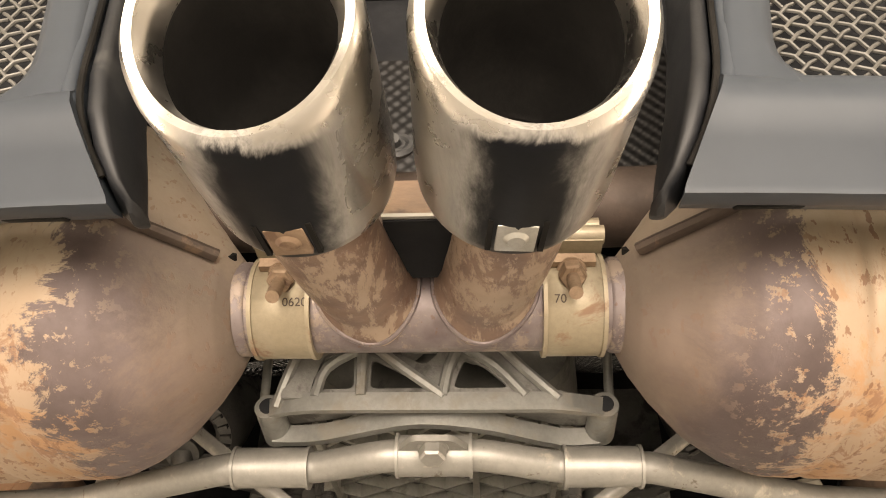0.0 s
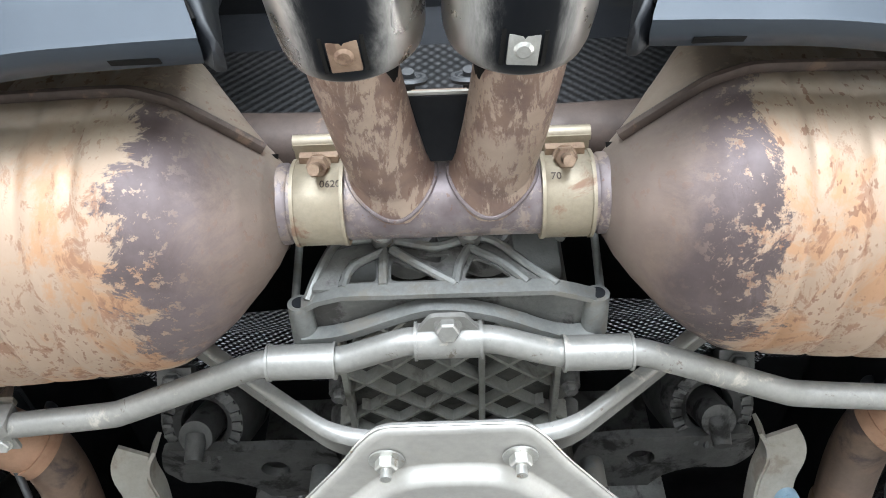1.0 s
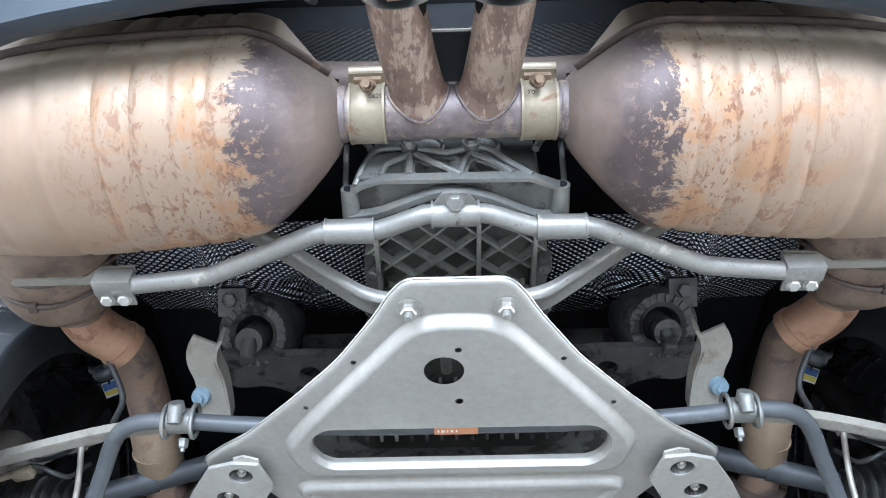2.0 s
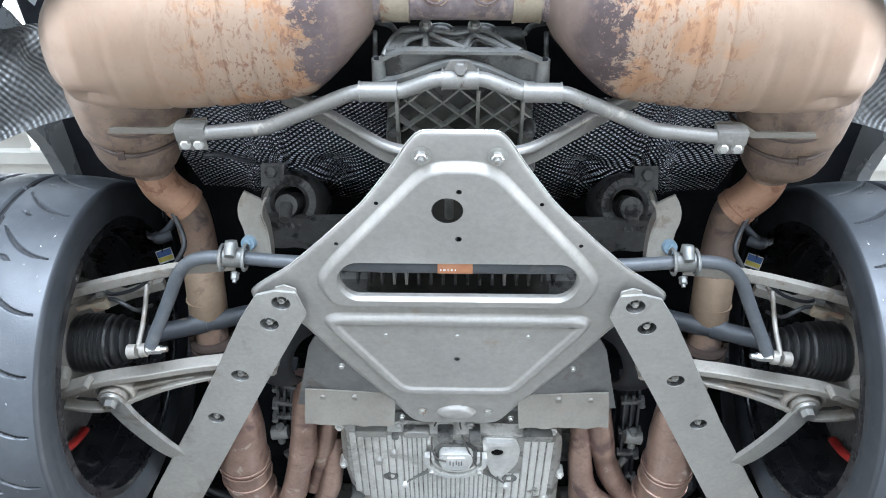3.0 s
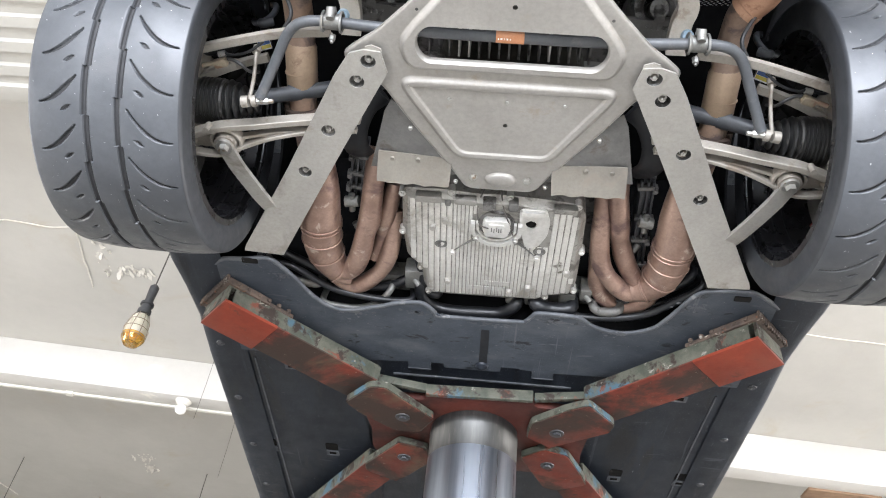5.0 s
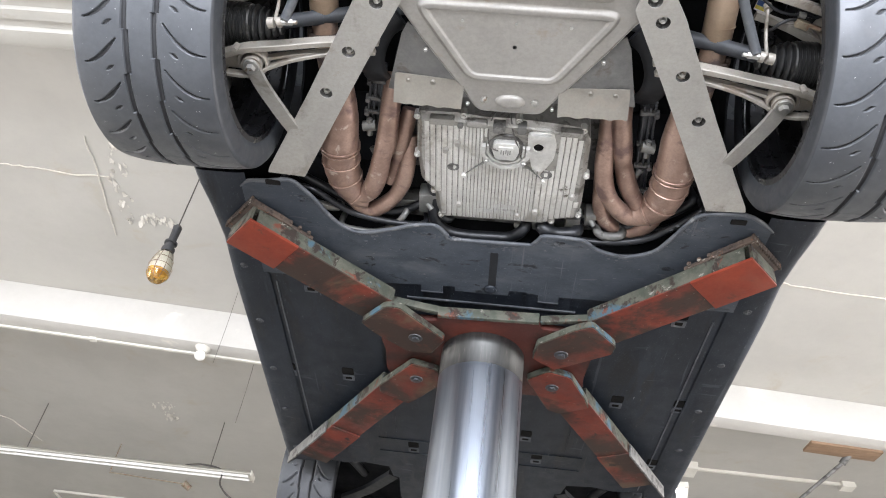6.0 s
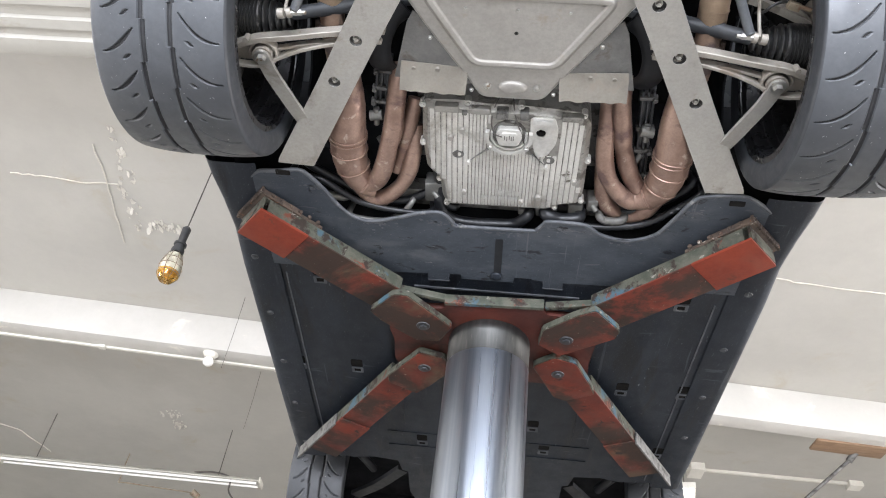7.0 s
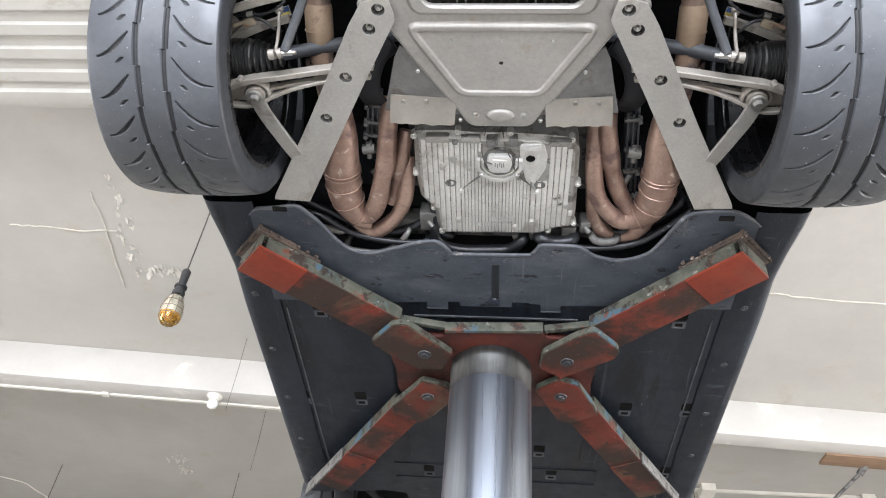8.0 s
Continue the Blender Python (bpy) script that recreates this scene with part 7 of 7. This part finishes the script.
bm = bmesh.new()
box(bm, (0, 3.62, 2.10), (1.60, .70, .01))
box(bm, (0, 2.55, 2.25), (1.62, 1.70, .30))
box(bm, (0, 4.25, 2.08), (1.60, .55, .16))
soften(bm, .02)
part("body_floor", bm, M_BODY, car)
bm = bmesh.new()
rings = []
for y, w, z0, z1 in ((.52, .60, 2.45, 2.62), (.70, .78, 2.57, 2.75), (1.3, .88, 2.60, 2.90), (2.0, .86, 2.42, 3.05), (2.7, .86, 2.42, 3.10), (3.4, .86, 2.45, 2.85), (4.2, .84, 2.12, 2.60), (4.62, .62, 2.10, 2.40)):
    rings.append([(x, y, z) for x, z in rounded([(-w, z0), (w, z0), (w * .98, (z0 + z1) / 2), (w * .70, z1), (-w * .70, z1), (-w * .98, (z0 + z1) / 2)], .08, 3)])
loft(bm, rings)
part("body_shell", bm, M_PAINT, car)

# ---- the lift ----
lift = anchor("vehicle_lift", (-.015, 2.29, 0), "single-post lift with a polished piston and worn red swing arms", "car lift")
PX, PY = -.015, 2.292
bm = bmesh.new()
rod(bm, (PX, PY, -.15), (PX, PY, 1.778), .1284, seg=72)
post = part("piston", bm, M_PISTON, lift, "polished steel piston")
bm = bmesh.new()
loft(bm, [[(PX + r * math.cos(a), PY + r * math.sin(a), z) for a in np.linspace(0, 2 * math.pi, 73)[:-1]] for r, z in ((.1285, 1.775), (.1287, 1.777), (.1287, 1.842), (.1295, 1.844), (.1295, 1.866), (.1285, 1.868), (.1285, 1.90))])
part("piston_head", bm, M_PISTON_DULL, lift, "dull scored steel piston head")
bm = bmesh.new()
rod(bm, (PX, PY, 0), (PX, PY, .03), .24, .23, 48)
part("floor_collar", bm, M_CAST_DARK, lift)
bm = bmesh.new()
top = rounded([(-.155, 2.105), (.140, 2.090), (.150, 2.12), (.300, 2.13), (.318, 2.24), (.308, 2.37), (.315, 2.42), (.28, 2.50), (-.29, 2.50), (-.325, 2.42), (-.322, 2.31), (-.335, 2.25), (-.31, 2.14), (-.16, 2.13)], .015)
prism(bm, top, 1.880, 1.902)
soften(bm, .003)
head = part("top_plate", bm, M_LIFT_DARK, lift, "worn dark red lift plate")
bm = bmesh.new()
box(bm, (-.008, 2.094, 1.893), (.300, .014, .034), Matrix.Rotation(radians(-2.5), 4, "Z"))
for s in (-1, 1):
    box(bm, (s * .235 - .005, 2.085, 1.900), (.17, .016, .024), Matrix.Rotation(radians(-12 * s), 4, "Z"))
soften(bm, .003)
part("front_edge", bm, M_LIFT_EDGE, head)


def swing_arm(pivot, tip, w, long_tip, z, pad):
    """A box-section arm on its pivot, with a tongue, an extension sleeve and a serrated pad."""
    pv, tp = Vector((*pivot, 0)), Vector((*tip, 0))
    d = (tp - pv).normalized()
    length = (tp - pv).length
    n = Vector((-d.y, d.x, 0))
    m = Matrix((d, n, (0, 0, 1))).transposed().to_4x4()
    m.translation = (*pivot, z)
    arm = None

    def made(name, bm, material, label="", parent=None):
        bmesh.ops.transform(bm, matrix=m, verts=bm.verts)
        return part(name, bm, material, parent or lift, label)

    # tongue under the plate
    bm = bmesh.new()
    shape = rounded([(-.088, -.030), (-.070, .058), (.125, w * .64), (.160, w * .42), (.160, -w * .52), (.10, -w * .62), (-.03, -.080)], .014, 3)
    prism(bm, inset(shape, .0035), -.0160, .000)
    soften(bm, .002)
    tongue = made("swing_arm", bm, M_LIFT_RED, "worn red swing arm with chipped edges")
    bm = bmesh.new()
    prism(bm, shape, -.0130, .008)
    soften(bm, .002)
    made("tongue_edge", bm, M_LIFT_EDGE, "chipped pale paint on the plate edge", tongue)
    bm = bmesh.new()
    rod(bm, (0, 0, -.015), (0, 0, -.0185), .022, .020, 24)
    rod(bm, (0, 0, -.018), (0, 0, -.024), .012, .011, 6)
    made("pivot_pin", bm, M_COIL, "", tongue)
    # main box
    bm = bmesh.new()
    box(bm, ((.15 + length - long_tip) / 2, 0, .010), (length - long_tip - .15 + .01, w, .008))
    soften(bm, .002)
    made("arm_bottom", bm, M_LIFT_RED, "", tongue)
    for sgn in (-1, 1):
        bm = bmesh.new()
        box(bm, ((.14 + length) / 2 - .01, sgn * (w / 2 - .004), .032), (length - .16, .009, .044))
        soften(bm, .002)
        made("arm_side", bm, M_LIFT_EDGE, "", tongue)
    bm = bmesh.new()
    box(bm, (length - long_tip / 2, 0, .006), (long_tip, w * 1.04, .009))
    soften(bm, .002)
    made("arm_extension", bm, M_LIFT_NEW if pad else M_LIFT_RED, "bright red arm extension" if pad else "dull red arm extension", tongue)
    bm = bmesh.new()
    box(bm, (length - .003, 0, .032), (.009, w * 1.0, .046))
    box(bm, ((.14 + length) / 2, 0, .0545), (length - .15, w * .99, .005))
    soften(bm, .002)
    made("arm_end", bm, M_LIFT_EDGE, "", tongue)
    if not pad:
        sgn = 1 if tip[0] < 0 else -1
        bm = bmesh.new()
        box(bm, (length - .075, sgn * (w / 2 + .007), .018), (.36, .008, .048))
        soften(bm, .0025)
        made("side_plate", bm, M_CAST_DARK, "worn grey steel side plate", tongue)
    if pad:
        bm = bmesh.new()
        box(bm, (length - .052, 0, .065), (.128, w * 1.10, .020))
        box(bm, (length - .150, 0, .062), (.080, w * 1.02, .012))
        soften(bm, .003)
        pad_block = made("pad_plate", bm, M_PAD, "rusty steel lifting pad", tongue)
        for k in range(15):
            bm = bmesh.new()
            box(bm, (length + .014, (k - 7) * w * .078, .0655), (.008, w * .045, .025))
            soften(bm, .0015, 1)
            made("pad_tooth", bm, M_PAD, "", pad_block)
        for k in range(6):
            for sgn in (-1, 1):
                bm = bmesh.new()
                rod(bm, (length - .02 - k * .030, sgn * w * .55, .066), (length - .02 - k * .030, sgn * w * .585, .066), .007, .005, 10)
                made("pad_knob", bm, M_PAD, "", pad_block)
        for q in (-.3, .3):
            bm = bmesh.new()
            rod(bm, (length - .115, q * w, .060), (length - .115, q * w, .050), .008, .007, 12)
            made("pad_pin", bm, M_ZINC, "", tongue)


swing_arm((-.222, 2.188), (-.703, 1.787), .128, .155, 1.868, True)
swing_arm((.220, 2.203), (.690, 1.762), .128, .175, 1.868, True)
swing_arm((-.224, 2.425), (-.655, 3.135), .115, .30, 1.868, False)
swing_arm((.213, 2.395), (.612, 3.070), .115, .26, 1.868, False)

# ---- overhead door, lamps and fittings ----
bm = bmesh.new()
prof = [(2.53, 3.60), (2.53, 3.565), (2.50, 3.555), (2.43, 3.555), (2.42, 3.575)]
y = 2.42
while y > -.75:
    prof += [(y - .02, 3.580), (y - .045, 3.580), (y - .052, 3.560), (y - .105, 3.560), (y - .112, 3.580), (y - .13, 3.580)]
    y -= .13
prof += [(-.78, 3.60)]
for x0, x1 in ((-3.1, -1.04), (-1.02, 1.02), (1.04, 3.1)):
    loft(bm, [[(x, yy, zz) for yy, zz in prof] for x in (x0, x1)])
tagged(thing("overhead_door", bm, M_DOOR, "raised white ribbed overhead door under the ceiling", "garage door"), kind="structure")
for x in (-3.14, 3.14):
    bm = bmesh.new()
    bar(bm, [(x, -3.7, 3.58), (x, 2.5, 3.58)], .05, .06)
    for yy in (-2, 0, 2.2):
        rod(bm, (x, yy, 3.6), (x, yy, CEIL + .002), .008, seg=8)
    tagged(thing("door_rail", bm, M_ZINC, "galvanised rail of the overhead door", "rail"), kind="structure")


def strip_light(a, b, z, lit, label, drops):
    """A strip light on two hanging rods: a white tray and one or two tubes under it."""
    a, b = Vector((*a, z)), Vector((*b, z))
    d = (b - a).normalized()
    n = Vector((-d.y, d.x, 0))
    m = Matrix((d, n, (0, 0, 1))).transposed().to_4x4()
    root = anchor("strip_light", (a + b) / 2, label, "strip light", "workshop strip lights")
    length = (b - a).length
    bm = bmesh.new()
    prism(bm, [(-.075, 0), (-.03, .035), (.03, .035), (.075, 0), (.07, -.004), (0, .012), (-.07, -.004)], -length / 2, length / 2)
    bmesh.ops.transform(bm, matrix=Matrix.Translation((a + b) / 2) @ m @ Matrix(((0, 0, 1, 0), (1, 0, 0, 0), (0, 1, 0, 0), (0, 0, 0, 1))), verts=bm.verts)
    part("tray", bm, M_CONDUIT, root)
    for o in (-.035, .035):
        bm = bmesh.new()
        rod(bm, a + n * o + d * .03 - Vector((0, 0, .012)), b + n * o - d * .03 - Vector((0, 0, .012)), .0125, seg=14)
        part("tube", bm, M_TUBE_LIT if lit else M_WHITE, root)
    for k in (0, length):
        bm = bmesh.new()
        box(bm, a + d * k + Vector((0, 0, .008)), (.012, .15, .05), m)
        soften(bm, .003)
        part("end_cap", bm, M_CONDUIT, root)
    for k in drops:
        bm = bmesh.new()
        p = a + d * k
        rod(bm, (p.x, p.y, z + .03), (p.x, p.y, CEIL + .004), .004, seg=8)
        part("hanging_rod", bm, M_WIRE, root)
    return root


strip_light((-4.45, 6.95), (-2.0, 6.95), 3.40, False, "unlit white strip light hung on rods", (.33, 2.05))
strip_light((1.62, 6.32), (1.95, 7.9), 3.46, True, "lit strip light hung on rods", (.3, 1.2))
strip_light((-1.46, .55), (-1.46, 1.83), 3.46, True, "lit strip light under the raised door", (.2, 1.1))

# inspection lamp on its cord
lamp = anchor("inspection_lamp", (-1.50, 2.967, 2.57), "amber caged inspection lamp hanging on its cord", "hand lamp")
bm = bmesh.new()
loft(bm, [[(-1.50 + r * math.cos(a), 2.967 + r * math.sin(a), z) for a in np.linspace(0, 2 * math.pi, 21)[:-1]] for z, r in ((2.545, .012), (2.55, .030), (2.575, .047), (2.62, .050), (2.66, .042), (2.695, .031), (2.72, .028))])
part("shade", bm, M_CLEAR, lamp, "yellowed clear glass guard")
bm = bmesh.new()
loft(bm, [[(-1.50 + r * math.cos(a), 2.967 + r * math.sin(a), z) for a in np.linspace(0, 2 * math.pi, 21)[:-1]] for z, r in ((2.540, .010), (2.5465, .032), (2.572, .0495), (2.590, .0510), (2.590, .0490), (2.574, .0475), (2.550, .0305), (2.5445, .010))])
part("amber_bowl", bm, M_AMBER, lamp, "amber bottom of the guard")
bm = bmesh.new()
loft(bm, [[(-1.50 + r * math.cos(a), 2.967 + r * math.sin(a), z) for a in np.linspace(0, 2 * math.pi, 17)[:-1]] for z, r in ((2.585, .004), (2.592, .021), (2.615, .034), (2.640, .035), (2.665, .026), (2.70, .016))])
part("bulb", bm, M_WHITE, lamp)
for k in range(8):
    a = 2 * math.pi * k / 8
    bm = bmesh.new()
    tube(bm, [(-1.50 + r * math.cos(a), 2.967 + r * math.sin(a), z) for z, r in ((2.54, .008), (2.552, .034), (2.58, .050), (2.62, .0525), (2.66, .045), (2.70, .033))], .0016, 5, 2)
    part("cage_wire", bm, M_CLAMP, lamp)
for z, r in ((2.58, .050), (2.62, .0525), (2.66, .045)):
    bm = bmesh.new()
    tube(bm, [(-1.50 + r * math.cos(a), 2.967 + r * math.sin(a), z) for a in np.linspace(0, 2 * math.pi, 25)], .0016, 5, 1)
    part("cage_ring", bm, M_CLAMP, lamp)
bm = bmesh.new()
loft(bm, [[(-1.50 + r * math.cos(a), 2.967 + r * math.sin(a), z) for a in np.linspace(0, 2 * math.pi, 17)[:-1]] for z, r in ((2.705, .030), (2.73, .030), (2.735, .022), (2.755, .022), (2.757, .030), (2.767, .030), (2.77, .018), (2.86, .021), (2.872, .012))])
part("handle", bm, M_RUBBER, lamp)
bm = bmesh.new()
rod(bm, (-1.50, 2.967, 2.868), (-1.50, 2.967, CEIL + .005), .0035, seg=8)
part("cord", bm, M_WIRE, lamp)

# thin pull wires hanging from the ceiling
for x, y, z0 in ((-1.87, 4.86, 3.28), (-1.93, 5.86, 3.36)):
    bm = bmesh.new()
    tube(bm, [(x, y, CEIL + .004), (x + .004, y, (CEIL + z0) / 2), (x, y, z0)], .0016, 6, 3)
    thing("pull_wire", bm, M_WIRE, "thin dark wire hanging from the ceiling", "wire", "hanging wires")

# conduit on the beam with its bulb holder
bm = bmesh.new()
bar(bm, [(-6, 5.435, 3.598), (-.5, 5.435, 3.598)], .022, .022)
for x in (-2.55, -1.2):
    box(bm, (x, 5.43, 3.594), (.05, .04, .03))
bmesh.ops.transform(bm, matrix=YAW, verts=bm.verts)
tagged(thing("conduit", bm, M_CONDUIT, "white painted conduit along the beam", "conduit"), kind="structure")
bulb = anchor("bulb_holder", (-2.12, 5.22, 3.60), "white porcelain bulb holder with a bare bulb", "ceiling lamp")
bm = bmesh.new()
loft(bm, [[(-2.12 + r * math.cos(a), 5.20 + r * math.sin(a), z) for a in np.linspace(0, 2 * math.pi, 25)[:-1]] for z, r in ((3.625, .060), (3.60, .060), (3.592, .052), (3.575, .040), (3.565, .038))])
part("holder", bm, M_CONDUIT, bulb)
bm = bmesh.new()
loft(bm, [[(-2.12 + r * math.cos(a), 5.20 + r * math.sin(a), z) for a in np.linspace(0, 2 * math.pi, 25)[:-1]] for z, r in ((3.568, .026), (3.55, .036), (3.53, .040), (3.512, .034), (3.50, .018), (3.497, .003))])
part("bulb", bm, M_WHITE, bulb)

# ceiling conduits, board and brace on the other side
bm = bmesh.new()
bar(bm, [(1.75, 6.84, 3.888), (3.30, 6.84, 3.888)], .022, .024)
box(bm, (3.22, 6.84, 3.875), (.11, .10, .05))
box(bm, (1.85, 6.82, 3.870), (.12, .18, .07))
thing("box_conduit", bm, M_CONDUIT, "white conduit with two boxes on the ceiling", "conduit")
bm = bmesh.new()
bar(bm, [(-4.86, 9.08, 3.888), (-3.2, 9.09, 3.888)], .02, .024)
bar(bm, [(-4.86, 9.08, 3.888), (-4.9, 10.9, 3.888)], .02, .024)
thing("ceiling_conduit", bm, M_CONDUIT, "white painted conduit on the ceiling", "conduit")
bm = bmesh.new()
tube(bm, [(-3.62, 7.66, CEIL), (-3.62, 7.66, 3.62), (-3.55, 7.68, 3.60), (-2.89, 7.76, 3.60)], .006, 8, 2)
rod(bm, (-2.90, 7.76, 3.61), (-2.83, 7.79, 3.57), .035, .030, 14)
thing("lamp_socket", bm, M_CLAMP, "small brown lamp socket on a thin arm", "socket")
bm = bmesh.new()
tube(bm, [(-2.62, 6.93, 3.44), (-2.45, 6.92, 3.455), (-2.28, 6.92, 3.42), (-2.25, 6.91, 3.28), (-2.10, 6.90, 3.16), (-1.9, 6.90, 3.16), (-1.6, 6.95, 3.24)], .008, 8, 5)
thing("lamp_cable", bm, M_WIRE, "loose dark cable looped off the strip light", "cable")
bm = bmesh.new()
box(bm, (2.71, 5.72, 3.592), (.54, .15, .022), YAW)
soften(bm, .003)
board = thing("wood_board", bm, M_WOOD, "short raw wooden board fixed under the beam", "board")
bm = bmesh.new()
rod(bm, (2.78, 5.81, 3.585), (2.42, 6.13, 3.30), .014, seg=12)
rod(bm, (2.42, 6.13, 3.30), (1.9, 6.6, 2.9), .014, seg=12)
rod(bm, (2.78, 5.78, 3.60), (2.74, 5.84, 3.55), .026, seg=12)
thing("brace_rod", bm, M_CAST_DARK, "dark steel brace rod under the board", "rod")
bm = bmesh.new()
tube(bm, [(3.02, 5.62, 3.585), (3.04, 5.66, 3.55), (3.10, 5.62, 3.53), (3.35, 5.50, 3.62)], .012, 8, 4)
thing("bent_pipe", bm, M_CAST_DARK, "bent dark pipe by the wooden board", "pipe")

# peeling paint and cracks in the plaster
rnd = random.Random(4)
centre = Vector((-2.42, 3.72, CEIL))
bm = bmesh.new()
flakes = [(0.04 - k * .009 + .03 * math.sin(k * 1.7), -.40 + k * .072) for k in range(11)] + [(-.02 + k * .03, .41 + .015 * math.sin(k)) for k in range(9)] + [(-.50 + .04 * math.sin(k), 3.17 + .02 * k) for k in range(5)] + [(-.58 + .05 * k, 3.02 + .03 * math.sin(2 * k)) for k in range(4)]
for fx, fy in flakes:
    for _ in range(5):
        px, py = centre.x + fx + rnd.uniform(-.05, .05), centre.y + fy + rnd.uniform(-.05, .05)
        r = rnd.uniform(.005, .022)
        lean, turn_a = rnd.uniform(.3, 1.0), rnd.uniform(0, 6.28)
        ring = []
        for a in np.linspace(0, 2 * math.pi, 10)[:-1]:
            q = r * rnd.uniform(.35, 1.25)
            fx2, fy2 = q * .7 * math.cos(a), q * 1.4 * math.sin(a)
            hang = max(0, fx2 * math.cos(turn_a) + fy2 * math.sin(turn_a)) * lean
            ring.append((px + fx2, py + fy2, CEIL - .0015 - hang))
        low = [bm.verts.new(p) for p in ring]
        top = [bm.verts.new((p[0] * .97 + px * .03, p[1] * .97 + py * .03, p[2] + .003)) for p in ring]
        bridge(bm, low, top)
        bm.faces.new(low)
        bm.faces.new(top[::-1])
tagged(thing("peeling_paint", bm, M_FLAKE, "flaking paint patch on the plaster ceiling", "paint flakes"), kind="stuff")
for pts in ([(-2.55, 3.42), (-2.56, 3.70), (-2.60, 4.0), (-2.63, 4.33)], [(-3.2, 3.72), (-3.0, 3.73), (-2.75, 3.76), (-2.5, 3.75)], [(1.55, 4.15), (1.78, 4.19), (2.0, 4.22), (2.51, 4.26), (3.2, 4.30)], [(-5.0, 7.2), (-4.69, 7.34), (-4.6, 7.55), (-4.5, 7.78)]):
    bm = bmesh.new()
    line = [(x + rnd.uniform(-.006, .006), y + rnd.uniform(-.006, .006), CEIL - .004) for x, y, z in catmull([(a, b, 0) for a, b in pts], 5)]
    bar(bm, line, .005, .009)
    thing("ceiling_crack", bm, M_FLAKE, "crooked raised crack in the plaster ceiling", "crack", "ceiling cracks")
